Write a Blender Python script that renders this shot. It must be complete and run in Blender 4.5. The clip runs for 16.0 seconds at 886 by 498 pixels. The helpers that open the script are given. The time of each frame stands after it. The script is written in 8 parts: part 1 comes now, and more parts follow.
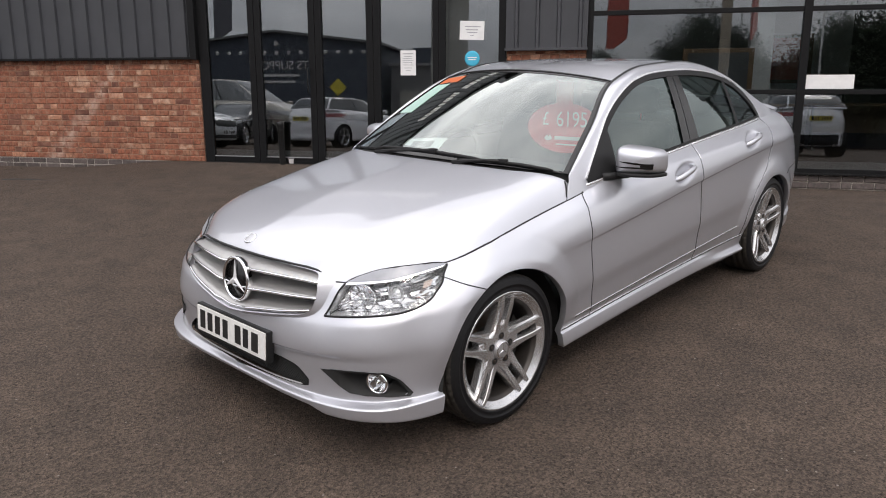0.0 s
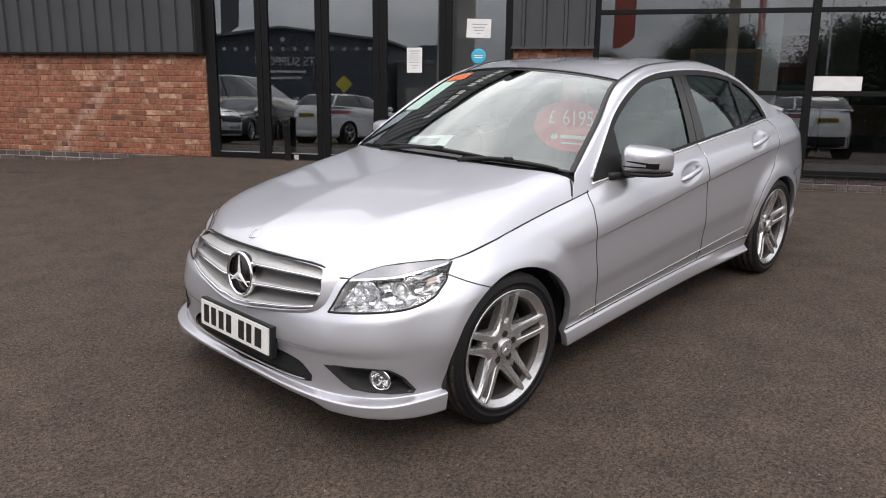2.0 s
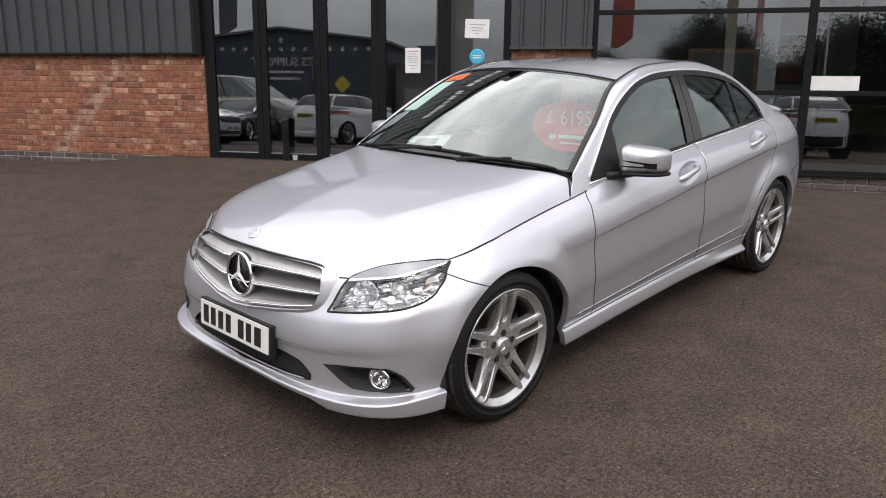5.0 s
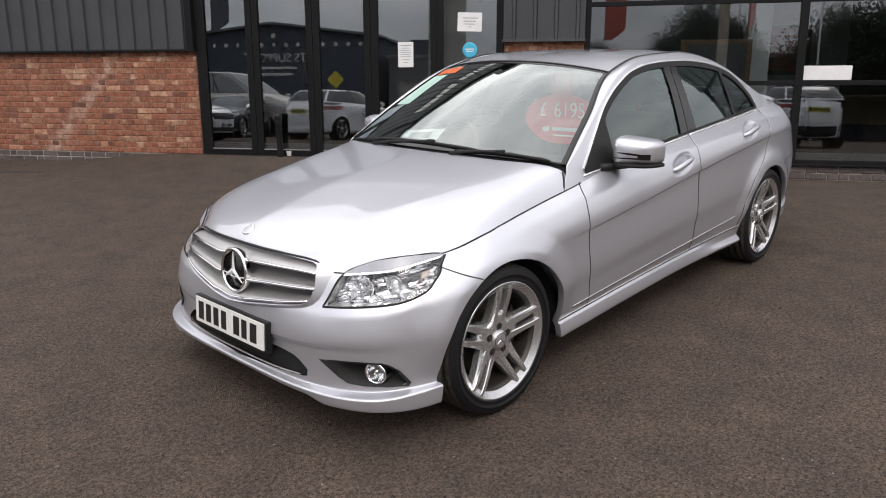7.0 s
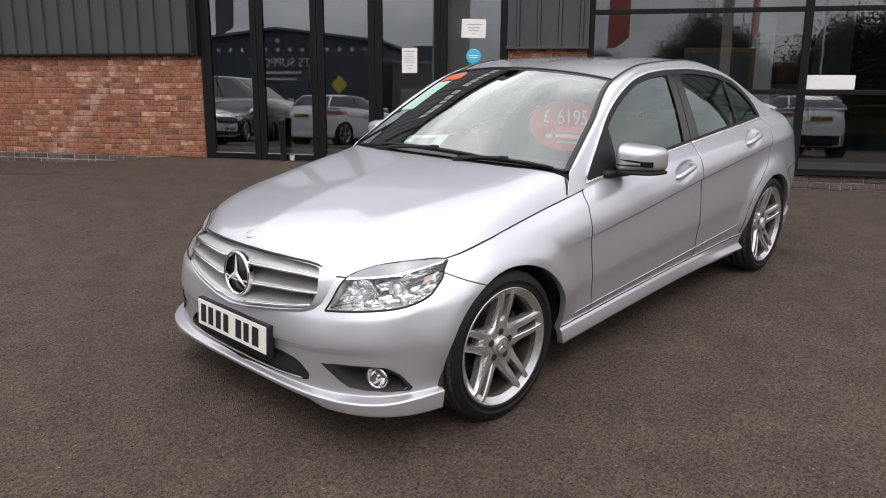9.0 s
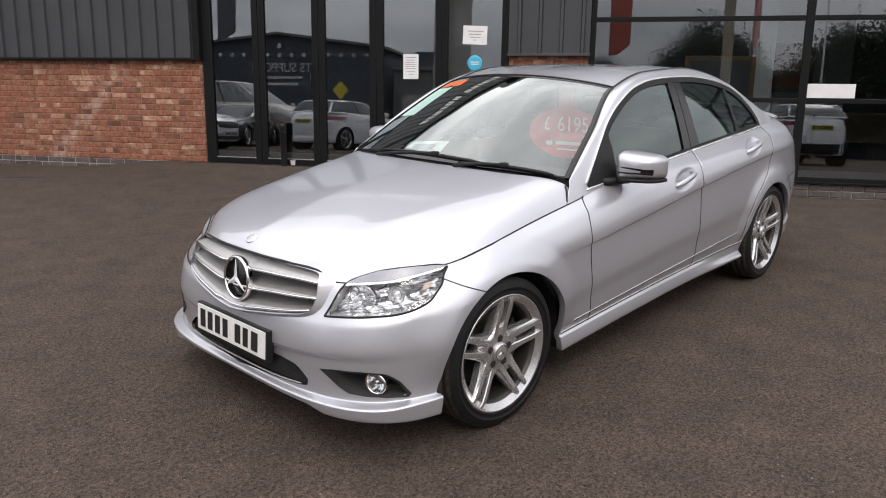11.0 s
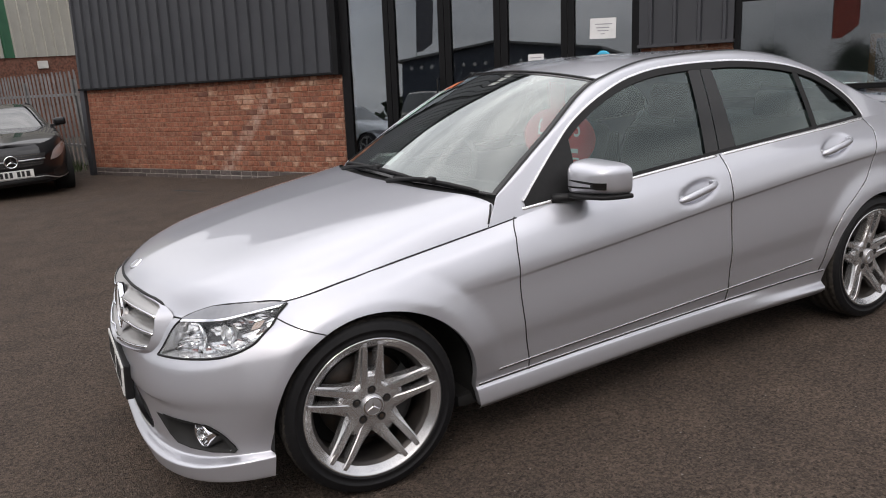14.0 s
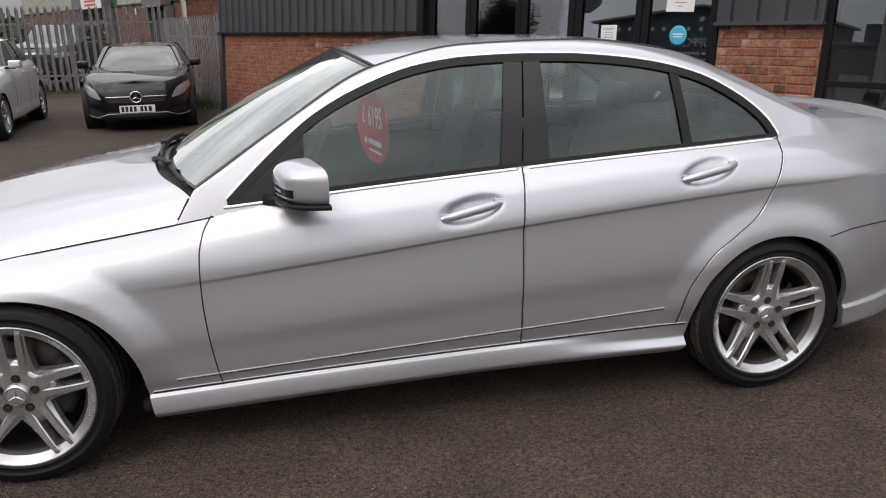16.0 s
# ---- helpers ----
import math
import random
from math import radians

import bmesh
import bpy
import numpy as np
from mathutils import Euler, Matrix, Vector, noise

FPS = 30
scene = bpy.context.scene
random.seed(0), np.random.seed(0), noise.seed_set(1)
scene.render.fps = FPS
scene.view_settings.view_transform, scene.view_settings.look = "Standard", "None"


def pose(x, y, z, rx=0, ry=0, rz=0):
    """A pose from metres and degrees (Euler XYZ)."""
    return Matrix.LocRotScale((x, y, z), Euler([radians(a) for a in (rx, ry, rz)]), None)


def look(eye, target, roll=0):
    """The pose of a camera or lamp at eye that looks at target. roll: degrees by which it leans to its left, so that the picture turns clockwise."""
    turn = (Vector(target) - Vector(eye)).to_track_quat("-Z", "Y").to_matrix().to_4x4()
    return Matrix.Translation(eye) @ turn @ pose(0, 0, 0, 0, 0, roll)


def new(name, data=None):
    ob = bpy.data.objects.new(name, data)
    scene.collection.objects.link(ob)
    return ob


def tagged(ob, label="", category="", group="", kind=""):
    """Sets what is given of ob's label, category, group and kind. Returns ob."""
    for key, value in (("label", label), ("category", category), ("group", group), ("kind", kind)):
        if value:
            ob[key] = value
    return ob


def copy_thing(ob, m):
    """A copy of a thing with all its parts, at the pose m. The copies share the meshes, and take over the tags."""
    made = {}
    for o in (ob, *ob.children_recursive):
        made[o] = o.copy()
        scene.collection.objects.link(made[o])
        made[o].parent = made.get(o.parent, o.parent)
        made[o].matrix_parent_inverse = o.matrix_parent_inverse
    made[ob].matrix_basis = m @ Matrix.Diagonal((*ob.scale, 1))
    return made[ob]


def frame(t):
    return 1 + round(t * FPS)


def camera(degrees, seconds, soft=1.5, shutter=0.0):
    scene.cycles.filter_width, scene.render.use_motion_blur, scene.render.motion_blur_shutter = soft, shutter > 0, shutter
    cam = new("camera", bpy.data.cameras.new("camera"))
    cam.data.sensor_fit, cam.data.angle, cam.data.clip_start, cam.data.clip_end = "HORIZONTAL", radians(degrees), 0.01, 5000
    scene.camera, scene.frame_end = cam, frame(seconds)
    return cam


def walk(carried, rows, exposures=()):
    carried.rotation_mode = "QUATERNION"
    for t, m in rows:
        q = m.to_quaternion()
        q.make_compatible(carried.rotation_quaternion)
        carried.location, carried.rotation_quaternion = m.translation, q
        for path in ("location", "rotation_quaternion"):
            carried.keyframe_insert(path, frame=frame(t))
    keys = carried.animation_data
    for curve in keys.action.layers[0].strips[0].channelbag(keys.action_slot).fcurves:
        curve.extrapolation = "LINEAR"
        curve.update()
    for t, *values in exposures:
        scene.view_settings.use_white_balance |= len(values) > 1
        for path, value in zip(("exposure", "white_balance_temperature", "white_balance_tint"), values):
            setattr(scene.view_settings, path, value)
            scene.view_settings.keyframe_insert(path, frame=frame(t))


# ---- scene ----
cam = camera(61.7, 16.0, soft=1.0)
PATH = [
    (0, (-2.196, -2.616, 1.54), (-0.8, -1.292, 0.996), -0.9),
    (0.5, (-2.199, -2.612, 1.537), (-0.803, -1.287, 0.994), -0.7),
    (1, (-2.202, -2.615, 1.537), (-0.809, -1.287, 0.993), -0.4),
    (1.5, (-2.2, -2.613, 1.535), (-0.808, -1.285, 0.989), -0.4),
    (2, (-2.195, -2.612, 1.536), (-0.807, -1.281, 0.987), -0.3),
    (2.5, (-2.188, -2.614, 1.537), (-0.804, -1.279, 0.984), -0.7),
    (3, (-2.191, -2.616, 1.539), (-0.807, -1.281, 0.989), -0.8),
    (3.5, (-2.2, -2.624, 1.541), (-0.812, -1.291, 0.996), -0.7),
    (4, (-2.207, -2.622, 1.54), (-0.815, -1.291, 1), -0.3),
    (6.5, (-2.2, -2.621, 1.535), (-0.808, -1.301, 0.969), -0.8),
    (7, (-2.201, -2.623, 1.534), (-0.806, -1.306, 0.971), -1),
    (7.5, (-2.2, -2.625, 1.531), (-0.801, -1.309, 0.973), -0.9),
    (8, (-2.202, -2.627, 1.532), (-0.802, -1.31, 0.978), -0.4),
    (8.5, (-2.205, -2.625, 1.533), (-0.807, -1.305, 0.981), -0.6),
    (9, (-2.208, -2.625, 1.533), (-0.812, -1.301, 0.985), -0.5),
    (11.5, (-2.208, -2.627, 1.536), (-0.809, -1.301, 1.004), -0.1),
    (12, (-2.196, -2.633, 1.529), (-0.802, -1.305, 0.987), -0.2),
    (12.2, (-2.124, -2.648, 1.529), (-0.755, -1.298, 0.979), 2.1),
    (12.5, (-1.981, -2.671, 1.505), (-0.636, -1.292, 0.965), 1.1),
    (12.7, (-1.819, -2.667, 1.497), (-0.498, -1.263, 0.964), 3.2),
    (13, (-1.598, -2.746, 1.516), (-0.333, -1.289, 0.991), 0.7),
    (13.2, (-1.46, -2.81, 1.496), (-0.237, -1.308, 0.995), -0.4),
    (13.5, (-1.238, -2.929, 1.482), (-0.109, -1.353, 0.992), 0.3),
    (13.7, (-1.099, -3.006, 1.498), (-0.049, -1.377, 0.999), -0.6),
    (14, (-0.847, -3.053, 1.455), (0.058, -1.341, 0.956), -4.2),
    (14.2, (-0.667, -3.071, 1.458), (0.134, -1.312, 0.946), -3.6),
    (14.5, (-0.445, -3.118, 1.483), (0.291, -1.336, 0.951), -2.8),
    (14.7, (-0.296, -3.17, 1.474), (0.41, -1.377, 0.938), -2.8),
    (15, (-0.009, -3.287, 1.469), (0.619, -1.468, 0.926), -1.4),
    (15.3, (0.227, -3.346, 1.475), (0.78, -1.505, 0.924), -2.9),
    (15.5, (0.434, -3.343, 1.428), (0.925, -1.484, 0.881), -2.7),
    (15.8, (0.762, -3.296, 1.467), (1.188, -1.432, 0.883), -1.2),
    (16, (0.899, -3.297, 1.461), (1.308, -1.428, 0.879), -1),
]
walk(cam, [(t, look(eye, target, roll)) for t, eye, target, roll in PATH],
     exposures=[(0.0, 0.0, 6750, 13), (12.4, 0.0, 6750, 13), (13.9, -0.30, 6750, 13), (16.0, -0.25, 6750, 13)])

# ---- world, sun, exposure ----
world = bpy.data.worlds.new("overcast_sky")
scene.world = world
world.use_nodes = True
wn = world.node_tree
wn.nodes.clear()
w_out = wn.nodes.new("ShaderNodeOutputWorld")
w_bg = wn.nodes.new("ShaderNodeBackground")
w_sky = wn.nodes.new("ShaderNodeTexSky")
w_sky.sky_type = "NISHITA"
w_sky.sun_disc = False
w_sky.sun_elevation = radians(48)
w_sky.sun_rotation = radians(215)
w_sky.air_density, w_sky.dust_density, w_sky.ozone_density = 1.0, 4.0, 1.0
w_tc = wn.nodes.new("ShaderNodeTexCoord")
w_map = wn.nodes.new("ShaderNodeMapping")
w_map.inputs["Scale"].default_value = (1.0, 1.0, 2.6)
w_noise = wn.nodes.new("ShaderNodeTexNoise")
w_noise.inputs["Scale"].default_value = 2.3
w_noise.inputs["Detail"].default_value = 7.0
w_noise.inputs["Roughness"].default_value = 0.55
w_ramp = wn.nodes.new("ShaderNodeValToRGB")
w_ramp.color_ramp.elements[0].position, w_ramp.color_ramp.elements[0].color = 0.32, (3.9, 4.15, 4.6, 1)
w_ramp.color_ramp.elements[1].position, w_ramp.color_ramp.elements[1].color = 0.68, (11.4, 11.5, 11.7, 1)
w_mix = wn.nodes.new("ShaderNodeMix")
w_mix.data_type = "RGBA"
w_mix.inputs[0].default_value = 0.86
wn.links.new(w_tc.outputs["Generated"], w_map.inputs["Vector"])
wn.links.new(w_map.outputs[0], w_noise.inputs["Vector"])
wn.links.new(w_noise.outputs[0], w_ramp.inputs[0])
wn.links.new(w_sky.outputs[0], w_mix.inputs[6])
wn.links.new(w_ramp.outputs[0], w_mix.inputs[7])
# an overcast dome: brighter overhead than at the skyline
w_sep = wn.nodes.new("ShaderNodeSeparateXYZ")
w_grad = wn.nodes.new("ShaderNodeMapRange")
w_grad.inputs["From Min"].default_value, w_grad.inputs["From Max"].default_value = 0.0, 0.85
w_grad.inputs["To Min"].default_value, w_grad.inputs["To Max"].default_value = 0.42, 1.56
w_mul = wn.nodes.new("ShaderNodeMix")
w_mul.data_type, w_mul.blend_type = "RGBA", "MULTIPLY"
w_mul.inputs[0].default_value = 1.0
wn.links.new(w_tc.outputs["Generated"], w_sep.inputs[0])
wn.links.new(w_sep.outputs[2], w_grad.inputs["Value"])
wn.links.new(w_mix.outputs[2], w_mul.inputs[6])
wn.links.new(w_grad.outputs[0], w_mul.inputs[7])
wn.links.new(w_mul.outputs[2], w_bg.inputs[0])
w_bg.inputs[1].default_value = 0.175
wn.links.new(w_bg.outputs[0], w_out.inputs[0])

sun_data = bpy.data.lights.new("sun", "SUN")
sun_data.energy, sun_data.angle, sun_data.color = 0.9, radians(18), (1.0, 0.97, 0.92)
sun = new("sun", sun_data)
sun.matrix_world = look((-6, -8, 12), (1, 0, 0))
scene.view_settings.exposure = 0.0

# ---- materials ----
MATS = {}


def mat(name, color, rough=0.5, metal=0.0, vary=0.0, scale=20.0, bump=0.0, bump_scale=120.0, coat=0.0, wear=None, wear_scale=2.0, wear_amount=0.5,
        transmission=0.0, ior=1.5, emission=None, strength=0.0, spec=0.5, rvary=0.0, island=0.0, piece=0.0, streak=None, coat_ior=1.5):
    """A node material: base colour varied at two scales, roughness variation and fine relief, in object metres."""
    m = bpy.data.materials.new(name)
    m.use_nodes = True
    nt = m.node_tree
    b = nt.nodes["Principled BSDF"]
    link = nt.links.new
    b.inputs["Base Color"].default_value = (*color, 1)
    b.inputs["Roughness"].default_value = rough
    b.inputs["Metallic"].default_value = metal
    b.inputs["Coat Weight"].default_value = coat
    b.inputs["Coat Roughness"].default_value = 0.02
    b.inputs["Coat IOR"].default_value = coat_ior
    b.inputs["Transmission Weight"].default_value = transmission
    b.inputs["IOR"].default_value = ior
    b.inputs["Specular IOR Level"].default_value = spec
    if emission:
        b.inputs["Emission Color"].default_value = (*emission, 1)
        b.inputs["Emission Strength"].default_value = strength
    geo = nt.nodes.new("ShaderNodeNewGeometry")
    cur = None

    def noise_tex(sc, detail=4.0):
        n = nt.nodes.new("ShaderNodeTexNoise")
        n.inputs["Scale"].default_value = sc
        n.inputs["Detail"].default_value = detail
        link(geo.outputs["Position"], n.inputs["Vector"])
        return n

    if vary or wear or island or piece:
        rgb = nt.nodes.new("ShaderNodeRGB")
        rgb.outputs[0].default_value = (*color, 1)
        cur = rgb.outputs[0]
    if vary:
        n = noise_tex(scale)
        mr = nt.nodes.new("ShaderNodeMapRange")
        mr.inputs["From Min"].default_value, mr.inputs["From Max"].default_value = 0.3, 0.7
        mr.inputs["To Min"].default_value, mr.inputs["To Max"].default_value = 1 - vary, 1 + vary
        link(n.outputs[0], mr.inputs["Value"])
        hs = nt.nodes.new("ShaderNodeHueSaturation")
        link(mr.outputs[0], hs.inputs["Value"])
        link(cur, hs.inputs["Color"])
        cur = hs.outputs[0]
    if piece or island:
        hs = nt.nodes.new("ShaderNodeHueSaturation")
        mr = nt.nodes.new("ShaderNodeMapRange")
        amount = piece or island
        mr.inputs["To Min"].default_value, mr.inputs["To Max"].default_value = 1 - amount, 1 + amount
        if piece:
            oi = nt.nodes.new("ShaderNodeObjectInfo")
            link(oi.outputs["Random"], mr.inputs["Value"])
        else:
            link(geo.outputs["Random Per Island"], mr.inputs["Value"])
        link(mr.outputs[0], hs.inputs["Value"])
        link(cur, hs.inputs["Color"])
        cur = hs.outputs[0]
    if wear:
        n = noise_tex(wear_scale, 6.0)
        mr = nt.nodes.new("ShaderNodeMapRange")
        mr.inputs["From Min"].default_value, mr.inputs["From Max"].default_value = 0.48, 0.72
        mr.inputs["To Max"].default_value = wear_amount
        link(n.outputs[0], mr.inputs["Value"])
        mx = nt.nodes.new("ShaderNodeMix")
        mx.data_type = "RGBA"
        mx.inputs[7].default_value = (*wear, 1)
        link(mr.outputs[0], mx.inputs[0])
        link(cur, mx.inputs[6])
        cur = mx.outputs[2]
    if streak:
        # a pale salt bloom along a line: a point of it, its run, half width and colour
        origin, run, half, tone = streak
        sub = nt.nodes.new("ShaderNodeVectorMath")
        sub.operation = "SUBTRACT"
        sub.inputs[1].default_value = origin
        link(geo.outputs["Position"], sub.inputs[0])
        cross = nt.nodes.new("ShaderNodeVectorMath")
        cross.operation = "CROSS_PRODUCT"
        cross.inputs[1].default_value = run
        link(sub.outputs[0], cross.inputs[0])
        away = nt.nodes.new("ShaderNodeVectorMath")
        away.operation = "LENGTH"
        link(cross.outputs[0], away.inputs[0])
        fade = nt.nodes.new("ShaderNodeMapRange")
        fade.inputs["From Min"].default_value, fade.inputs["From Max"].default_value = 0.0, half
        fade.inputs["To Min"].default_value, fade.inputs["To Max"].default_value = 0.75, 0.0
        link(away.outputs["Value"], fade.inputs["Value"])
        patchy = noise_tex(9.0, 5.0)
        spots = nt.nodes.new("ShaderNodeMapRange")
        spots.inputs["From Min"].default_value, spots.inputs["From Max"].default_value = 0.38, 0.62
        link(patchy.outputs[0], spots.inputs["Value"])
        amount_ = nt.nodes.new("ShaderNodeMath")
        amount_.operation = "MULTIPLY"
        link(fade.outputs[0], amount_.inputs[0])
        link(spots.outputs[0], amount_.inputs[1])
        mx = nt.nodes.new("ShaderNodeMix")
        mx.data_type = "RGBA"
        mx.inputs[7].default_value = (*tone, 1)
        link(amount_.outputs[0], mx.inputs[0])
        link(cur, mx.inputs[6])
        cur = mx.outputs[2]
    if cur is not None:
        link(cur, b.inputs["Base Color"])
    if rvary:
        n = noise_tex(scale * 0.5)
        mr = nt.nodes.new("ShaderNodeMapRange")
        mr.inputs["From Min"].default_value, mr.inputs["From Max"].default_value = 0.3, 0.7
        mr.inputs["To Min"].default_value, mr.inputs["To Max"].default_value = max(0.0, rough - rvary), min(1.0, rough + rvary)
        link(n.outputs[0], mr.inputs["Value"])
        link(mr.outputs[0], b.inputs["Roughness"])
    if bump:
        n = noise_tex(bump_scale, 3.0)
        bp = nt.nodes.new("ShaderNodeBump")
        bp.inputs["Strength"].default_value = bump
        bp.inputs["Distance"].default_value = 0.01
        link(n.outputs[0], bp.inputs["Height"])
        link(bp.outputs[0], b.inputs["Normal"])
    MATS[name] = m
    return m


def glass(name, tint, alpha_mix=0.75, rough=0.0, ior=1.52, gloss=(1, 1, 1)):
    """Thin pane: a see-through tint under a sharp reflection whose strength follows Fresnel."""
    m = bpy.data.materials.new(name)
    m.use_nodes = True
    nt = m.node_tree
    nt.nodes.clear()
    out = nt.nodes.new("ShaderNodeOutputMaterial")
    tr = nt.nodes.new("ShaderNodeBsdfTransparent")
    tr.inputs[0].default_value = (*tint, 1)
    gl = nt.nodes.new("ShaderNodeBsdfGlossy")
    gl.inputs["Roughness"].default_value = rough
    gl.inputs["Color"].default_value = (*gloss, 1)
    fr = nt.nodes.new("ShaderNodeFresnel")
    fr.inputs["IOR"].default_value = ior
    mul = nt.nodes.new("ShaderNodeMath")
    mul.operation = "MULTIPLY"
    mul.use_clamp = True
    mul.inputs[1].default_value = alpha_mix
    mix = nt.nodes.new("ShaderNodeMixShader")
    nt.links.new(fr.outputs[0], mul.inputs[0])
    nt.links.new(mul.outputs[0], mix.inputs[0])
    nt.links.new(tr.outputs[0], mix.inputs[1])
    nt.links.new(gl.outputs[0], mix.inputs[2])
    nt.links.new(mix.outputs[0], out.inputs[0])
    MATS[name] = m
    return m


EFFLORESCENCE = ((2.16, 7.76, 1.01), (0.38, -0.578, 0.722), 0.14, (0.50, 0.37, 0.30))
SILVER = mat("silver_paint", (0.545, 0.552, 0.595), rough=0.40, metal=0.7, vary=0.05, scale=900, bump=0.012, bump_scale=2500, coat=1.0, coat_ior=1.7)
SILVER_TRIM = mat("silver_trim", (0.55, 0.55, 0.57), rough=0.35, metal=0.8, vary=0.04, scale=300)
SLAT = mat("satin_silver", (0.46, 0.455, 0.45), rough=0.38, metal=0.6, vary=0.05, scale=200)
CHROME = mat("chrome", (0.86, 0.86, 0.88), rough=0.06, metal=1.0, rvary=0.03, scale=60)
BRIGHT_TRIM = mat("bright_trim", (0.93, 0.93, 0.94), rough=0.24, metal=0.75, vary=0.02, scale=90)
LAMP_DULL = mat("dull_lamp", (0.42, 0.42, 0.43), rough=0.22, metal=0.3, vary=0.1, scale=40, coat=0.4)
ALLOY = mat("alloy_wheel", (0.57, 0.57, 0.58), rough=0.24, metal=0.8, vary=0.03, scale=60, wear=(0.36, 0.35, 0.34), wear_scale=9, wear_amount=0.2, coat=0.5)
BLACK_PLASTIC = mat("black_plastic", (0.012, 0.012, 0.0125), spec=0.3, rough=0.5, vary=0.15, scale=60, bump=0.05, bump_scale=600)
GLOSS_BLACK = mat("gloss_black", (0.009, 0.0085, 0.0085), rough=0.2, spec=0.4, coat=0.15, vary=0.1, scale=40)
GAP = mat("shut_gap", (0.012, 0.012, 0.013), rough=0.7, vary=0.1, scale=50)
RUBBER = mat("tyre_rubber", (0.0065, 0.0065, 0.0075), rough=0.55, vary=0.2, scale=40, bump=0.08, bump_scale=400, wear=(0.013, 0.0125, 0.012), spec=0.28, wear_scale=9, wear_amount=0.4)
# lighter copy of the silver paint, for the highlight on panel edges
EDGE_HIGHLIGHT = mat("silver_edge_highlight", (0.66, 0.663, 0.69), rough=0.22, metal=0.75, vary=0.03, scale=300, coat=0.8)
# brake dust, plus the shade behind the spokes darkened into the colour
BARREL = mat("dusty_shaded_alloy", (0.055, 0.05, 0.047), rough=0.45, metal=0.6, vary=0.12, scale=30, wear=(0.08, 0.062, 0.05), wear_scale=7, wear_amount=0.5)
STAR = mat("star_silver", (0.80, 0.80, 0.82), rough=0.35, metal=0.25, vary=0.03, scale=200)
TREAD = mat("dusty_tread", (0.040, 0.036, 0.032), rough=0.9, vary=0.3, scale=60, bump=0.3, bump_scale=300, wear=(0.075, 0.064, 0.052), wear_scale=14, wear_amount=0.6, spec=0.2)
DISC = mat("brake_disc", (0.05, 0.045, 0.042), rough=0.45, metal=0.6, vary=0.15, scale=40, wear=(0.16, 0.09, 0.05), wear_scale=12)
CALLIPER = mat("brake_calliper", (0.04, 0.04, 0.04), rough=0.55, metal=0.3, vary=0.2, scale=40)
UNDER = mat("underbody", (0.012, 0.012, 0.012), rough=0.8, vary=0.2, scale=20)
CABIN = mat("cabin_trim", (0.035, 0.035, 0.037), rough=0.7, vary=0.15, scale=50, bump=0.08, bump_scale=500)
LEATHER = mat("seat_leather", (0.05, 0.05, 0.052), rough=0.5, vary=0.15, scale=40, bump=0.08, bump_scale=300)
HEADLINER = mat("headliner", (0.30, 0.29, 0.27), rough=0.9, vary=0.06, scale=40, bump=0.06, bump_scale=700)
WINDSCREEN = glass("windscreen_glass", (0.66, 0.77, 0.73), alpha_mix=3.1, gloss=(0.95, 1.0, 0.98))
SIDE_GLASS = glass("side_glass", (0.58, 0.68, 0.66), alpha_mix=1.8, gloss=(0.86, 0.97, 0.95))
LAMP_GLASS = glass("lamp_glass", (0.93, 0.95, 0.95), alpha_mix=0.8)
SHOP_GLASS = glass("shop_glass", (0.66, 0.70, 0.71), alpha_mix=4.0, gloss=(0.92, 0.95, 1.0))
WINDOW_GLASS = glass("window_glass", (0.66, 0.70, 0.71), alpha_mix=3.1, gloss=(0.92, 0.95, 1.0))
REFLECTOR = mat("lamp_reflector", (0.82, 0.82, 0.83), rough=0.12, metal=0.62, rvary=0.03, scale=50, coat=0.4)
LAMP_SHELL = mat("lamp_shell", (0.58, 0.58, 0.60), rough=0.05, metal=0.85, rvary=0.03, scale=50)
LAMP_BROW = mat("lamp_brow", (0.30, 0.31, 0.335), rough=0.45, metal=0.4, vary=0.05, scale=60, coat=0.15)
LAMP_GREY = mat("lamp_bezel", (0.22, 0.22, 0.23), rough=0.3, metal=0.5, vary=0.1, scale=60)
AMBER = mat("amber_lens", (0.46, 0.36, 0.31), rough=0.15, vary=0.1, scale=50, coat=0.5)
RED_LENS = mat("red_lens", (0.25, 0.01, 0.012), rough=0.12, vary=0.1, scale=50, coat=0.6)
PLATE_WHITE = mat("plate_white", (0.74, 0.74, 0.72), rough=0.35, vary=0.05, scale=60)
INK = mat("black_ink", (0.012, 0.012, 0.012), rough=0.5, vary=0.1, scale=60)
STICKER_RED = mat("red_sticker", (0.72, 0.045, 0.045), rough=0.45, vary=0.06, scale=30)
STICKER_WHITE = mat("white_sticker", (0.78, 0.78, 0.77), rough=0.5, vary=0.04, scale=30)
STICKER_MINT = mat("mint_sticker", (0.36, 0.52, 0.46), rough=0.5, vary=0.05, scale=30)
STICKER_ORANGE = mat("orange_sticker", (0.55, 0.12, 0.03), rough=0.5, vary=0.05, scale=30)
PAPER = mat("white_paper", (0.74, 0.74, 0.74), rough=0.8, vary=0.05, scale=15)
BLUE_PAPER = mat("pale_blue_paper", (0.30, 0.50, 0.58), rough=0.7, vary=0.08, scale=20)
BLUE_DOT = mat("blue_sticker", (0.05, 0.42, 0.62), rough=0.5, vary=0.05, scale=30)


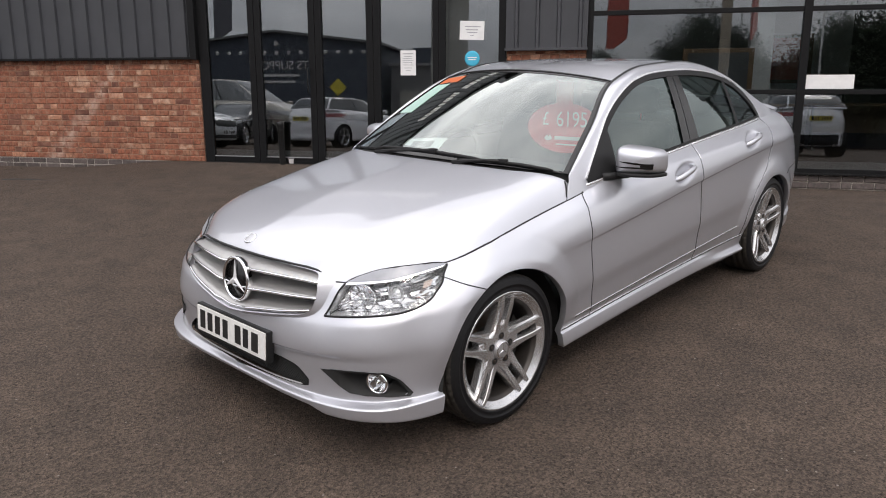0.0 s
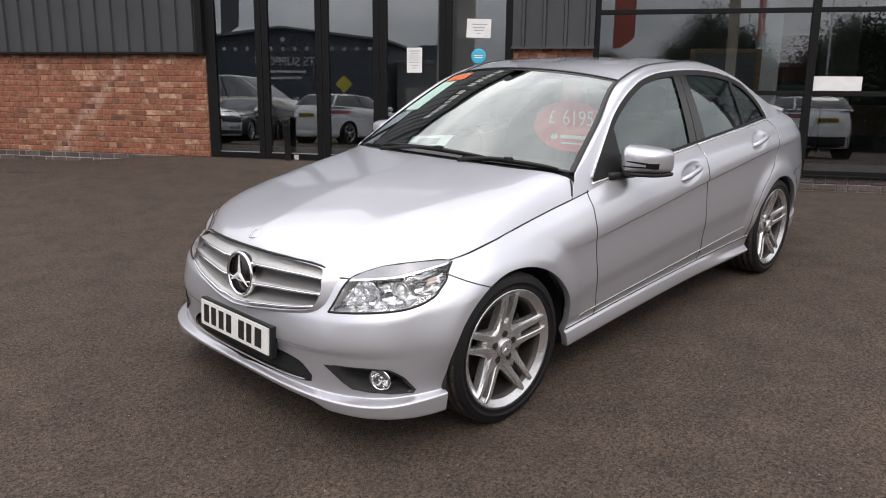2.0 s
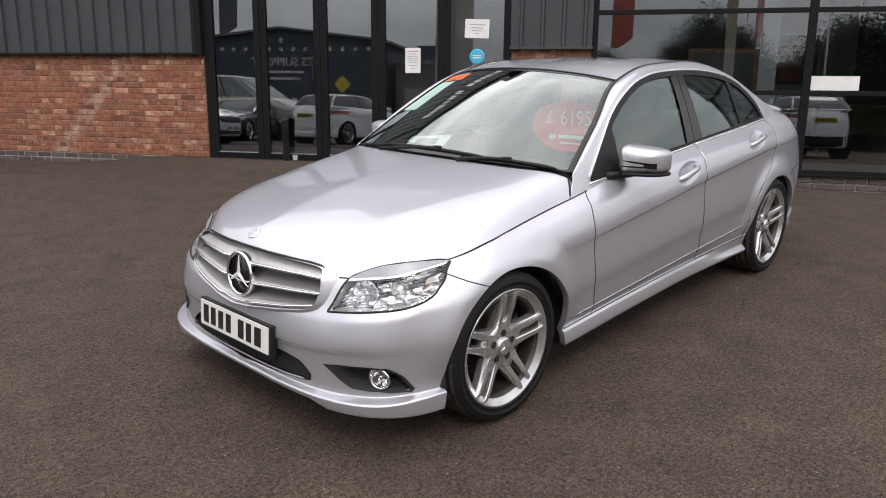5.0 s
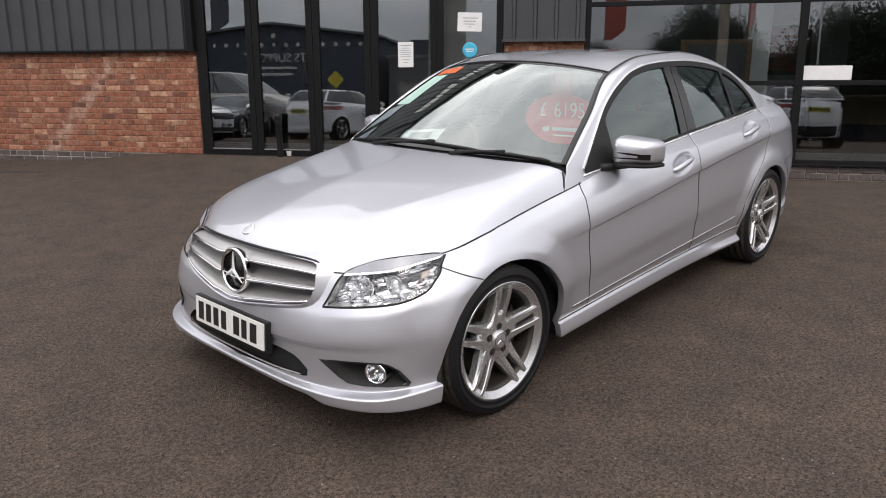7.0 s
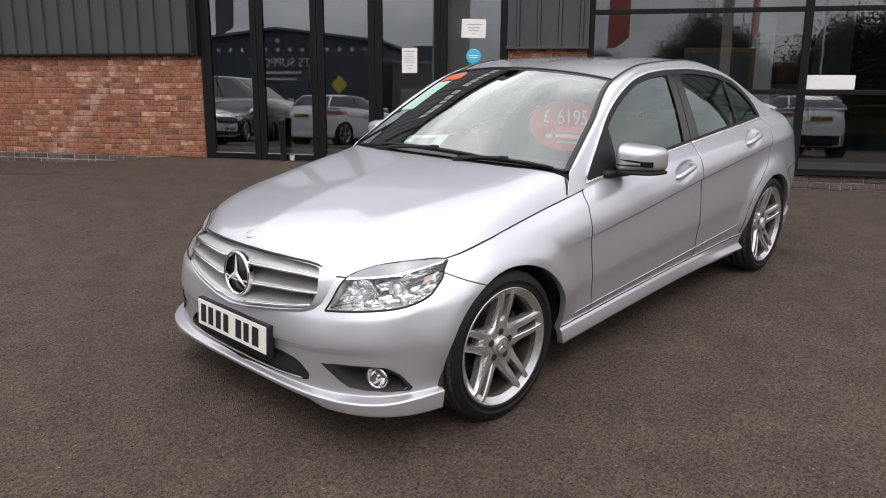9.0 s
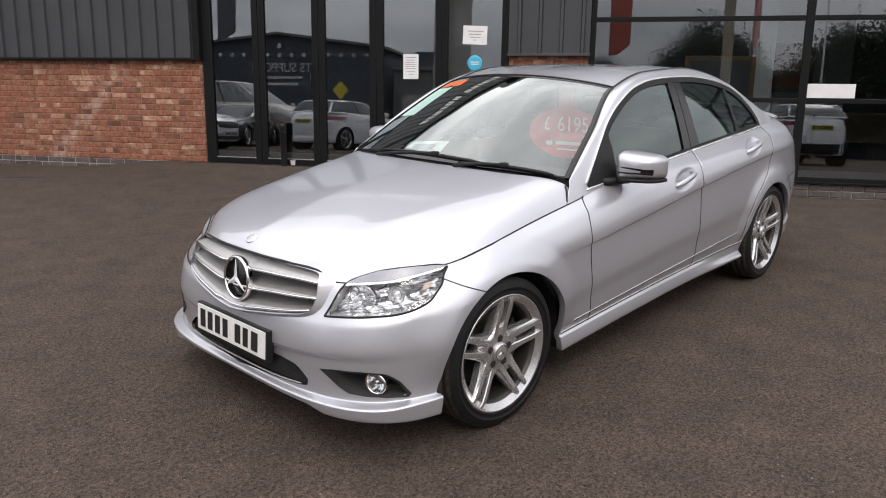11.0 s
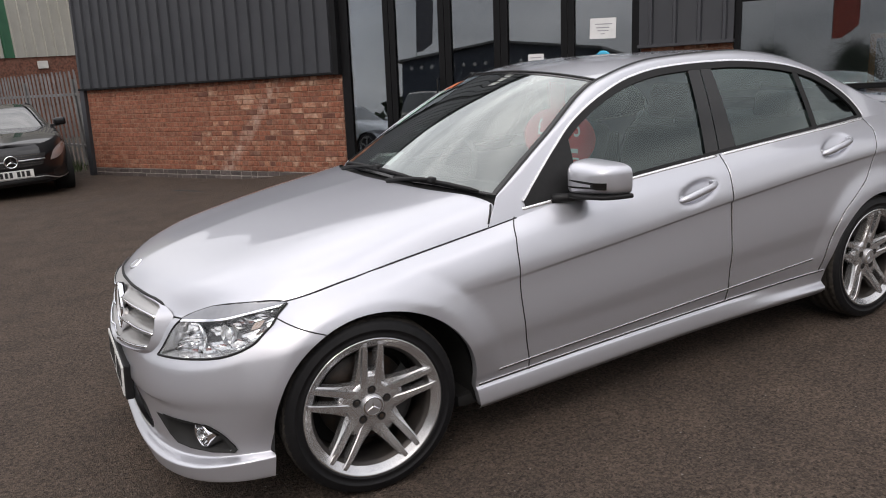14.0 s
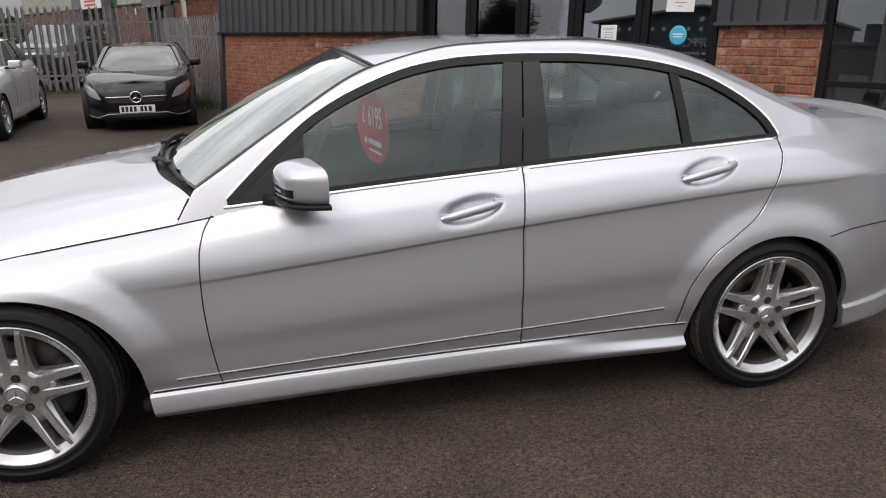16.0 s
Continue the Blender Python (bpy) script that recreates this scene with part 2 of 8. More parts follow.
def asphalt_mat():
    """Rolled asphalt: dark binder, stones of several tones, a few pale chips, worn patches."""
    a = bpy.data.materials.new("asphalt")
    a.use_nodes = True
    nt = a.node_tree
    b = nt.nodes["Principled BSDF"]
    link = nt.links.new
    geo = nt.nodes.new("ShaderNodeNewGeometry")

    def tex(kind, sc, **kw):
        n = nt.nodes.new(kind)
        n.inputs["Scale"].default_value = sc
        for k, v in kw.items():
            n.inputs[k].default_value = v
        link(geo.outputs["Position"], n.inputs["Vector"])
        return n

    def ramp(src, p0, c0, p1, c1):
        r = nt.nodes.new("ShaderNodeValToRGB")
        r.color_ramp.elements[0].position, r.color_ramp.elements[0].color = p0, (*c0, 1)
        r.color_ramp.elements[1].position, r.color_ramp.elements[1].color = p1, (*c1, 1)
        link(src, r.inputs[0])
        return r.outputs[0]

    def blend(fac, c0, c1, mode="MIX"):
        x = nt.nodes.new("ShaderNodeMix")
        x.data_type, x.blend_type = "RGBA", mode
        if isinstance(fac, float):
            x.inputs[0].default_value = fac
        else:
            link(fac, x.inputs[0])
        link(c0, x.inputs[6])
        link(c1, x.inputs[7])
        return x.outputs[2]

    stone = tex("ShaderNodeTexVoronoi", 145.0)
    sep = nt.nodes.new("ShaderNodeSeparateColor")
    link(stone.outputs["Color"], sep.inputs[0])
    grain = ramp(sep.outputs[0], 0.05, (0.046, 0.0352, 0.0283), 0.98, (0.116, 0.0885, 0.0715))
    coarse = tex("ShaderNodeTexNoise", 52.0, Detail=5.0, Roughness=0.6)
    mid_c = ramp(coarse.outputs[0], 0.36, (0.74, 0.74, 0.745), 0.66, (1.27, 1.26, 1.24))
    patch_n = tex("ShaderNodeTexNoise", 3.2, Detail=7.0, Roughness=0.62)
    big = ramp(patch_n.outputs[0], 0.32, (0.80, 0.805, 0.82), 0.70, (1.22, 1.195, 1.16))
    col = blend(1.0, grain, mid_c, "MULTIPLY")
    col = blend(1.0, col, big, "MULTIPLY")
    # open pits where binder has gone between the stones
    pit = tex("ShaderNodeTexNoise", 62.0, Detail=3.0, Roughness=0.55)
    hole = ramp(pit.outputs[0], 0.33, (0.30, 0.30, 0.30), 0.41, (1, 1, 1))
    col = blend(1.0, col, hole, "MULTIPLY")
    chip = tex("ShaderNodeTexVoronoi", 48.0)
    sep2 = nt.nodes.new("ShaderNodeSeparateColor")
    link(chip.outputs["Color"], sep2.inputs[0])
    rare = ramp(sep2.outputs[1], 0.972, (0, 0, 0), 0.985, (1, 1, 1))
    near = ramp(chip.outputs["Distance"], 0.14, (1, 1, 1), 0.24, (0, 0, 0))
    both = blend(1.0, rare, near, "MULTIPLY")
    pale = nt.nodes.new("ShaderNodeRGB")
    pale.outputs[0].default_value = (0.24, 0.215, 0.19, 1)
    col = blend(both, col, pale.outputs[0])
    link(col, b.inputs["Base Color"])
    b.inputs["Roughness"].default_value = 0.85
    b.inputs["Specular IOR Level"].default_value = 0.22
    add = nt.nodes.new("ShaderNodeMath")
    add.operation = "ADD"
    link(stone.outputs["Distance"], add.inputs[0])
    link(pit.outputs[0], add.inputs[1])
    bp = nt.nodes.new("ShaderNodeBump")
    bp.inputs["Strength"].default_value = 0.8
    bp.inputs["Distance"].default_value = 0.011
    link(add.outputs[0], bp.inputs["Height"])
    link(bp.outputs[0], b.inputs["Normal"])
    return a


ASPHALT = asphalt_mat()
BRICK = mat("red_brick", (0.215, 0.074, 0.041), rough=0.85, vary=0.40, scale=30, bump=0.45, bump_scale=90, wear=(0.34, 0.19, 0.125), wear_scale=13, wear_amount=0.65, streak=EFFLORESCENCE, piece=0.17)
BRICK_STUFF = mat("red_brick_joined", (0.215, 0.074, 0.041), rough=0.85, vary=0.40, scale=30, bump=0.45, bump_scale=90, wear=(0.34, 0.19, 0.125), wear_scale=13, wear_amount=0.65, streak=EFFLORESCENCE, island=0.17)
BLUE_BRICK = mat("engineering_brick", (0.080, 0.064, 0.060), rough=0.6, vary=0.3, scale=30, bump=0.3, bump_scale=90, piece=0.3)
BLUE_BRICK_STUFF = mat("engineering_brick_joined", (0.080, 0.064, 0.060), rough=0.6, vary=0.3, scale=30, bump=0.3, bump_scale=90, island=0.3)
MORTAR = mat("mortar", (0.265, 0.155, 0.108), rough=0.95, vary=0.35, scale=18, bump=0.4, bump_scale=200, streak=EFFLORESCENCE)
MORTAR_GREY = mat("mortar_grey", (0.33, 0.30, 0.27), rough=0.95, vary=0.25, scale=40, bump=0.4, bump_scale=200)
CLADDING = mat("grey_cladding", (0.037, 0.039, 0.0455), rough=0.5, vary=0.08, scale=6, bump=0.03, bump_scale=300, rvary=0.08, wear=(0.060, 0.062, 0.069), wear_scale=1.4, wear_amount=0.35)
FRAME_GREY = mat("dark_window_frame", (0.008, 0.0082, 0.0090), spec=0.14, rough=0.5, vary=0.1, scale=20, rvary=0.06)
BLACK_PAINT = mat("black_paint", (0.005, 0.005, 0.006), rough=0.35, spec=0.1, coat=0.9, vary=0.1, scale=300)
WHITE_PAINT = mat("white_paint", (0.80, 0.80, 0.81), rough=0.2, coat=0.8, vary=0.03, scale=200)
CHAMPAGNE_PAINT = mat("champagne_paint", (0.50, 0.46, 0.40), rough=0.3, metal=0.4, coat=0.8, vary=0.03, scale=300)
PEARL_PAINT = mat("pale_silver_paint", (0.68, 0.69, 0.70), rough=0.3, metal=0.35, coat=0.8, vary=0.03, scale=300)
GREY_PAINT = mat("dark_grey_paint", (0.05, 0.052, 0.056), rough=0.25, metal=0.4, coat=0.8, vary=0.05, scale=300)
SCREEN_GLASS = mat("sky_lit_car_glass", (0.030, 0.034, 0.034), rough=0.03, vary=0.1, scale=5, spec=0.8, ior=1.8)
CAR_GLASS = mat("dark_car_glass", (0.012, 0.015, 0.016), rough=0.03, vary=0.1, scale=5, spec=0.6, ior=1.6)
FENCE_STEEL = mat("galvanised_steel", (0.21, 0.207, 0.21), rough=0.55, metal=0.35, vary=0.2, scale=12, wear=(0.11, 0.10, 0.09), wear_scale=3)
CREAM_CLAD = mat("cream_cladding", (0.38, 0.37, 0.33), rough=0.6, vary=0.06, scale=4, wear=(0.32, 0.31, 0.26), wear_scale=1.0, wear_amount=0.4)
GREEN_CLAD = mat("green_cladding", (0.028, 0.115, 0.06), rough=0.55, vary=0.08, scale=4, wear=(0.06, 0.15, 0.09), wear_scale=1.2)
NAVY_CLAD = mat("navy_cladding", (0.040, 0.050, 0.068), rough=0.6, vary=0.1, scale=2, wear=(0.04, 0.045, 0.06), wear_scale=0.6)
FAR_BRICK = mat("far_brick", (0.128, 0.055, 0.037), rough=0.9, vary=0.5, scale=16, bump=0.5, bump_scale=22, wear=(0.22, 0.125, 0.09), wear_scale=5, island=0.25)
GREY_BOX = mat("grey_metal", (0.13, 0.13, 0.13), rough=0.55, vary=0.12, scale=5, wear=(0.2, 0.19, 0.18), wear_scale=2)
PIPE_WHITE = mat("white_plastic", (0.60, 0.59, 0.56), rough=0.5, vary=0.08, scale=8)
NOTICE_INK = mat("faded_ink", (0.36, 0.36, 0.38), rough=0.7, vary=0.1, scale=60)
BEIGE_CLOTH = mat("beige_cloth", (0.42, 0.36, 0.27), rough=0.85, vary=0.12, scale=8)
DARK_CLOTH = mat("dark_cloth", (0.09, 0.09, 0.10), rough=0.85, vary=0.12, scale=8)
DARK_VOID = mat("dark_doorway", (0.015, 0.015, 0.016), rough=0.8, vary=0.2, scale=4)
SIGN_RED = mat("sign_red", (0.50, 0.11, 0.075), rough=0.5, vary=0.1, scale=8)
YELLOW = mat("yellow_sign", (0.58, 0.47, 0.04), rough=0.5, vary=0.08, scale=8)
GRASS = mat("grass", (0.060, 0.085, 0.028), rough=0.9, vary=0.4, scale=25, island=0.35)
LEAF = mat("leaf", (0.032, 0.045, 0.024), rough=0.85, vary=0.3, scale=3, island=0.4)
BARK = mat("bark", (0.09, 0.07, 0.05), rough=0.9, vary=0.3, scale=12, bump=0.5, bump_scale=40)
OFFICE_FLOOR = mat("office_floor", (0.30, 0.29, 0.29), rough=0.35, vary=0.15, scale=3)
OFFICE_WALL = mat("office_wall", (0.55, 0.54, 0.53), rough=0.85, vary=0.06, scale=3)
WOOD = mat("desk_wood", (0.20, 0.11, 0.055), rough=0.5, vary=0.2, scale=9)

# ---- mesh helpers ----
def mesh_obj(name, verts, faces, material=None, parent=None, label="", smooth=True, normals=None):
    me = bpy.data.meshes.new(name)
    me.from_pydata([tuple(map(float, v)) for v in verts], [], [tuple(map(int, f)) for f in faces])
    me.update()
    if material:
        me.materials.append(material)
    me.polygons.foreach_set("use_smooth", [smooth] * len(me.polygons))
    if normals is not None:
        me.normals_split_custom_set_from_vertices([tuple(map(float, n)) for n in normals])
    ob = new(name, me)
    if parent:
        ob.parent = parent
    if label:
        ob["label"] = label
    return ob


def part(name, bm, material, parent, label="", smooth=False):
    """Links a bmesh as one mesh object under a thing or a part."""
    me = bpy.data.meshes.new(name)
    bm.to_mesh(me)
    bm.free()
    me.materials.append(material)
    me.polygons.foreach_set("use_smooth", [smooth] * len(me.polygons))
    ob = new(name, me)
    if parent:
        ob.parent = parent
    if label:
        ob["label"] = label
    return ob


def thing(name, label, category, m=None, group="", kind=""):
    ob = new(name)
    if m is not None:
        ob.matrix_world = m
    return tagged(ob, label, category, group, kind)


def box_bm(x0, y0, z0, x1, y1, z1, bevel=0.0, seg=2, bm=None):
    own = bm or bmesh.new()
    res = bmesh.ops.create_cube(own, size=1.0)
    for v in res["verts"]:
        v.co = Vector(((x0 + x1) / 2 + v.co.x * (x1 - x0), (y0 + y1) / 2 + v.co.y * (y1 - y0), (z0 + z1) / 2 + v.co.z * (z1 - z0)))
    if bevel:
        edges = list({e for v in res["verts"] for e in v.link_edges})
        bmesh.ops.bevel(own, geom=edges, offset=bevel, segments=seg, affect="EDGES", profile=0.6)
    return own


def lathe(profile, steps=64, axis="y", close=False, a0=0.0, a1=2 * math.pi):
    """Surface of revolution about the y axis from (radius, y) pairs. Returns verts, faces."""
    full = abs(a1 - a0 - 2 * math.pi) < 1e-6
    n = steps if full else steps + 1
    verts, faces = [], []
    for i in range(n):
        a = a0 + (a1 - a0) * i / steps
        for r, y in profile:
            verts.append((r * math.cos(a), y, r * math.sin(a)))
    k = len(profile)
    for i in range(steps):
        j = (i + 1) % n
        for p in range(k - 1 if not close else k):
            q = (p + 1) % k
            faces.append((i * k + p, i * k + q, j * k + q, j * k + p))
    return verts, faces


def grid_faces(rows, cols, flip=False):
    idx = np.arange(rows * cols).reshape(rows, cols)
    f = np.stack([idx[:-1, :-1], idx[:-1, 1:], idx[1:, 1:], idx[1:, :-1]], -1).reshape(-1, 4)
    return f[:, ::-1] if flip else f


def tube(points, radius, sides=8, cap=True):
    """A round bar along points. Returns verts, faces."""
    pts = [Vector(p) for p in points]
    verts, faces = [], []
    up = Vector((0, 0, 1))
    for i, p in enumerate(pts):
        d = (pts[min(i + 1, len(pts) - 1)] - pts[max(i - 1, 0)]).normalized()
        ref = up if abs(d.z) < 0.95 else Vector((1, 0, 0))
        a = d.cross(ref).normalized()
        b = d.cross(a).normalized()
        r = radius[i] if isinstance(radius, (list, tuple)) else radius
        for k in range(sides):
            t = 2 * math.pi * k / sides
            verts.append(p + a * (r * math.cos(t)) + b * (r * math.sin(t)))
    for i in range(len(pts) - 1):
        for k in range(sides):
            l = (k + 1) % sides
            faces.append((i * sides + k, i * sides + l, (i + 1) * sides + l, (i + 1) * sides + k))
    if cap:
        faces.append(tuple(range(sides))[::-1])
        faces.append(tuple((len(pts) - 1) * sides + k for k in range(sides)))
    return verts, faces


def pchip(xs, ys, x):
    """Monotone cubic through the points, held flat past the ends."""
    xs, ys, x = np.asarray(xs, float), np.asarray(ys, float), np.asarray(x, float)
    h, d = np.diff(xs), np.diff(ys) / np.diff(xs)
    m = np.zeros_like(ys)
    m[0], m[-1] = d[0], d[-1]
    for i in range(1, len(xs) - 1):
        if d[i - 1] * d[i] > 0:
            w1, w2 = 2 * h[i] + h[i - 1], h[i] + 2 * h[i - 1]
            m[i] = (w1 + w2) / (w1 / d[i - 1] + w2 / d[i])
    xc = np.clip(x, xs[0], xs[-1])
    k = np.clip(np.searchsorted(xs, xc, side="right") - 1, 0, len(xs) - 2)
    t = (xc - xs[k]) / h[k]
    return (ys[k] * (1 + 2 * t) * (1 - t) ** 2 + m[k] * h[k] * t * (1 - t) ** 2 + ys[k + 1] * t * t * (3 - 2 * t) + m[k + 1] * h[k] * t * t * (t - 1))


def smooth01(x):
    x = np.clip(x, 0, 1)
    return x * x * (3 - 2 * x)


def text_mesh(name, words, size, material, parent, m, depth=0.001, label="", align="CENTER"):
    """Lettering in the built-in font, turned into a mesh; m places its xy plane."""
    cu = bpy.data.curves.new(name + "_curve", "FONT")
    cu.body, cu.size, cu.extrude, cu.align_x, cu.align_y = words, size, depth, align, "CENTER"
    tmp = bpy.data.objects.new(name + "_tmp", cu)
    scene.collection.objects.link(tmp)
    me = bpy.data.meshes.new_from_object(tmp.evaluated_get(bpy.context.evaluated_depsgraph_get()))
    bpy.data.objects.remove(tmp)
    bpy.data.curves.remove(cu)
    me.name = name
    me.materials.clear()
    me.materials.append(material)
    me.transform(m)
    ob = new(name, me)
    if parent:
        ob.parent = parent
    if label:
        ob["label"] = label
    return ob

# ---- ground and showroom ----
WALL_A = Vector((2.86, 6.52, 0.0))
WALL_FLAT = Matrix.Translation(WALL_A) @ Matrix.Rotation(math.atan2(-0.869, 0.4945), 4, "Z")
# the yard falls towards the showroom, whose front therefore stands back from the car's own upright
WALL_M = WALL_FLAT @ Matrix.Translation((0, 0, 0.9)) @ Matrix.Rotation(radians(-3.6), 4, "X") @ Matrix.Translation((0, 0, -0.9))
PANE_LEAN = 0.0


def ground_z(v, u=0.0):
    """The yard falls a hand's breadth towards the showroom, over a longer slope past its corner; v is the distance out from its wall, u along it."""
    run = 2.0 + 6.0 * smooth01((-1.6 - u) / 2.6)
    return -0.125 * (1 - smooth01((np.asarray(v, float) - 0.15) / run))


vs = np.concatenate([[-400, -60, -1], np.linspace(-0.4, 2.6, 25), np.linspace(3.0, 9.0, 13), [16, 40, 400]])
us = np.concatenate([[-400, -60, -20, -12, -7], np.linspace(-5, -1.5, 15), [0, 3, 6, 9, 14, 30, 80, 400]])
gv = []
for v_ in vs:
    for u_ in us:
        p = WALL_FLAT @ Vector((u_, -v_, 0))
        gv.append((p.x, p.y, float(ground_z(v_, u_)) if v_ > -2 else -0.125))
ground = tagged(mesh_obj("ground", gv, grid_faces(len(vs), len(us), flip=False), ASPHALT), "worn dark grey asphalt yard with pale chippings", "ground", kind="structure")

# the ramp up to the doors: a wedge of tarmac, flush with the yard at its toe
ramp_v, rows_, cols_ = [], 14, 40
for i in range(rows_):
    for j in range(cols_):
        u_ = -2.9 + 8.2 * j / (cols_ - 1)
        v_ = -0.02 + 1.75 * i / (rows_ - 1)
        side = float(smooth01((u_ + 2.3) / 2.0)) * float(smooth01((5.3 - u_) / 1.0))
        rise = max(0.0, 1 - v_ / 1.70)
        gz = float(ground_z(v_, u_))
        top_z = gz + 0.006 + (0.006 - gz) * side * min(1.0, rise * 1.25)
        if i == rows_ - 1 or j in (0, cols_ - 1):
            top_z = gz - 0.01
        p = WALL_FLAT @ Vector((u_, -v_, 0))
        ramp_v.append((p.x, p.y, top_z))
tagged(mesh_obj("ramp", ramp_v, grid_faces(rows_, cols_), ASPHALT), "tarmac ramp rising to the showroom doors", "ramp", kind="structure")
seam_pts = [WALL_FLAT @ Vector((u_, -1.44 + 0.06 * math.sin(u_ * 2.1), 0)) for u_ in np.linspace(-2.0, 4.2, 60)]
v, f = [], []
for i, q in enumerate(seam_pts):
    wd = 0.040 + 0.016 * math.sin(i * 1.7)
    d = (WALL_FLAT.to_3x3() @ Vector((0, 1, 0)))
    z = float(ground_z(1.44, (WALL_FLAT.inverted() @ q).x)) + 0.011
    v += [(q.x - d.x * wd, q.y - d.y * wd, z - 0.012), (q.x - d.x * wd * .8, q.y - d.y * wd * .8, z), (q.x + d.x * wd * .8, q.y + d.y * wd * .8, z), (q.x + d.x * wd, q.y + d.y * wd, z - .012)]
for i in range(len(seam_pts) - 1):
    for k in range(3):
        f.append((i * 4 + k, i * 4 + k + 1, i * 4 + 5 + k, i * 4 + 4 + k))
TAR = mat("tar_joint", (0.010, 0.009, 0.0085), rough=0.75, vary=0.3, scale=30)
tagged(mesh_obj("tar_joint", v, f, TAR), "dark tar joint along the foot of the ramp", "joint", kind="structure")


def wall_part(name, u0, y0, z0, u1, y1, z1, material, parent, label="", bevel=0.0, lean=0.0):
    """A block in the showroom's own axes: u along the wall, y into the building."""
    bm = box_bm(u0, y0, z0, u1, y1, z1, bevel)
    if lean:
        bm.transform(Matrix.Translation((0, y0, 0)) @ Matrix.Rotation(radians(-lean), 4, "X") @ Matrix.Translation((0, -y0, 0)))
    return part(name, bm, material, parent, label)


def cladding_sheet(name, u0, u1, z0, z1, parent, material, y=-0.055, pitch=0.242, first=0.0, rib=0.052, deep=0.032):
    """Ribbed steel sheet: flat pans between raised ribs, with a folded foot."""
    prof = []
    u = u0 + first
    prof.append((u0, 0.0))
    while u + rib < u1:
        prof += [(u, 0.0), (u + 0.012, -deep), (u + rib - 0.012, -deep), (u + rib, 0.0)]
        u += pitch
    prof.append((u1, 0.0))
    vv = []
    for z in (z0, z0 + 0.02, z1):
        vv += [(uu_, y + dy, z) for uu_, dy in prof]
    n = len(prof)
    vv += [(uu_, 0.05, z0) for uu_, dy in prof]
    ff = [tuple(q) for q in grid_faces(3, n)] + [(i, 3 * n + i, 3 * n + i + 1, i + 1) for i in range(n - 1)]
    return mesh_obj(name, vv, ff, material, parent, smooth=False)


showroom = tagged(new("showroom"), "showroom with dark glazing, grey ribbed cladding and red brick panels", "building", kind="structure")
showroom.matrix_world = WALL_M

# brick panels: backing, then pieces
wall_left = tagged(new("wall_left"), "weathered red brick panel over a blue brick plinth", "wall", kind="structure")
wall_left.matrix_world = WALL_M
wall_part("mortar_bed", -5.68, 0.004, 0.008, 0.0, 0.28, 1.37, MORTAR, wall_left)
wall_part("mortar_bed", -5.68, 0.004, -0.20, 0.0, 0.28, 0.006, MORTAR_GREY, wall_left)
wall_pier = tagged(new("wall_pier"), "red brick pier between the doors and the big window", "wall", kind="structure")
wall_pier.matrix_world = WALL_M
wall_part("mortar_bed", 4.045, 0.004, -0.20, 4.965, 0.28, 1.42, MORTAR, wall_pier)
wall_plinth = tagged(new("wall_plinth"), "low blue-grey brick plinth with pale joints under the window", "wall", kind="structure")
wall_plinth.matrix_world = WALL_M
wall_part("mortar_bed", 4.97, 0.012, -0.20, 11.2, 0.28, 0.045, MORTAR_GREY, wall_plinth)

# cladding, corner posts and eaves
cladding_sheet("cladding", -5.78, -0.06, 1.365, 5.6, showroom, CLADDING, first=0.06)
cladding_sheet("cladding", 4.04, 4.975, 1.425, 5.6, showroom, CLADDING, first=0.10)
cladding_sheet("cladding", -0.06, 4.04, 3.05, 5.6, showroom, CLADDING, first=0.02)
cladding_sheet("cladding", 4.975, 11.2, 3.05, 5.6, showroom, CLADDING, first=0.02)
wall_part("cladding_trim", -5.80, -0.085, 1.335, -0.055, 0.0, 1.366, FRAME_GREY, showroom, bevel=0.004)
wall_part("cladding_trim", 4.03, -0.085, 1.395, 4.985, 0.0, 1.426, CLADDING, showroom, bevel=0.004)
wall_part("corner_post", -5.80, -0.06, -0.2, -5.68, 0.30, 1.36, CLADDING, showroom, bevel=0.004)
wall_part("corner_post", -0.075, -0.09, 1.33, 0.02, 0.10, 5.6, FRAME_GREY, showroom, bevel=0.004)
wall_part("upper_wall", -5.78, 0.0, 1.372, -0.06, 0.28, 5.6, CLADDING, showroom)
wall_part("upper_wall", 4.04, 0.0, 1.43, 4.97, 0.28, 5.6, CLADDING, showroom)
wall_part("upper_wall", -0.06, 0.06, 3.06, 4.04, 0.28, 5.6, CLADDING, showroom)
wall_part("upper_wall", 4.97, 0.06, 3.06, 11.2, 0.28, 5.6, CLADDING, showroom)
wall_part("roof_slab", -5.9, -0.18, 5.6, 11.3, 9.5, 5.76, CLADDING, showroom)
wall_part("end_wall", -5.78, 0.29, -0.2, -5.6, 9.3, 5.6, CLADDING, showroom)
wall_part("end_wall", 11.0, 0.29, -0.2, 11.2, 9.3, 5.6, CLADDING, showroom)
wall_part("rear_wall", -5.78, 9.3, -0.2, 11.2, 9.5, 5.6, CLADDING, showroom)
# fascia lettering above, seen mirrored in the bonnet: plain pale bars
fascia = thing("fascia_sign", "white raised fascia lettering on grey cladding", "sign", WALL_M)
uu_ = 0.62
for strokes in (2, 2, 2, 1, 2, 2, 0, 2, 2, 1, 2, 2):
    for k in range(strokes):
        wall_part("letter_bar", uu_, -0.16, 4.50, uu_ + 0.052, -0.118, 4.84, STICKER_WHITE, fascia, bevel=0.006)
        wall_part("letter_fixing", uu_ + .02, -0.118, 4.64, uu_ + .036, -0.05, 4.69, FRAME_GREY, fascia)
        uu_ += 0.085
    uu_ += 0.035 if strokes else 0.14

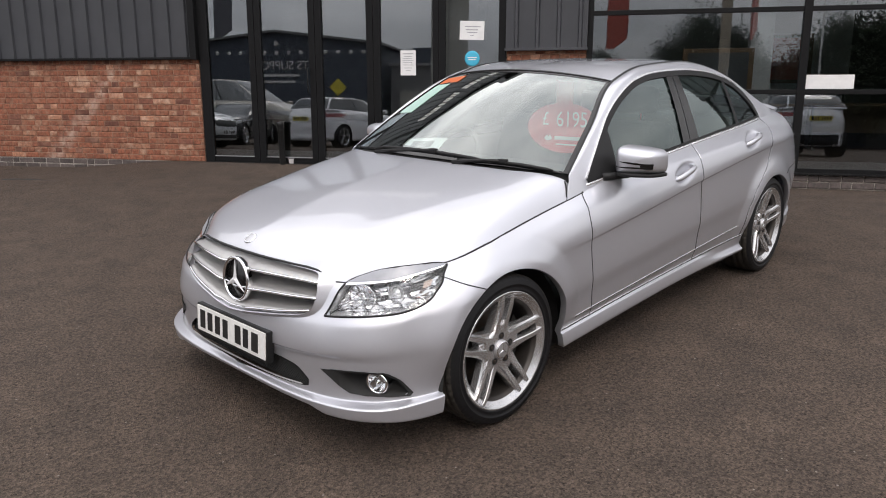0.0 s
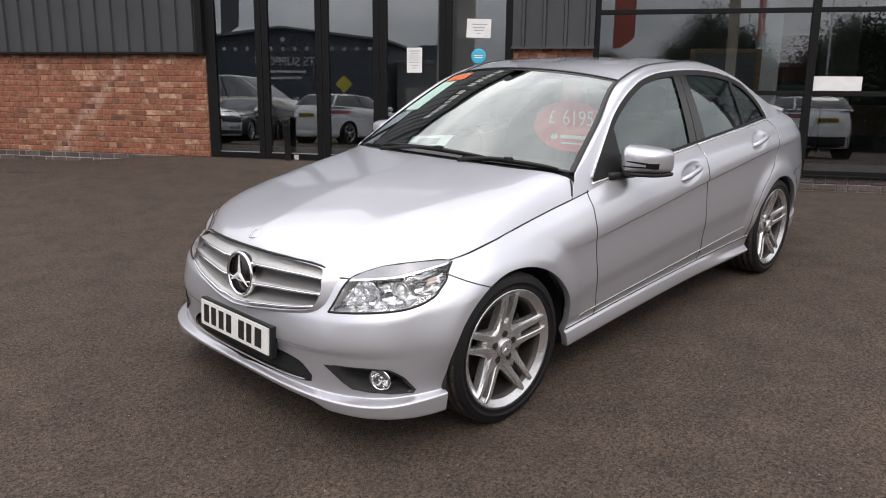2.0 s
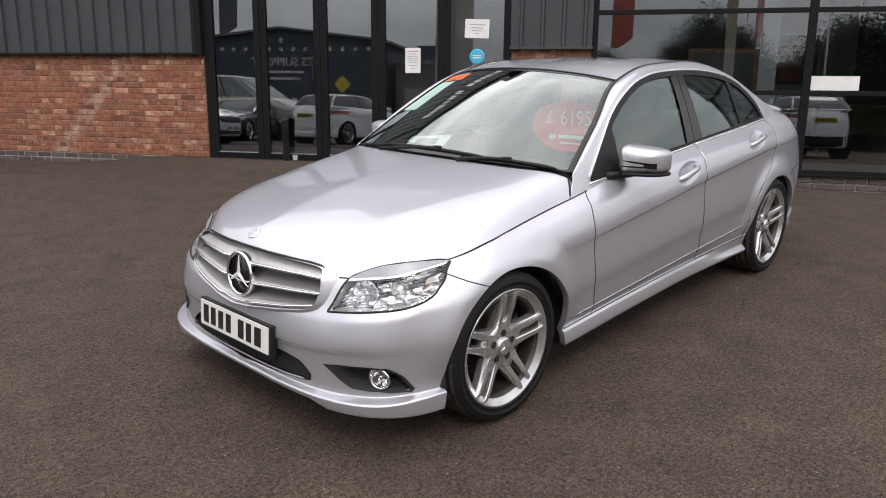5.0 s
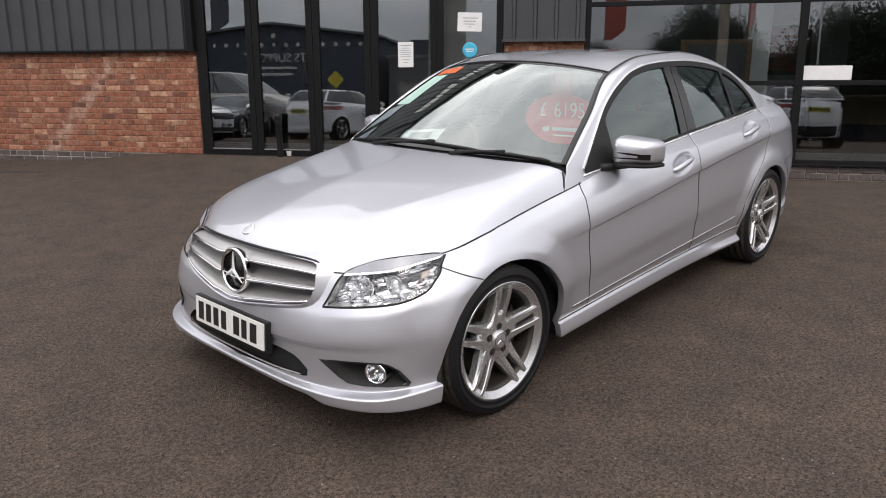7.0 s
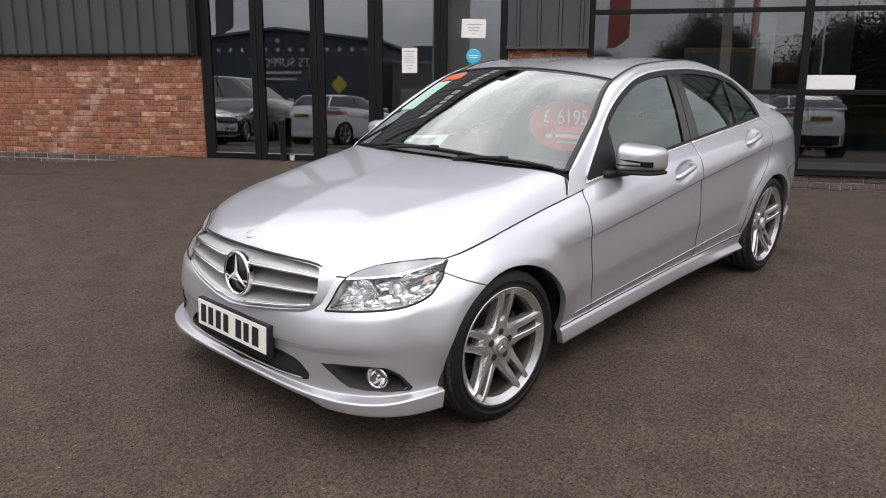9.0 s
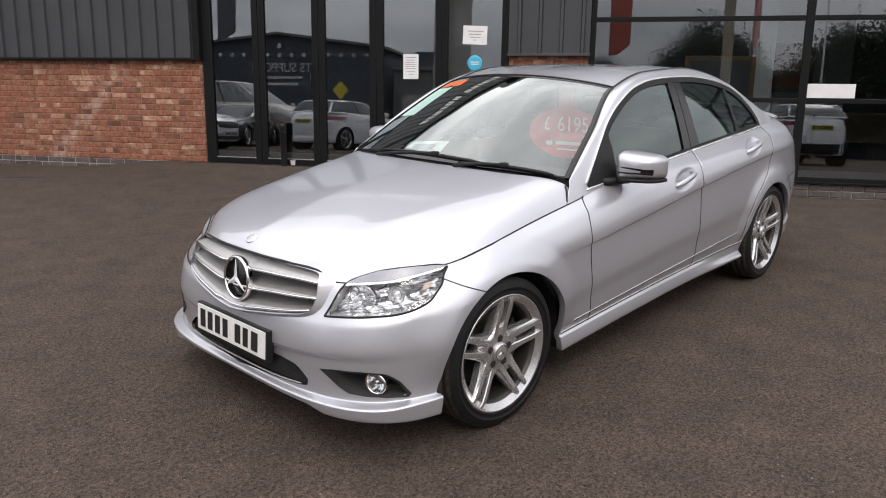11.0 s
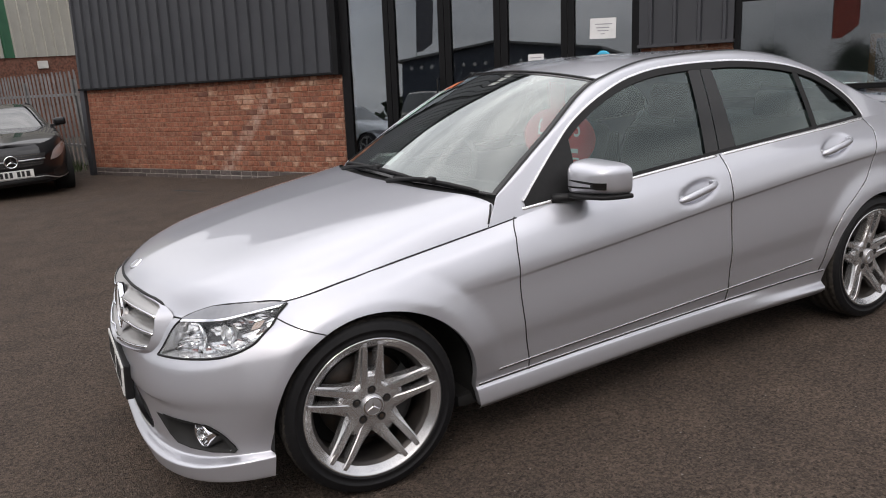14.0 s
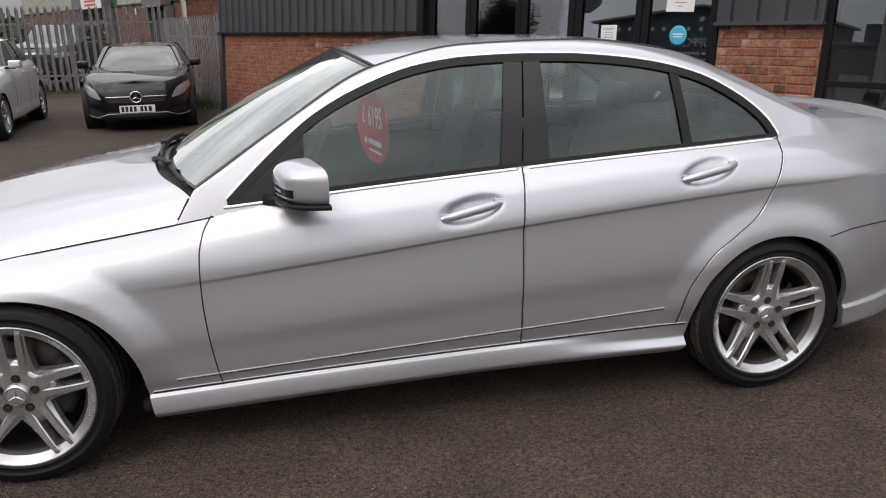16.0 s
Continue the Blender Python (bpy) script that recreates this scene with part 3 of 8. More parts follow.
# doors: mullions, rails and leaning panes
door_set = tagged(new("door_1"), "dark-framed glazed showroom doors, closed", "door", kind="structure")
door_set.matrix_world = WALL_M
MULL = ((0.02, .156), (.728, .904), (1.549, 1.727), (2.309, 2.490), (3.148, 3.305), (3.949, 4.040))
for i, (a, b) in enumerate(MULL):
    if 0 < i < 5:
        mid_u = (a + b) / 2
        wall_part("mullion", a, -0.015, -0.03, mid_u - 0.004, 0.006, 3.05, FRAME_GREY, door_set, bevel=0.006)
        wall_part("mullion", mid_u + 0.004, -0.015, -0.03, b, 0.006, 3.05, FRAME_GREY, door_set, bevel=0.006)
        wall_part("mullion_rebate", mid_u - 0.004, 0.0, -0.03, mid_u + 0.004, 0.005, 3.05, GAP, door_set)
    else:
        wall_part("mullion", a, -0.015, -0.03, b, 0.006, 3.05, FRAME_GREY, door_set, bevel=0.006)
for (a, b), (c, d) in zip(MULL[:-1], MULL[1:]):
    wall_part("bottom_rail", b, -0.008, 0.015, c, 0.006, 0.085, FRAME_GREY, door_set, bevel=0.005)
    wall_part("rail_bead", b, -0.012, 0.088, c, -0.004, 0.098, SILVER_TRIM, door_set)
    wall_part("top_rail", b, -0.008, 2.95, c, 0.006, 3.05, FRAME_GREY, door_set, bevel=0.005)
    pane = wall_part("pane", (a + b) / 2, 0.012, 0.06, (c + d) / 2, 0.016, 3.04, SHOP_GLASS, door_set, lean=PANE_LEAN)
    pane.visible_shadow = False
wall_part("threshold", 0.02, -0.03, -0.12, 4.04, 0.16, 0.014, FRAME_GREY, door_set, bevel=0.004)
for u_, z_ in ((1.545, 1.05), (3.92, 1.05)):
    v, f = tube([(u_, -0.02, z_ - .16), (u_, -0.065, z_ - .15), (u_, -0.065, z_ + .15), (u_, -0.02, z_ + .16)], 0.010, 8)
    mesh_obj("pull_handle", v, f, FRAME_GREY, door_set)

window_big = tagged(new("window_1"), "large dark-framed shop window in several panes", "window", kind="structure")
window_big.matrix_world = WALL_M
UPR = (4.975, 7.235, 9.50, 11.1)
for u_ in UPR:
    wall_part("window_frame", u_, -0.015, 0.03, u_ + (0.06 if u_ < 5 else 0.085), 0.006, 3.05, FRAME_GREY, window_big, bevel=0.006)
for a, b in zip((5.035, 7.32, 9.585), (7.235, 9.50, 11.1)):
    for z0, z1 in ((.03, .10), (.905, .955), (1.772, 1.825), (2.98, 3.05)):
        wall_part("window_frame", a, -0.010, z0, b, 0.006, z1, FRAME_GREY, window_big, bevel=0.005)
    for z0, z1 in ((.06, .93), (.93, 1.80), (1.80, 3.04)):
        pane = wall_part("pane", a - .04, 0.012, z0, b + .04, 0.016, z1, WINDOW_GLASS, window_big, lean=PANE_LEAN)
        pane.visible_shadow = False
wall_part("window_sill", 4.97, -0.05, 0.035, 11.2, 0.05, 0.052, FRAME_GREY, window_big, bevel=0.003)

# notices stuck to the glass
def notice(name, label, u0, z0, u1, z1, material, bars=(), tilt=0.0):
    t = thing(name, label, "notice", WALL_M @ Matrix.Translation(((u0 + u1) / 2, 0.006, (z0 + z1) / 2)) @ Matrix.Rotation(radians(tilt), 4, "Y"))
    w2, h2 = (u1 - u0) / 2, (z1 - z0) / 2
    part("sheet", box_bm(-w2, 0, -h2, w2, 0.003, h2), material, t)
    for k, (a, b, zz, hh) in enumerate(bars):
        part("text_bar", box_bm(a * w2, -0.0015, zz * h2 - hh, b * w2, -0.0003, zz * h2 + hh * .7), NOTICE_INK, t)
    return t


notice("paper_notice", "white printed notice taped inside the door glass", 2.740, 1.123, 2.932, 1.418, PAPER,
       [(-.7, .7, .74, .006), (-.55, .55, .52, .004), (-.7, .6, .34, .004), (-.7, .7, .18, .004), (-.7, .5, .02, .004), (-.7, .65, -.16, .004), (-.5, .5, -.4, .004), (-.3, .3, -.62, .004)])
notice("paper_notice", "white landscape notice taped to the door glass", 3.480, 1.530, 3.772, 1.744, PAPER,
       [(-.6, .7, .42, .006), (-.5, .5, .08, .006), (-.4, .45, -.22, .006), (-.15, .15, -.52, .005)], tilt=2)
notice("paper_notice", "blank white board fixed to the window frame", 7.318, 0.962, 7.800, 1.112, PAPER)
dot = thing("round_sticker", "round blue sticker on the door glass", "sticker", WALL_M @ Matrix.Translation((3.630, 0.006, 1.315)))
v, f = lathe([(0, 0), (.072, 0.0), (.091, 0.0005), (.091, .003)], 40)
mesh_obj("disc", v, f, BLUE_DOT, dot)
for zz, a in ((.012, .055), (-.012, .05)):
    part("text_bar", box_bm(-a, -.002, zz - .005, a, -.0005, zz + .005), STICKER_WHITE, dot)

# showroom inside
inside = tagged(new("interior"), "dim showroom interior with grey floor and walls", "room", kind="structure")
inside.matrix_world = WALL_M
wall_part("floor", -5.5, 0.29, -0.05, 9.4, 9.2, 0.0, OFFICE_FLOOR, inside)
wall_part("inner_wall", -5.5, 6.5, 0.0, 9.4, 6.6, 3.1, OFFICE_WALL, inside)
wall_part("inner_ceiling", -5.5, 0.29, 3.10, 9.4, 9.2, 3.2, OFFICE_WALL, inside)
wall_part("partition", 4.3, 1.5, 0.0, 4.42, 6.4, 3.1, OFFICE_WALL, inside)


def desk(label, m):
    t = thing("desk", label, "desk", m)
    part("desktop", box_bm(-.8, -.4, .72, .8, .4, .75, .004), WOOD, t)
    for sx in (-1, 1):
        part("desk_leg", box_bm(sx * .76 - .02, -.36, 0, sx * .76 + .02, .36, .72, .003), FRAME_GREY, t)
    part("modesty_panel", box_bm(-.74, .30, .3, .74, .32, .7), WOOD, t)
    return t


def office_chair(label, m):
    t = thing("office_chair", label, "chair", m)
    part("seat", box_bm(-.24, -.24, .44, .24, .24, .52, .03, 3), CABIN, t, smooth=True)
    bmc = box_bm(-.22, .20, .56, .22, .27, 1.05, .03, 3)
    part("backrest", bmc, CABIN, t, smooth=True)
    v_, f_ = tube([(0, 0, .08), (0, 0, .45)], .025, 10)
    mesh_obj("column", v_, f_, CHROME, t)
    for k in range(5):
        a = 2 * math.pi * k / 5
        v_, f_ = tube([(0, 0, .09), (.27 * math.cos(a), .27 * math.sin(a), .035)], .018, 8)
        mesh_obj("foot", v_, f_, FRAME_GREY, t)
    return t


desk("brown desk standing in the showroom", WALL_M @ pose(7.0, 2.6, 0, 0, 0, 10))
office_chair("black swivel chair beside the desk", WALL_M @ pose(6.7, 1.9, 0, 0, 0, 160))
desk("brown desk further back in the showroom", WALL_M @ pose(8.9, 3.3, 0, 0, 0, -8))
office_chair("black swivel chair behind the far desk", WALL_M @ pose(9.0, 4.0, 0, 0, 0, 5))
def feather(label, u_, y_, half, z0, z1, cloth):
    t = thing("feather_banner", label, "banner", WALL_FLAT @ pose(u_, y_, 0))
    n_ = 18
    vv = []
    for i in range(n_ + 1):
        k = i / n_
        z = z0 + (z1 - z0) * k
        wd = half * (1 - .75 * max(0, (k - .75) / .25) ** 2) * min(1.0, .35 + .65 * k / .10)
        vv += [(-half, .02 * math.sin(k * 5), z), (-half + 2 * wd, .02 * math.sin(k * 5 + .8), z)]
    n2 = len(vv)
    vv += [(x, y + .004, z) for x, y, z in vv]
    ff = [(2 * i, 2 * i + 1, 2 * i + 3, 2 * i + 2) for i in range(n_)]
    ff += [tuple(i + n2 for i in q[::-1]) for q in ff]
    mesh_obj("cloth", vv, ff, cloth, t)
    part("pole", box_bm(-half - .012, -.008, .03, -half - .002, .008, z1 + .05, .003), FRAME_GREY, t)
    part("foot", box_bm(-.22, -.2, 0, .22, .2, .03, .006), FRAME_GREY, t)
    return t


feather("tall orange-red feather flag standing in the yard", 5.12, -12.0, .27, 2.75, 5.2, SIGN_RED)
feather("tall beige feather flag standing in the yard", 7.85, -12.0, .13, 1.9, 5.2, BEIGE_CLOTH)
feather("tall orange-red feather flag standing in the yard", 8.55, -12.2, .08, 2.95, 5.3, SIGN_RED)
feather("dark grey feather flag standing in the yard", -6.5, -12.0, .30, 3.2, 5.2, DARK_CLOTH)
show = thing("poster_board", "framed reddish-brown poster board inside the window", "poster board", WALL_M @ pose(6.52, 1.1, 0))
part("board", box_bm(-.42, 0, .85, .42, .03, 1.45, .006), WOOD, show)
part("poster", box_bm(-.36, -.004, .90, .36, -.001, 1.40), DARK_CLOTH, show)
for sx in (-.3, .3):
    part("board_leg", box_bm(sx - .015, .005, 0, sx + .015, .025, .85), FRAME_GREY, show)
pic = thing("picture", "brown framed picture on the rear wall", "picture", WALL_M @ pose(8.2, 6.46, 1.5))
part("picture_frame", box_bm(-.55, 0, -.45, .55, .035, .45, .006), WOOD, pic)
part("picture_sheet", box_bm(-.48, -.003, -.38, .48, .001, .38), SIGN_RED, pic)

column = thing("column", "grey painted square column inside the showroom", "column", WALL_M @ pose(7.02, 1.25, 0))
part("shaft", box_bm(-.13, -.13, 0, .13, .13, 3.1, .012), OFFICE_WALL, column)
part("skirting", box_bm(-.145, -.145, 0, .145, .145, .12, .006), FRAME_GREY, column)
leaflet = thing("paper_notice", "pale blue poster inside the lower window", "notice", WALL_M @ pose(8.55, 0.03, .80))
part("sheet", box_bm(-.16, 0, -.09, .16, .003, .09), BLUE_PAPER, leaflet)
part("picture_block", box_bm(-.13, -.0015, -.06, -.01, -.0003, .07), PAPER, leaflet)
cable = thing("cable", "white cable hanging in a loop inside the window", "cable", WALL_M @ pose(8.74, 0.06, 0))
v, f = tube([(.10, .0, 1.02), (.02, .0, .93), (-.03, .0, .78), (-.035, .0, .55), (-.02, .0, .35), (.02, .0, .22), (.10, .01, .14), (.22, .02, .12)], .009, 8)
mesh_obj("flex", v, f, PIPE_WHITE, cable)
part("cable_clip", box_bm(.085, -.012, 1.005, .125, .012, 1.045, .004), PIPE_WHITE, cable)

# bollard and paper cup by the doors
bol = thing("bollard", "short black steel bollard by the showroom doors", "bollard", Matrix.Translation((3.33, 5.46, -0.03)))
v, f = lathe([(0.0, .585), (.034, .585), (.041, .575), (.043, .555), (.043, .535), (.039, .530), (.039, 0.0)], 28)
mesh_obj("post", [(x, z, y) for x, y, z in v], [q[::-1] for q in f], BLACK_PLASTIC, bol)
v, f = lathe([(.043, .50), (.0435, .497), (.0435, .487), (.043, .484)], 28)
mesh_obj("band", [(x, z, y) for x, y, z in v], [q[::-1] for q in f], GAP, bol)
cup = thing("paper_cup", "crumpled white paper cup standing by the bollard", "cup", Matrix.Translation((3.43, 5.41, -0.012)))
v, f = lathe([(.0, .002), (.026, .0), (.028, .004), (.036, .088), (.038, .092), (.036, .093), (.034, .088), (.026, .006)], 22)
mesh_obj("cup_body", [(x * (1 + .08 * math.sin(5 * z * 30)), z, y) for x, y, z in v], [q[::-1] for q in f], PAPER, cup)

# ---- the silver saloon: front axle at x = 0, nose towards -x, centreline y = 0 ----
from mathutils.bvhtree import BVHTree

SEG_S = [-1, -0.5, -0.25, 0, 0.4, 1.0, 1.7, 2.4, 2.76, 3.26, 3.76]
SEG_X = [0, 0.4, 0.65, 1.0, 1.7, 2.4, 2.76]
WHEELBASE, TYRE_R, ARCH_R = 2.76, 0.318, 0.347


class Ring:
    """One level line round the car's left half, from the nose's middle to the tail's middle."""

    def __init__(self, nose, nose_p, tail, tail_p, z, y, knots=SEG_S):
        self.knots = knots
        self.nose, self.np_, self.tail, self.tp, self.z, self.y = nose, nose_p, tail, tail_p, z, y

    def at(self, s):
        s = np.asarray(s, float)
        z = pchip(self.knots, self.z, s)
        side_y = pchip(SEG_X, self.y, np.clip(s, 0, WHEELBASE))
        x, y = s.copy(), side_y.copy()
        f = s < 0
        th = np.clip((s[f] + 1), 0, 1) * math.pi / 2
        x[f] = -self.nose * np.maximum(np.cos(th), 0) ** (2 / self.np_)
        y[f] = self.y[0] * np.sin(th) ** (2 / self.np_)
        r = s > WHEELBASE
        th = np.clip(s[r] - WHEELBASE, 0, 1) * math.pi / 2
        x[r] = WHEELBASE + (self.tail - WHEELBASE) * np.sin(th) ** (2 / self.tp)
        y[r] = self.y[-1] * np.maximum(np.cos(th), 0) ** (2 / self.tp)
        return np.stack([x, -y, z], -1)


RINGS = [
    Ring(0.655, 3.6, 3.66, 3.2, [.172, .166, .163, .17, .176, .19, .200, .197, .20, .24, .26], [.850, .852, .850, .845, .838, .850, .855]),
    Ring(0.712, 3.9, 3.70, 3.2, [.196, .188, .186, .19, .206, .224, .233, .230, .24, .26, .28], [.884, .880, .878, .874, .867, .878, .884]),
    Ring(0.716, 3.9, 3.71, 3.2, [.226, .232, .246, .25, .261, .279, .290, .262, .30, .34, .36], [.886, .874, .871, .867, .860, .852, .886]),
    Ring(0.690, 3.4, 3.70, 3.2, [.243, .250, .262, .264, .272, .290, .302, .314, .32, .36, .38], [.872, .864, .861, .857, .850, .858, .872]),
    Ring(0.688, 3.2, 3.71, 3.2, [.374, .398, .405, .330, .325, .345, .370, .398, .41, .45, .48], [.884, .880, .876, .873, .869, .873, .882]),
    Ring(0.697, 3.1, 3.755, 3.2, [.392, .419, .435, .405, .400, .425, .460, .488, .498, .530, .560], [.887, .885, .882, .880, .878, .880, .888]),
    Ring(0.706, 3.1, 3.76, 3.2, [.402, .430, .455, .470, .470, .500, .540, .570, .58, .60, .62], [.890, .891, .890, .890, .888, .890, .892]),
    Ring(0.690, 2.9, 3.78, 2.7, [.500, .535, .575, .610, .636, .688, .758, .817, .842, .868, .83], [.884, .882, .881, .879, .878, .878, .882]),
    Ring(0.670, 2.6, 3.77, 2.6, [.545, .590, .640, .665, .660, .703, .773, .832, .857, .885, .86], [.871, .881, .884, .887, .888, .888, .884]),
    Ring(0.650, 2.4, 3.74, 2.45, [.630, .645, .680, .715, .765, .822, .880, .930, .950, .965, .94], [.842, .846, .852, .857, .858, .856, .840]),
    Ring(0.640, 2.25, 3.70, 2.5, [.722, .698, .672, .690, .711, .726, .718, .762, .814, .905, .957, .998, 1.012, 1.02, 1.00], [.797, .778, .790, .796, .788, .776, .752],
         [-1, -.69, -.586, -.5, -.443, -.336, -.25] + SEG_S[3:]),
]


def rows_through(stack, per):
    """Monotone cubic columns through a stack of rings, by arc length. stack: rings x columns x 3."""
    h = np.maximum(np.linalg.norm(np.diff(stack, axis=0), axis=2), 1e-4)[..., None]
    d = np.diff(stack, axis=0) / h
    m = np.zeros_like(stack)
    m[0], m[-1] = d[0], d[-1]
    a, b = d[:-1], d[1:]
    w1, w2 = 2 * h[1:] + h[:-1], h[1:] + 2 * h[:-1]
    same = a * b > 1e-9
    safe_a, safe_b = np.where(same, a, 1), np.where(same, b, 1)
    m[1:-1] = np.where(same, (w1 + w2) / (w1 / safe_a + w2 / safe_b), 0)
    rows = []
    for k in range(len(stack) - 1):
        for t in np.arange(per) / per:
            rows.append(stack[k] * (1 + 2 * t) * (1 - t) ** 2 + m[k] * h[k] * t * (1 - t) ** 2 + stack[k + 1] * t * t * (3 - 2 * t) + m[k + 1] * h[k] * t * t * (t - 1))
    rows.append(stack[-1])
    return np.array(rows)


def coons(front, back, spine, side):
    """Patch from a front and a back edge (middle to side) and a spine and a side line (front to back)."""
    u = np.linspace(0, 1, len(spine))[:, None, None]
    f = np.linspace(0, 1, len(front))[None, :, None]
    corners = (1 - u) * ((1 - f) * front[0] + f * front[-1]) + u * ((1 - f) * back[0] + f * back[-1])
    return (1 - f) * spine[:, None] + f * side[:, None] + (1 - u) * front[None] + u * back[None] - corners


def line3(t, ts, xs, ys, zs):
    return np.stack([pchip(ts, xs, t), pchip(ts, ys, t), pchip(ts, zs, t)], -1)


# lower body grid
w = np.linspace(0, 1, 60)
cap = 0.5 * w + 0.5 * smooth01(w)
S_COLS = np.concatenate([cap - 1, np.arange(1, 276) * 0.010, WHEELBASE + 0.004 + cap * 0.996])
PER = 8
LOWER = rows_through(np.array([r.at(S_COLS) for r in RINGS]), PER)


def flare(v):
    """The rolled-out lips round the wheel arches."""
    out = v.copy()
    for cx in (0.0, WHEELBASE):
        r = np.hypot(v[..., 0] - cx, v[..., 2] - 0.315)
        side = smooth01((-v[..., 1] - 0.60) / 0.15)
        t = np.clip((0.131 + ARCH_R + (0.052 if cx == 0.0 else 0.0) * np.clip((v[..., 0] - cx) / np.maximum(r, 1e-6), 0, 1) ** 2 - r) / 0.13, 0, 1)
        lift = np.where(t < 0.08, t * t / 0.16, t - 0.04)
        lift = np.where(t > 0.70, 0.66 + (np.minimum(t, 0.82) - 0.70) - (np.minimum(t, 0.82) - 0.70) ** 2 / 0.24, lift)
        out[..., 1] -= 0.034 * lift * side * smooth01((v[..., 2] - 0.26) / 0.20)
    return out


# the bumper's crease dies out towards its corners
fade_c = smooth01((np.abs(LOWER[..., 1]) - 0.50) / 0.22) * (LOWER[..., 0] < -0.02)
for _ in range(60):
    mean_ = 0.5 * (LOWER[4 * PER:7 * PER - 1] + LOWER[4 * PER + 2:7 * PER + 1])
    LOWER[4 * PER + 1:7 * PER] += 0.5 * fade_c[4 * PER + 1:7 * PER, :, None] * (mean_ - LOWER[4 * PER + 1:7 * PER])
LOWER = flare(LOWER)
# the front lip is shallower between the two corner flaps
LIP = 2 * PER + 1
lip_up = (1 - smooth01((np.abs(LOWER[:LIP, :, 1]) - 0.46) / 0.10)) * (LOWER[:LIP, :, 0] < -0.3)
LOWER[:LIP, :, 2] += 0.034 * lip_up * np.linspace(1, 0, LIP)[:, None]
for hx, hz in ((1.535, 0.838), (2.447, 0.920)):
    # finger dishes behind the door handles
    d2 = ((LOWER[..., 0] - hx) / 0.122) ** 2 + ((LOWER[..., 2] - hz - 0.19 * (LOWER[..., 0] - hx)) / 0.044) ** 2
    LOWER[..., 1] += 0.024 * smooth01(1.15 - d2) * (LOWER[..., 1] < -0.6)

# upper shell
ring_top = RINGS[-1]
belt_s = np.linspace(0.0, 3.6, 400)
belt_pts = ring_top.at(belt_s)


def belt(x):
    o = np.argsort(belt_pts[:, 0])
    return np.interp(x, belt_pts[o, 0], -belt_pts[o, 1]), np.interp(x, belt_pts[o, 0], belt_pts[o, 2])


def rail_z(x):
    return pchip([.545, .62, .72, .85, 1.0, 1.2, 1.4, 1.6, 1.8, 2.0, 2.2, 2.5, 2.7, 2.9, 3.06],
                 [.893, .942, 1.005, 1.092, 1.185, 1.288, 1.348, 1.372, 1.380, 1.377, 1.360, 1.285, 1.200, 1.108, 1.050], x)


def sail_y(x, z):
    yb, zb = belt(x)
    dz = np.maximum(z - zb, 0)
    return -(yb - 0.36 * dz - 0.26 * dz * dz)


def inner_edge(x):
    """Where the pillar and rail turn over to the windscreen, roof and rear screen."""
    xs = [.545, .616, .90, 1.256, 1.6, 2.0, 2.4, 2.75, 3.06]
    return np.stack([np.asarray(x, float), -pchip(xs, [.768, .745, .672, .567, .548, .543, .538, .590, .650], x),
                     pchip(xs, [.900, .943, 1.122, 1.316, 1.384, 1.393, 1.352, 1.222, 1.062], x)], -1)


SAIL_X = np.arange(0.5475, 3.0601, 0.0125)
sail_rows = []
for fr in np.concatenate([np.linspace(0, 0.9, 24), [0.93, 0.955, 0.975, 0.99]]):
    yb, zb = belt(SAIL_X)
    z = zb + (rail_z(SAIL_X) - zb) * fr
    sail_rows.append(np.stack([SAIL_X, sail_y(SAIL_X, z), z], -1))
edge_in = inner_edge(SAIL_X)
top = np.stack([SAIL_X, sail_y(SAIL_X, rail_z(SAIL_X)), rail_z(SAIL_X)], -1)
for fr in (0.06, 0.16, 0.3, 0.5, 0.75, 1.0):
    p = top * (1 - fr) + edge_in * fr
    p[:, 2] += 0.006 * math.sin(math.pi * fr)
    sail_rows.append(p)
SAIL = np.array(sail_rows)
# its front edge leans back along the bonnet's rear corner
lean_x = 0.547 + 0.60 * (SAIL[..., 2] - 0.838)
SAIL[..., 0] = np.where(SAIL[..., 0] < 0.66, np.maximum(SAIL[..., 0], lean_x), SAIL[..., 0])
for _ in range(2):
    SAIL[25:32] = SAIL[25:32] * 0.4 + 0.3 * (SAIL[24:31] + SAIL[26:33])

# bonnet
hood_f = np.linspace(0, 1, 44)
u_line = np.linspace(0, 1, 70)
s_edge = -1 + 0.765 * hood_f ** 1.15
HOOD_FRONT = ring_top.at(s_edge)
start = HOOD_FRONT[-1]
xs_side = start[0] + (0.54 - start[0]) * u_line
side_s = np.linspace(-0.235, 0.54, 300)
side_pts = ring_top.at(side_s)
HOOD_SIDE = np.stack([xs_side, np.interp(xs_side, side_pts[:, 0], side_pts[:, 1]), np.interp(xs_side, side_pts[:, 0], side_pts[:, 2])], -1)
HOOD_BACK = line3(hood_f, [0, .28, .52, .72, .84, .90, 1.0], [.405, .425, .462, .520, .573, .600, .54],
                  [0, -.26, -.46, -.62, -.71, -.748, HOOD_SIDE[-1, 1]], [.966, .964, .958, .950, .943, .938, HOOD_SIDE[-1, 2]])
xs_spine = HOOD_FRONT[0, 0] + (0.405 - HOOD_FRONT[0, 0]) * (0.35 * u_line + 0.65 * u_line ** 1.5)
HOOD_SPINE = np.stack([xs_spine, 0 * u_line, pchip([HOOD_FRONT[0, 0], -.625, -.59, -.50, -.36, -.10, .15, .405], [.722, .745, .768, .802, .839, .896, .934, .966], xs_spine)], -1)
HOOD_PLAIN = HOOD_FRONT.copy()
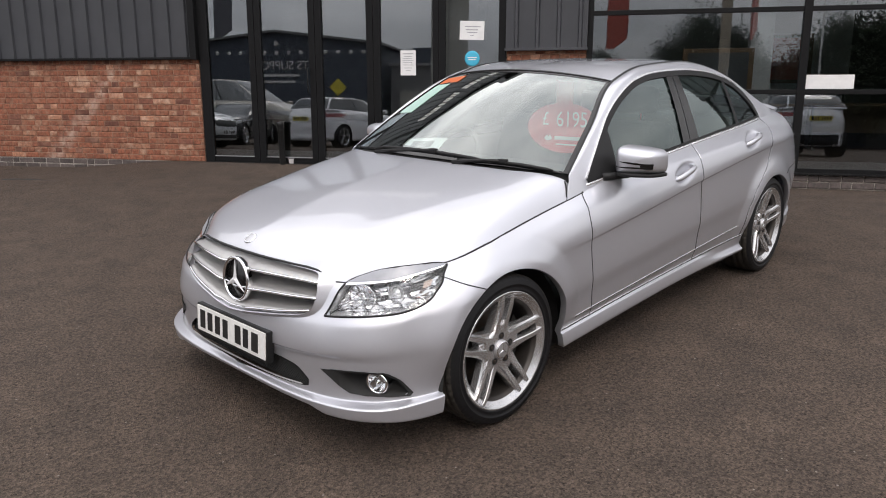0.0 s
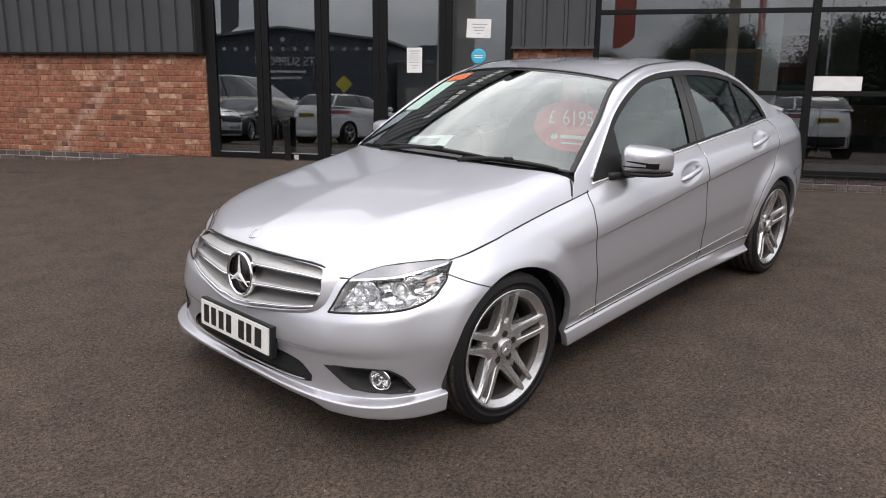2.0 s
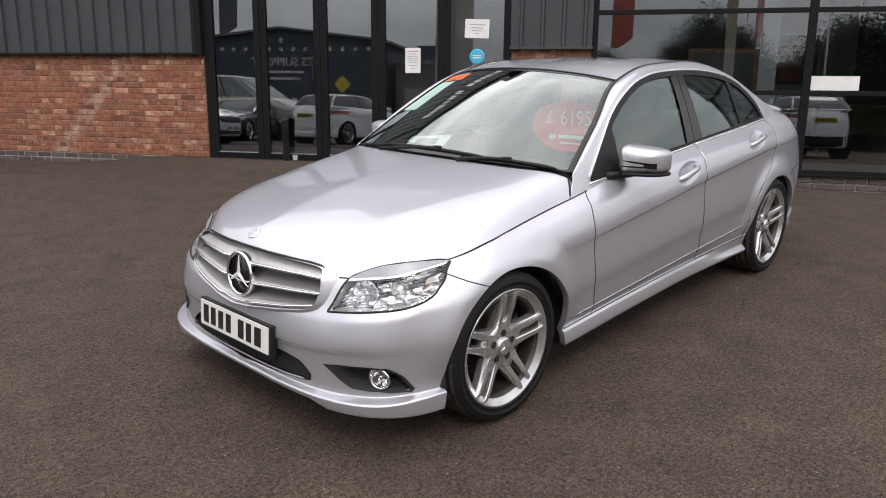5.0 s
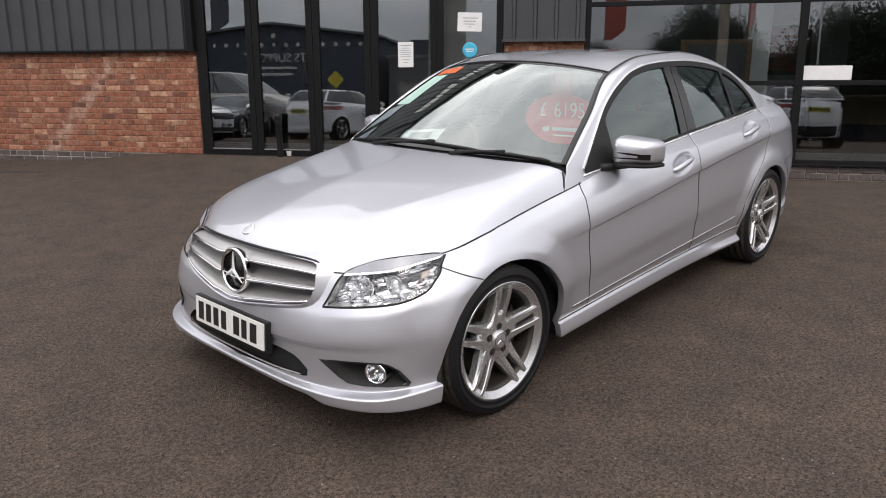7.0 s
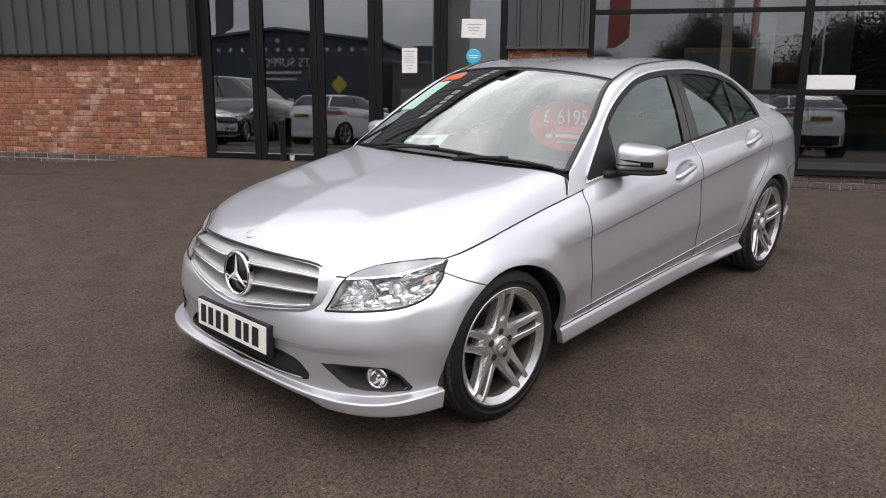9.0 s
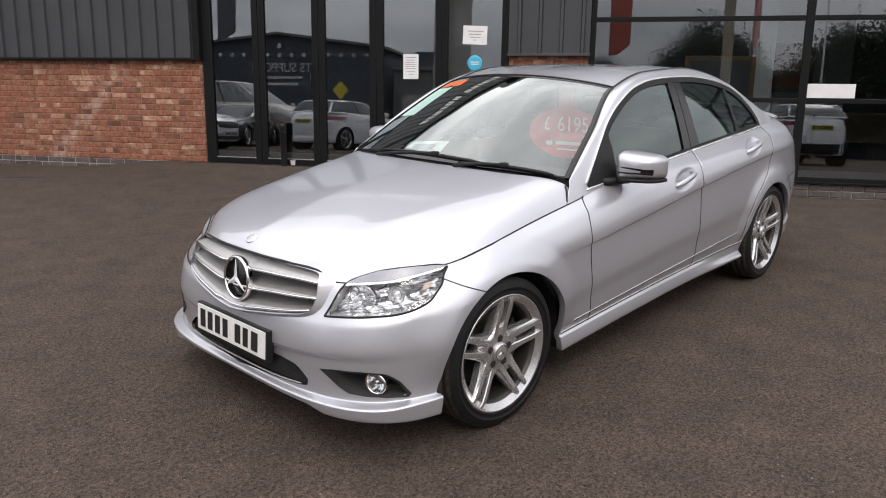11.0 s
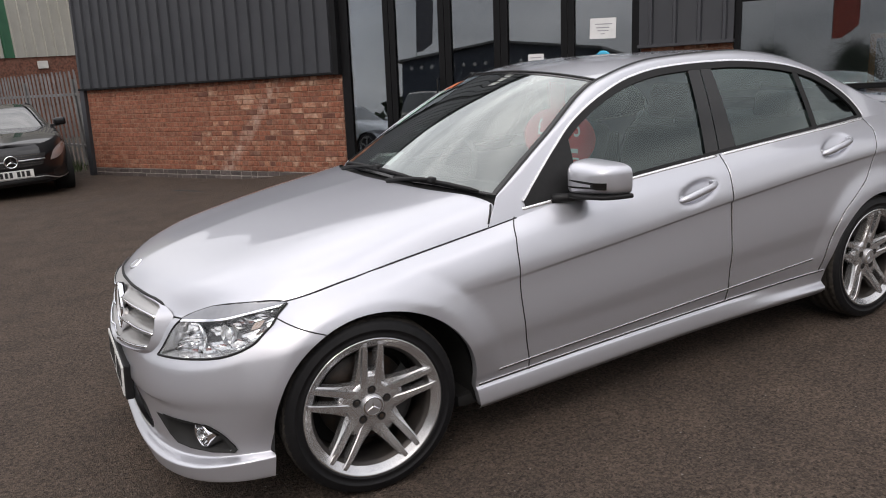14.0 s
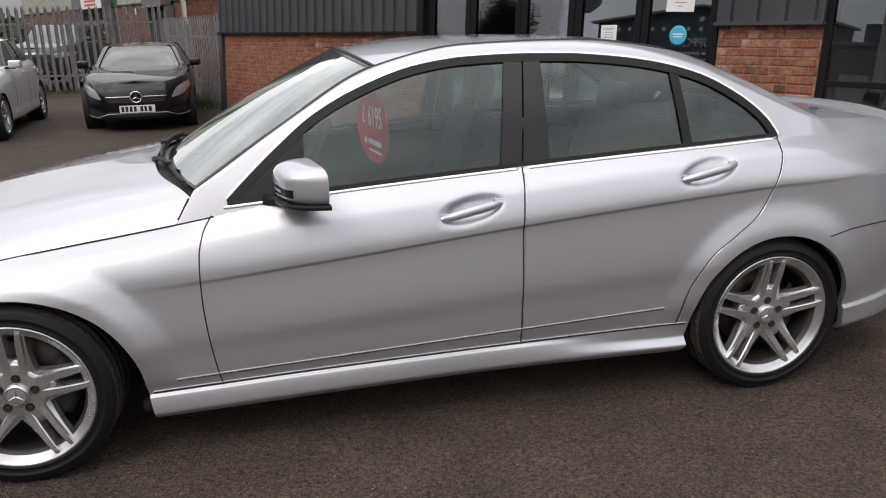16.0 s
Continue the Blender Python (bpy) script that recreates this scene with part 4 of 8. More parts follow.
HOOD_PLAIN[:, 2] = pchip([0, .35, .70, 1.0], [.722, .722, .722, HOOD_FRONT[-1, 2]], np.abs(HOOD_FRONT[:, 1]) / abs(HOOD_FRONT[-1, 1]))
HOOD = coons(HOOD_PLAIN, HOOD_BACK, HOOD_SPINE, HOOD_SIDE)
ff, uu = hood_f[None, :], u_line[:, None]
swell = smooth01(uu / 0.22)
shoulder = 0.019 * np.sin(math.pi * np.clip((ff - 0.35) / 0.65, 0, 1)) * swell * (1 - 0.6 * uu) * (1 - smooth01((uu - 0.7) / 0.3))
ridge = 0.0045 * np.exp(-((ff - (0.50 + 0.26 * uu)) / 0.08) ** 2) * smooth01(uu / 0.5)
HOOD[..., 2] += shoulder + ridge
for _ in range(60):
    HOOD[1:-1, 1:-1, 2] = 0.5 * HOOD[1:-1, 1:-1, 2] + 0.125 * (HOOD[:-2, 1:-1, 2] + HOOD[2:, 1:-1, 2] + HOOD[1:-1, :-2, 2] + HOOD[1:-1, 2:, 2])
    HOOD[1:-1, 0, 2] = 0.5 * HOOD[1:-1, 0, 2] + 0.25 * (HOOD[:-2, 0, 2] + HOOD[2:, 0, 2])
HOOD[..., 2] += (HOOD_FRONT - HOOD_PLAIN)[None, :, 2] * np.exp(-(uu / 0.055) ** 2)
# the rear hand's breadth runs on straight
step_z = (HOOD[-9, :, 2] - HOOD[-21, :, 2]) / 12
for k in range(1, 9):
    HOOD[k - 9, :, 2] = HOOD[-9, :, 2] + step_z * k

# roof, windscreen, rear screen, boot lid
roof_f = np.linspace(0, 1, 30)
roof_u = np.linspace(0, 1, 60)
WS_TOP = np.stack([1.165 + .091 * roof_f ** 2.2, -.575 * roof_f + .008 * roof_f ** 2, 1.368 - .052 * roof_f ** 2.2], -1)
RS_TOP = line3(roof_f, [0, .5, 1.0], [2.50, 2.475, 2.40], [0, -.27, -.538], [1.360, 1.358, 1.352])
roof_x = 1.256 + (2.40 - 1.256) * roof_u
roof_cx = 1.165 + (2.50 - 1.165) * roof_u
ROOF = coons(WS_TOP, RS_TOP, np.stack([roof_cx, 0 * roof_u, pchip([1.165, 1.4, 1.7, 2.0, 2.25, 2.5], [1.368, 1.395, 1.409, 1.408, 1.394, 1.360], roof_cx)], -1), inner_edge(roof_x))
WS_BASE = np.stack([.445 + .171 * roof_f ** 2, -.775 * roof_f + .030 * roof_f ** 2, .972 - .029 * roof_f ** 2], -1)
ws_side = inner_edge(0.616 + (1.256 - 0.616) * roof_u)
ws_spine = np.stack([0.445 + (1.165 - 0.445) * roof_u, 0 * roof_u, 0.972 + (1.368 - 0.972) * roof_u + 0.022 * np.sin(math.pi * roof_u)], -1)
WINDSCREEN_GRID = coons(WS_BASE, WS_TOP, ws_spine, ws_side)
RS_BASE = line3(roof_f, [0, .5, 1.0], [3.12, 3.10, 3.06], [0, -.35, -.650], [1.078, 1.074, 1.062])
rs_spine = np.stack([2.50 + 0.62 * roof_u, 0 * roof_u, 1.360 + (1.078 - 1.360) * roof_u + 0.022 * np.sin(math.pi * roof_u)], -1)
REAR_SCREEN_GRID = coons(RS_TOP, RS_BASE, rs_spine, inner_edge(2.40 + (3.06 - 2.40) * roof_u))
deck_front = np.concatenate([line3(np.linspace(0, 1, 22), [0, .5, 1.0], [3.12, 3.10, 3.06], [0, -.35, -.650], [1.078, 1.074, 1.062]),
                             np.linspace([3.06, -.650, 1.062], [3.06, -belt(3.06)[0], belt(3.06)[1]], 9)[1:]])
tail_s = np.linspace(3.44, 3.76, len(deck_front))[::-1]
deck_back = ring_top.at(tail_s)
tail_side = ring_top.at(np.linspace(2.76, 3.44, 300))
deck_u = np.linspace(0, 1, 30)
deck_x = 3.06 + (deck_back[-1, 0] - 3.06) * deck_u
deck_side = np.stack([deck_x, np.interp(deck_x, tail_side[:, 0], tail_side[:, 1]), np.interp(deck_x, tail_side[:, 0], tail_side[:, 2])], -1)
deck_cx = 3.12 + (deck_back[0, 0] - 3.12) * deck_u
DECK = coons(deck_front, deck_back, np.stack([deck_cx, 0 * deck_u, pchip([3.12, 3.4, 3.6, deck_back[0, 0]], [1.078, 1.055, 1.035, 1.0], deck_cx)], -1), deck_side)

# lookup of the painted surface, for what is laid on it
body_tris, body_pts = [], []
for g in (LOWER, SAIL, HOOD, ROOF, DECK, WINDSCREEN_GRID, WINDSCREEN_GRID * np.array([1, -1, 1])):
    base = len(body_pts)
    body_pts += [Vector(map(float, p)) for p in g.reshape(-1, 3)]
    body_tris += [tuple(int(i) + base for i in f) for f in grid_faces(g.shape[0], g.shape[1])]
BODY_BVH = BVHTree.FromPolygons(body_pts, body_tris)


def on_side(x, z, lift=0.0):
    """The point of the car's left flank at x, z."""
    hit, nrm, _, _ = BODY_BVH.ray_cast(Vector((x, -2.0, z)), Vector((0, 1, 0)))
    if hit is None:
        return Vector((x, -0.8, z)), Vector((0, -1, 0))
    if nrm.y > 0:
        nrm = -nrm
    return hit + nrm * lift, nrm


def on_front(y, z, lift=0.0):
    hit, nrm, _, _ = BODY_BVH.ray_cast(Vector((-2.0, y, z)), Vector((1, 0, 0)))
    if hit is None:
        return Vector((-0.7, y, z)), Vector((-1, 0, 0))
    if nrm.x > 0:
        nrm = -nrm
    return hit + nrm * lift, nrm


def on_top(x, y, lift=0.0):
    hit, nrm, _, _ = BODY_BVH.ray_cast(Vector((x, y, 3.0)), Vector((0, 0, -1)))
    if hit is None:
        return Vector((x, y, 1.0)), Vector((0, 0, 1))
    if nrm.z < 0:
        nrm = -nrm
    return hit + nrm * lift, nrm


def in_poly(px, py, poly):
    inside = np.zeros(px.shape, bool)
    n = len(poly)
    for i in range(n):
        (x0, y0), (x1, y1) = poly[i], poly[(i + 1) % n]
        cond = ((y0 > py) != (y1 > py))
        xi = (x1 - x0) * (py - y0) / ((y1 - y0) if y1 != y0 else 1e-9) + x0
        inside ^= cond & (px < xi)
    return inside


def curve2(points, n):
    """A smooth open line through 2D points."""
    p = np.array(points, float)
    d = np.concatenate([[0], np.cumsum(np.linalg.norm(np.diff(p, axis=0), axis=1))])
    t = np.linspace(0, d[-1], n)
    return np.stack([pchip(d, p[:, 0], t), pchip(d, p[:, 1], t)], -1)


# outlines in side view (x, z)
DLO_TOP = curve2([(.715, .905), (.80, .985), (.91, 1.08), (1.02, 1.163), (1.21, 1.256), (1.40, 1.315), (1.58, 1.339), (1.78, 1.345), (1.96, 1.342), (2.18, 1.324), (2.33, 1.300), (2.50, 1.252), (2.62, 1.192), (2.70, 1.138), (2.755, 1.088), (2.785, 1.046), (2.798, 1.022)], 140)
DLO_LOW = np.stack([np.linspace(.715, 2.798, 120), pchip([.715, 1.2, 1.753, 2.3, 2.815], [.893, .933, .968, .998, 1.020], np.linspace(.715, 2.798, 120))], -1)
SEAM_F = curve2([(.660, .861), (.632, .815), (.615, .74), (.611, .615), (.622, .45), (.646, .278)], 60)
SEAM_M = curve2([(1.745, .962), (1.728, .85), (1.722, .76), (1.722, .50), (1.727, .303)], 60)
SEAM_R = curve2([(2.802, 1.020), (2.770, .955), (2.735, .889), (2.668, .761), (2.560, .672), (2.467, .600), (2.405, .510), (2.373, .430), (2.357, .315)], 70)
SEAM_BF = curve2([(-.298, .697), (-.235, .660), (-.150, .625)], 20)
SEAM_BR = curve2([(2.968, .640), (3.08, .655), (3.25, .668), (3.45, .672)], 30)

silver_car = thing("saloon_car", "silver four-door saloon with twin-spoke alloy wheels, parked on asphalt", "car")


def weld_normals(panels):
    """Shared smooth normals over panels that touch, so that their joins do not show in the gloss."""
    acc = {}
    keyed = []
    for verts, faces, _ in panels:
        keys = [tuple(k) for k in np.round(verts * 2000).astype(int)]
        keyed.append(keys)
        fa = np.asarray(faces)
        p0, p1, p2, p3 = (verts[fa[:, i]] for i in range(4))
        fn = np.cross(p2 - p0, p3 - p1)
        for f, nv in zip(fa, fn):
            for i in f:
                k = keys[i]
                acc[k] = acc[k] + nv if k in acc else nv
    outs = []
    for keys in keyed:
        n = np.array([acc.get(k, (0, 0, 1)) for k in keys], float)
        outs.append(n / np.maximum(np.linalg.norm(n, axis=1, keepdims=True), 1e-9))
    return outs


def arch_r(cx, dx, r):
    """Radius of the arch's edge: the front arch opens wider behind its wheel."""
    return ARCH_R + (0.052 if cx == 0.0 else 0.0) * np.clip(dx / np.maximum(r, 1e-6), 0, 1) ** 2


def cut_arches(v):
    """Marks vertices inside the wheel arches and draws the border ones onto the arch's edge."""
    inside = np.zeros(len(v), bool)
    target = v.copy()
    for cx in (0.0, WHEELBASE):
        dx, dz = v[:, 0] - cx, v[:, 2] - 0.312
        r = np.hypot(dx, dz)
        rim_r = arch_r(cx, dx, r)
        low_r = arch_r(cx, dx, np.abs(dx)) + 0.02 * np.clip(-dz / 0.15, 0, 1)
        ins = np.where(dz > 0, r < rim_r, np.abs(dx) < low_r) & (v[:, 1] < -0.5)
        up = ins & (dz > 0)
        k = rim_r / np.maximum(r, 1e-6)
        target[up, 0] = cx + dx[up] * k[up]
        target[up, 2] = 0.312 + dz[up] * k[up]
        low = ins & (dz <= 0)
        target[low, 0] = cx + np.sign(dx[low]) * low_r[low]
        inside |= ins
    return inside, target


# cut-outs in the nose, in front view (|y|, z)
GRILLE_TOP = [(0, .720), (.078, .719), (.244, .714), (.367, .706), (.410, .699), (.438, .687), (.450, .670)]
GRILLE_LOW = [(.450, .670), (.457, .640), (.458, .612), (.453, .579), (.432, .556), (.335, .536), (.214, .519), (.05, .496), (0, .492)]
GRILLE_POLY = [(-y, z) for y, z in GRILLE_TOP + GRILLE_LOW[1:]] + [(y, z) for y, z in (GRILLE_TOP + GRILLE_LOW[1:])[::-1]]
LAMP_UP = curve2([(.504, .552), (.512, .588), (.520, .632), (.529, .666), (.567, .690), (.630, .714), (.696, .725), (.735, .726), (.772, .716)], 44)
LAMP_DOWN = curve2([(.504, .552), (.581, .558), (.676, .568), (.754, .581), (.796, .602), (.812, .628), (.809, .660), (.786, .696), (.772, .716)], 44)
LAMP_POLY = [tuple(p) for p in np.concatenate([LAMP_UP, LAMP_DOWN[::-1][1:-1]])]
BROW_UP = curve2([(.529, .666), (.567, .690), (.630, .714), (.696, .725), (.735, .726), (.772, .716)], 30)
BROW_LOW = curve2([(.531, .663), (.603, .672), (.679, .683), (.729, .700), (.768, .715)], 30)
FOG_POLY = [(.506, .353), (.583, .360), (.666, .364), (.740, .362), (.775, .335), (.801, .280), (.796, .267), (.748, .268), (.683, .271), (.624, .276), (.585, .298)]
INTAKE_HALF = [(0, .354), (.300, .350), (.385, .338), (.434, .303), (.466, .274), (.420, .262), (.290, .252), (.110, .243), (0, .241)]
INTAKE_POLY = [(-y, z) for y, z in INTAKE_HALF] + [(y, z) for y, z in INTAKE_HALF[::-1]]


def near_poly(p, poly):
    best, where = 1e9, p
    for i in range(len(poly)):
        a, b = np.array(poly[i]), np.array(poly[(i + 1) % len(poly)])
        t = np.clip(np.dot(p - a, b - a) / max(np.dot(b - a, b - a), 1e-12), 0, 1)
        q = a + t * (b - a)
        d = np.linalg.norm(p - q)
        if d < best:
            best, where = d, q
    return where


def cut_poly(v, inside, target, poly, cols, mask):
    """Adds the vertices inside a polygon (in two of the axes) to the cut, drawing border ones onto its edge."""
    ins = in_poly(np.abs(v[:, cols[0]]) if cols[0] == 1 else v[:, cols[0]], v[:, cols[1]], poly) & mask
    for i in np.where(ins & ~inside)[0]:
        p = np.array([abs(v[i, cols[0]]) if cols[0] == 1 else v[i, cols[0]], v[i, cols[1]]])
        q = near_poly(p, poly)
        if np.linalg.norm(p - q) < 0.09:
            target[i, cols[0]] = -q[0] if cols[0] == 1 else q[0]
            target[i, cols[1]] = q[1]
    inside |= ins


lower_v = LOWER.reshape(-1, 3)
lower_f = grid_faces(LOWER.shape[0], LOWER.shape[1])
cut, moved = cut_arches(lower_v)
nose = lower_v[:, 0] < -0.2
for poly in (GRILLE_POLY, LAMP_POLY, FOG_POLY, INTAKE_POLY):
    cut_poly(lower_v, cut, moved, poly, (1, 2), nose)
lower_f = lower_f[~cut[lower_f].all(1)]
lower_v = np.where(cut[:, None], moved, lower_v)
fix = cut & (moved[:, 1] < -0.5) & (moved[:, 0] > -0.42) & (np.abs(moved - LOWER.reshape(-1, 3)).sum(1) > 1e-6)
for i in np.where(cut & nose & (np.abs(lower_v[:, 1]) < 0.84) & (np.abs(moved - LOWER.reshape(-1, 3)).sum(1) > 1e-6))[0]:
    hit, _ = on_front(float(lower_v[i, 1]), float(lower_v[i, 2]))
    lower_v[i, 0] = hit.x
for i in np.where(fix & (LOWER.reshape(-1, 3)[:, 2] > 0.19))[0]:
    hit, _ = on_side(*lower_v[i, [0, 2]])
    lower_v[i, 1] = hit.y

sail_v = SAIL.reshape(-1, 3)
sail_f = grid_faces(SAIL.shape[0], SAIL.shape[1])
DLO_POLY = [tuple(p) for p in np.concatenate([DLO_TOP, DLO_LOW[::-1][1:-1]])]
scut = np.zeros(len(sail_v), bool)
smoved = sail_v.copy()
cut_poly(sail_v, scut, smoved, DLO_POLY, (0, 2), np.repeat(np.arange(SAIL.shape[0]) < 29, SAIL.shape[1]))
sail_f = sail_f[~scut[sail_f].all(1)]
sail_v = np.where(scut[:, None], smoved, sail_v)
keep_y = scut & (np.abs(smoved - SAIL.reshape(-1, 3)).sum(1) > 1e-6)
sail_v[keep_y, 1] = sail_y(sail_v[keep_y, 0], sail_v[keep_y, 2])

cx, cz = lower_v[lower_f].mean(1)[:, 0], lower_v[lower_f].mean(1)[:, 2]
row = lower_f[:, 0] // LOWER.shape[1]
skirt = (row < 3 * PER) & (cx > 0.30) & (cx < 2.46)
seam_f = np.interp(cz, SEAM_F[::-1, 1], SEAM_F[::-1, 0])
seam_m = np.interp(cz, SEAM_M[::-1, 1], SEAM_M[::-1, 0])
seam_r = np.interp(cz, SEAM_R[::-1, 1], SEAM_R[::-1, 0])
is_front = (cx < -.30) | ((cx < -.14) & (cz < np.interp(cx, SEAM_BF[:, 0], SEAM_BF[:, 1])))
is_rear = (cx > 2.95) & (cz < np.interp(cx, SEAM_BR[:, 0], SEAM_BR[:, 1]))
zone = np.full(len(lower_f), 4)
zone[cx < seam_r] = 3
zone[cx < seam_m] = 2
zone[cx < seam_f] = 1
zone[skirt] = 5
zone[is_front] = 0
zone[is_rear] = 6


def mirrored(v, f, left_only=False):
    if left_only:
        return v, f
    m = v * np.array([1, -1, 1])
    # the two halves share the points of the middle line
    middle = np.abs(v[:, 1]) < 1e-5
    keep = np.where(~middle)[0]
    remap = np.arange(len(v))
    remap[keep] = len(v) + np.arange(len(keep))
    return np.concatenate([v, m[keep]]), np.concatenate([f, remap[np.asarray(f)[:, ::-1]]])


def compact(v, f):
    f = np.asarray(f)
    used = np.unique(f)
    remap = np.zeros(len(v), int)
    remap[used] = np.arange(len(used))
    return v[used], remap[f]


def mirror_y(v, f):
    return v * np.array([1, -1, 1]), np.asarray(f)[:, ::-1]


def flat_grid(g):
    return g.reshape(-1, 3), grid_faces(g.shape[0], g.shape[1])


panels = []
names = {0: "front_bumper", 1: "front_wing", 2: "front_door", 3: "rear_door", 4: "rear_wing", 5: "side_skirt", 6: "rear_bumper"}
def main_piece(f):
    """The largest connected patch of a panel; slivers left by the cut-outs are dropped."""
    own = np.arange(f.max() + 1)
    while True:
        low_ = own[f].min(1)
        nxt_ = own.copy()
        for k in range(4):
            np.minimum.at(nxt_, f[:, k], low_)
        if (nxt_ == own).all():
            break
        own = nxt_
    lab = own[f[:, 0]]
    ids, cnt = np.unique(lab, return_counts=True)
    return f[np.isin(lab, ids[cnt > 40])]


for z_id, nm in names.items():
    v, f = compact(lower_v, main_piece(lower_f[zone == z_id]))
    if nm in ("front_bumper", "rear_bumper"):
        v, f = mirrored(v, f)
        panels.append((v, f, nm))
    else:
        panels.append((v, f, nm))
        panels.append((*mirror_y(v, f), nm))
v, f = compact(sail_v, sail_f)
panels.append((v, f, "body_side_frame"))
panels.append((*mirror_y(v, f), "body_side_frame"))
for g, nm, flip in ((HOOD, "bonnet", False), (ROOF, "roof_panel", False), (DECK, "boot_lid", False)):
    v, f = flat_grid(g)
    if nm == "bonnet":
        f = f[:, ::-1]
    if nm == "roof_panel":
        f = f[:, ::-1]
    if nm == "boot_lid":
        f = f[:, ::-1]
    panels.append((*mirrored(v, f), nm))


def outward(v, f, centre=(1.4, 0.0, 0.62)):
    """Faces wound so that most look away from the car's middle."""
    f = np.asarray(f)
    p0, p1, p2 = v[f[:, 0]], v[f[:, 1]], v[f[:, 2]]
    nn = np.cross(p1 - p0, p2 - p0)
    away = ((p0 - np.array(centre)) * np.array([0.35, 1, 1]) * nn).sum()
    return f if away > 0 else f[:, ::-1]


panels = [(v, np.concatenate([outward(v, f[:len(f) // 2]), outward(v, f[len(f) // 2:])]) if nm in ("front_bumper", "rear_bumper", "bonnet", "roof_panel", "boot_lid") else outward(v, f), nm) for v, f, nm in panels]
CAR_PARTS = {}
welded = weld_normals(panels)
# the rear quarter runs on into the boot without a break: carry the boot's and the wing's slope into its last hand's breadth
from mathutils.kdtree import KDTree
near = [(p, nn) for (v, f, nm), ns in zip(panels, welded) if nm in ("rear_wing", "boot_lid") for p, nn in zip(v, ns) if 2.98 < p[0] < 3.25]
tree_ = KDTree(len(near))
for i, (p, nn) in enumerate(near):
    tree_.insert(Vector(map(float, p)), i)
tree_.balance()
for (v, f, nm), ns in zip(panels, welded):
    if nm == "body_side_frame":
        for i in np.where(v[:, 0] > 2.82)[0]:
            hits_ = tree_.find_n(Vector(map(float, v[i])), 4)
            avg = sum((near[h[1]][1] for h in hits_), np.zeros(3))
            k = float(smooth01((v[i, 0] - 2.82) / 0.24))
            mix_n = ns[i] * (1 - k) + k * avg / max(np.linalg.norm(avg), 1e-9)
            ns[i] = mix_n / max(np.linalg.norm(mix_n), 1e-9)
for (v, f, nm), n in zip(panels, welded):
    ob = mesh_obj(nm, v, f, SILVER, silver_car, normals=n)
    CAR_PARTS.setdefault(nm, []).append(ob)


def ribbon(points, normals, width, lift=0.0012, drop=0.0):
    """A flat strip along a line on a surface. Returns verts, faces."""
    pts = [Vector(p) for p in points]
    verts, faces = [], []
    for i, (p, n) in enumerate(zip(pts, normals)):
        d = (pts[min(i + 1, len(pts) - 1)] - pts[max(i - 1, 0)]).normalized()
        a = d.cross(Vector(n)).normalized()
        wd = width[i] if isinstance(width, (list, tuple, np.ndarray)) else width
        verts += [p + a * wd / 2 - n * drop, p + a * wd / 2 + n * lift, p - a * wd / 2 + n * lift, p - a * wd / 2 - n * drop]
    for i in range(len(pts) - 1):
        for k in range(3):
            faces.append((i * 4 + k, i * 4 + k + 1, i * 4 + 5 + k, i * 4 + 4 + k))
    return [tuple(v) for v in verts], faces


def laid(name, points, normals, width, material, parent, label="", lift=0.0012, drop=0.002, both=True, smooth=False):
    v, f = ribbon(points, normals, width, lift, drop)
    ob = mesh_obj(name, v, f, material, parent, label, smooth=smooth)
    if both:
        v2, f2 = mirror_y(np.array(v), np.array(f))
        mesh_obj(name, v2, f2, material, parent, label, smooth=smooth)
    return ob


def side_line(line, lift=0.0):
    res = [on_side(x, z, lift) for x, z in line]
    return [r[0] for r in res], [r[1] for r in res]


def smooth_normals(ns, k=3):
    out = []
    for i in range(len(ns)):
        s = Vector((0, 0, 0))
        for j in range(max(0, i - k), min(len(ns), i + k + 1)):
            s += ns[j]
        out.append(s.normalized())
    return out


for line in (SEAM_F, SEAM_M, SEAM_R, SEAM_BF, SEAM_BR):
    p, n = side_line(line)
    laid("shut_line", p, smooth_normals(n), 0.0045, GAP, silver_car)
for line in (SEAM_M, SEAM_R):
    # the rolled edge of the panel behind each gap, its highlight painted as lighter silver
    p, n = side_line(line[2:] + np.array([0.0052, 0.0]), -0.0012)
    v, f = tube(p, 0.0030, 8)
    v = np.array([tuple(q) for q in v])
    mesh_obj("door_edge", v, f, EDGE_HIGHLIGHT, silver_car)
    mesh_obj("door_edge", v * np.array([1, -1, 1]), [q[::-1] for q in f], EDGE_HIGHLIGHT, silver_car)
sill_x = np.linspace(0.418, 2.40, 120)
sill_line = np.stack([sill_x, pchip([.4, 1.0, 1.7, 2.4], [.2755, .293, .3055, .3175], sill_x)], -1)
p, n = side_line(sill_line + np.array([0.0, 0.0055]))
laid("sill_trim", p, smooth_normals(n), 0.0032, BRIGHT_TRIM, silver_car, lift=0.002, label="thin bright sill line")
p, n = side_line(sill_line)
laid("shut_line", p, smooth_normals(n), 0.005, GAP, silver_car)
def dark_line(pts, r=0.0032):
    v_, f_ = tube(pts, r, 6)
    v_ = np.array([tuple(q) for q in v_])
    mesh_obj("shut_line", v_, f_, GAP, silver_car)
    mesh_obj("shut_line", v_ * np.array([1, -1, 1]), [q[::-1] for q in f_], GAP, silver_car)


dark_line([Vector(map(float, q)) for q in HOOD_SIDE], 0.0036)
foot_z = np.linspace(0.850, 0.912, 12)
dark_line([on_side(0.545 + 0.60 * (z - 0.838), float(z), 0.0012)[0] for z in foot_z], 0.0040)
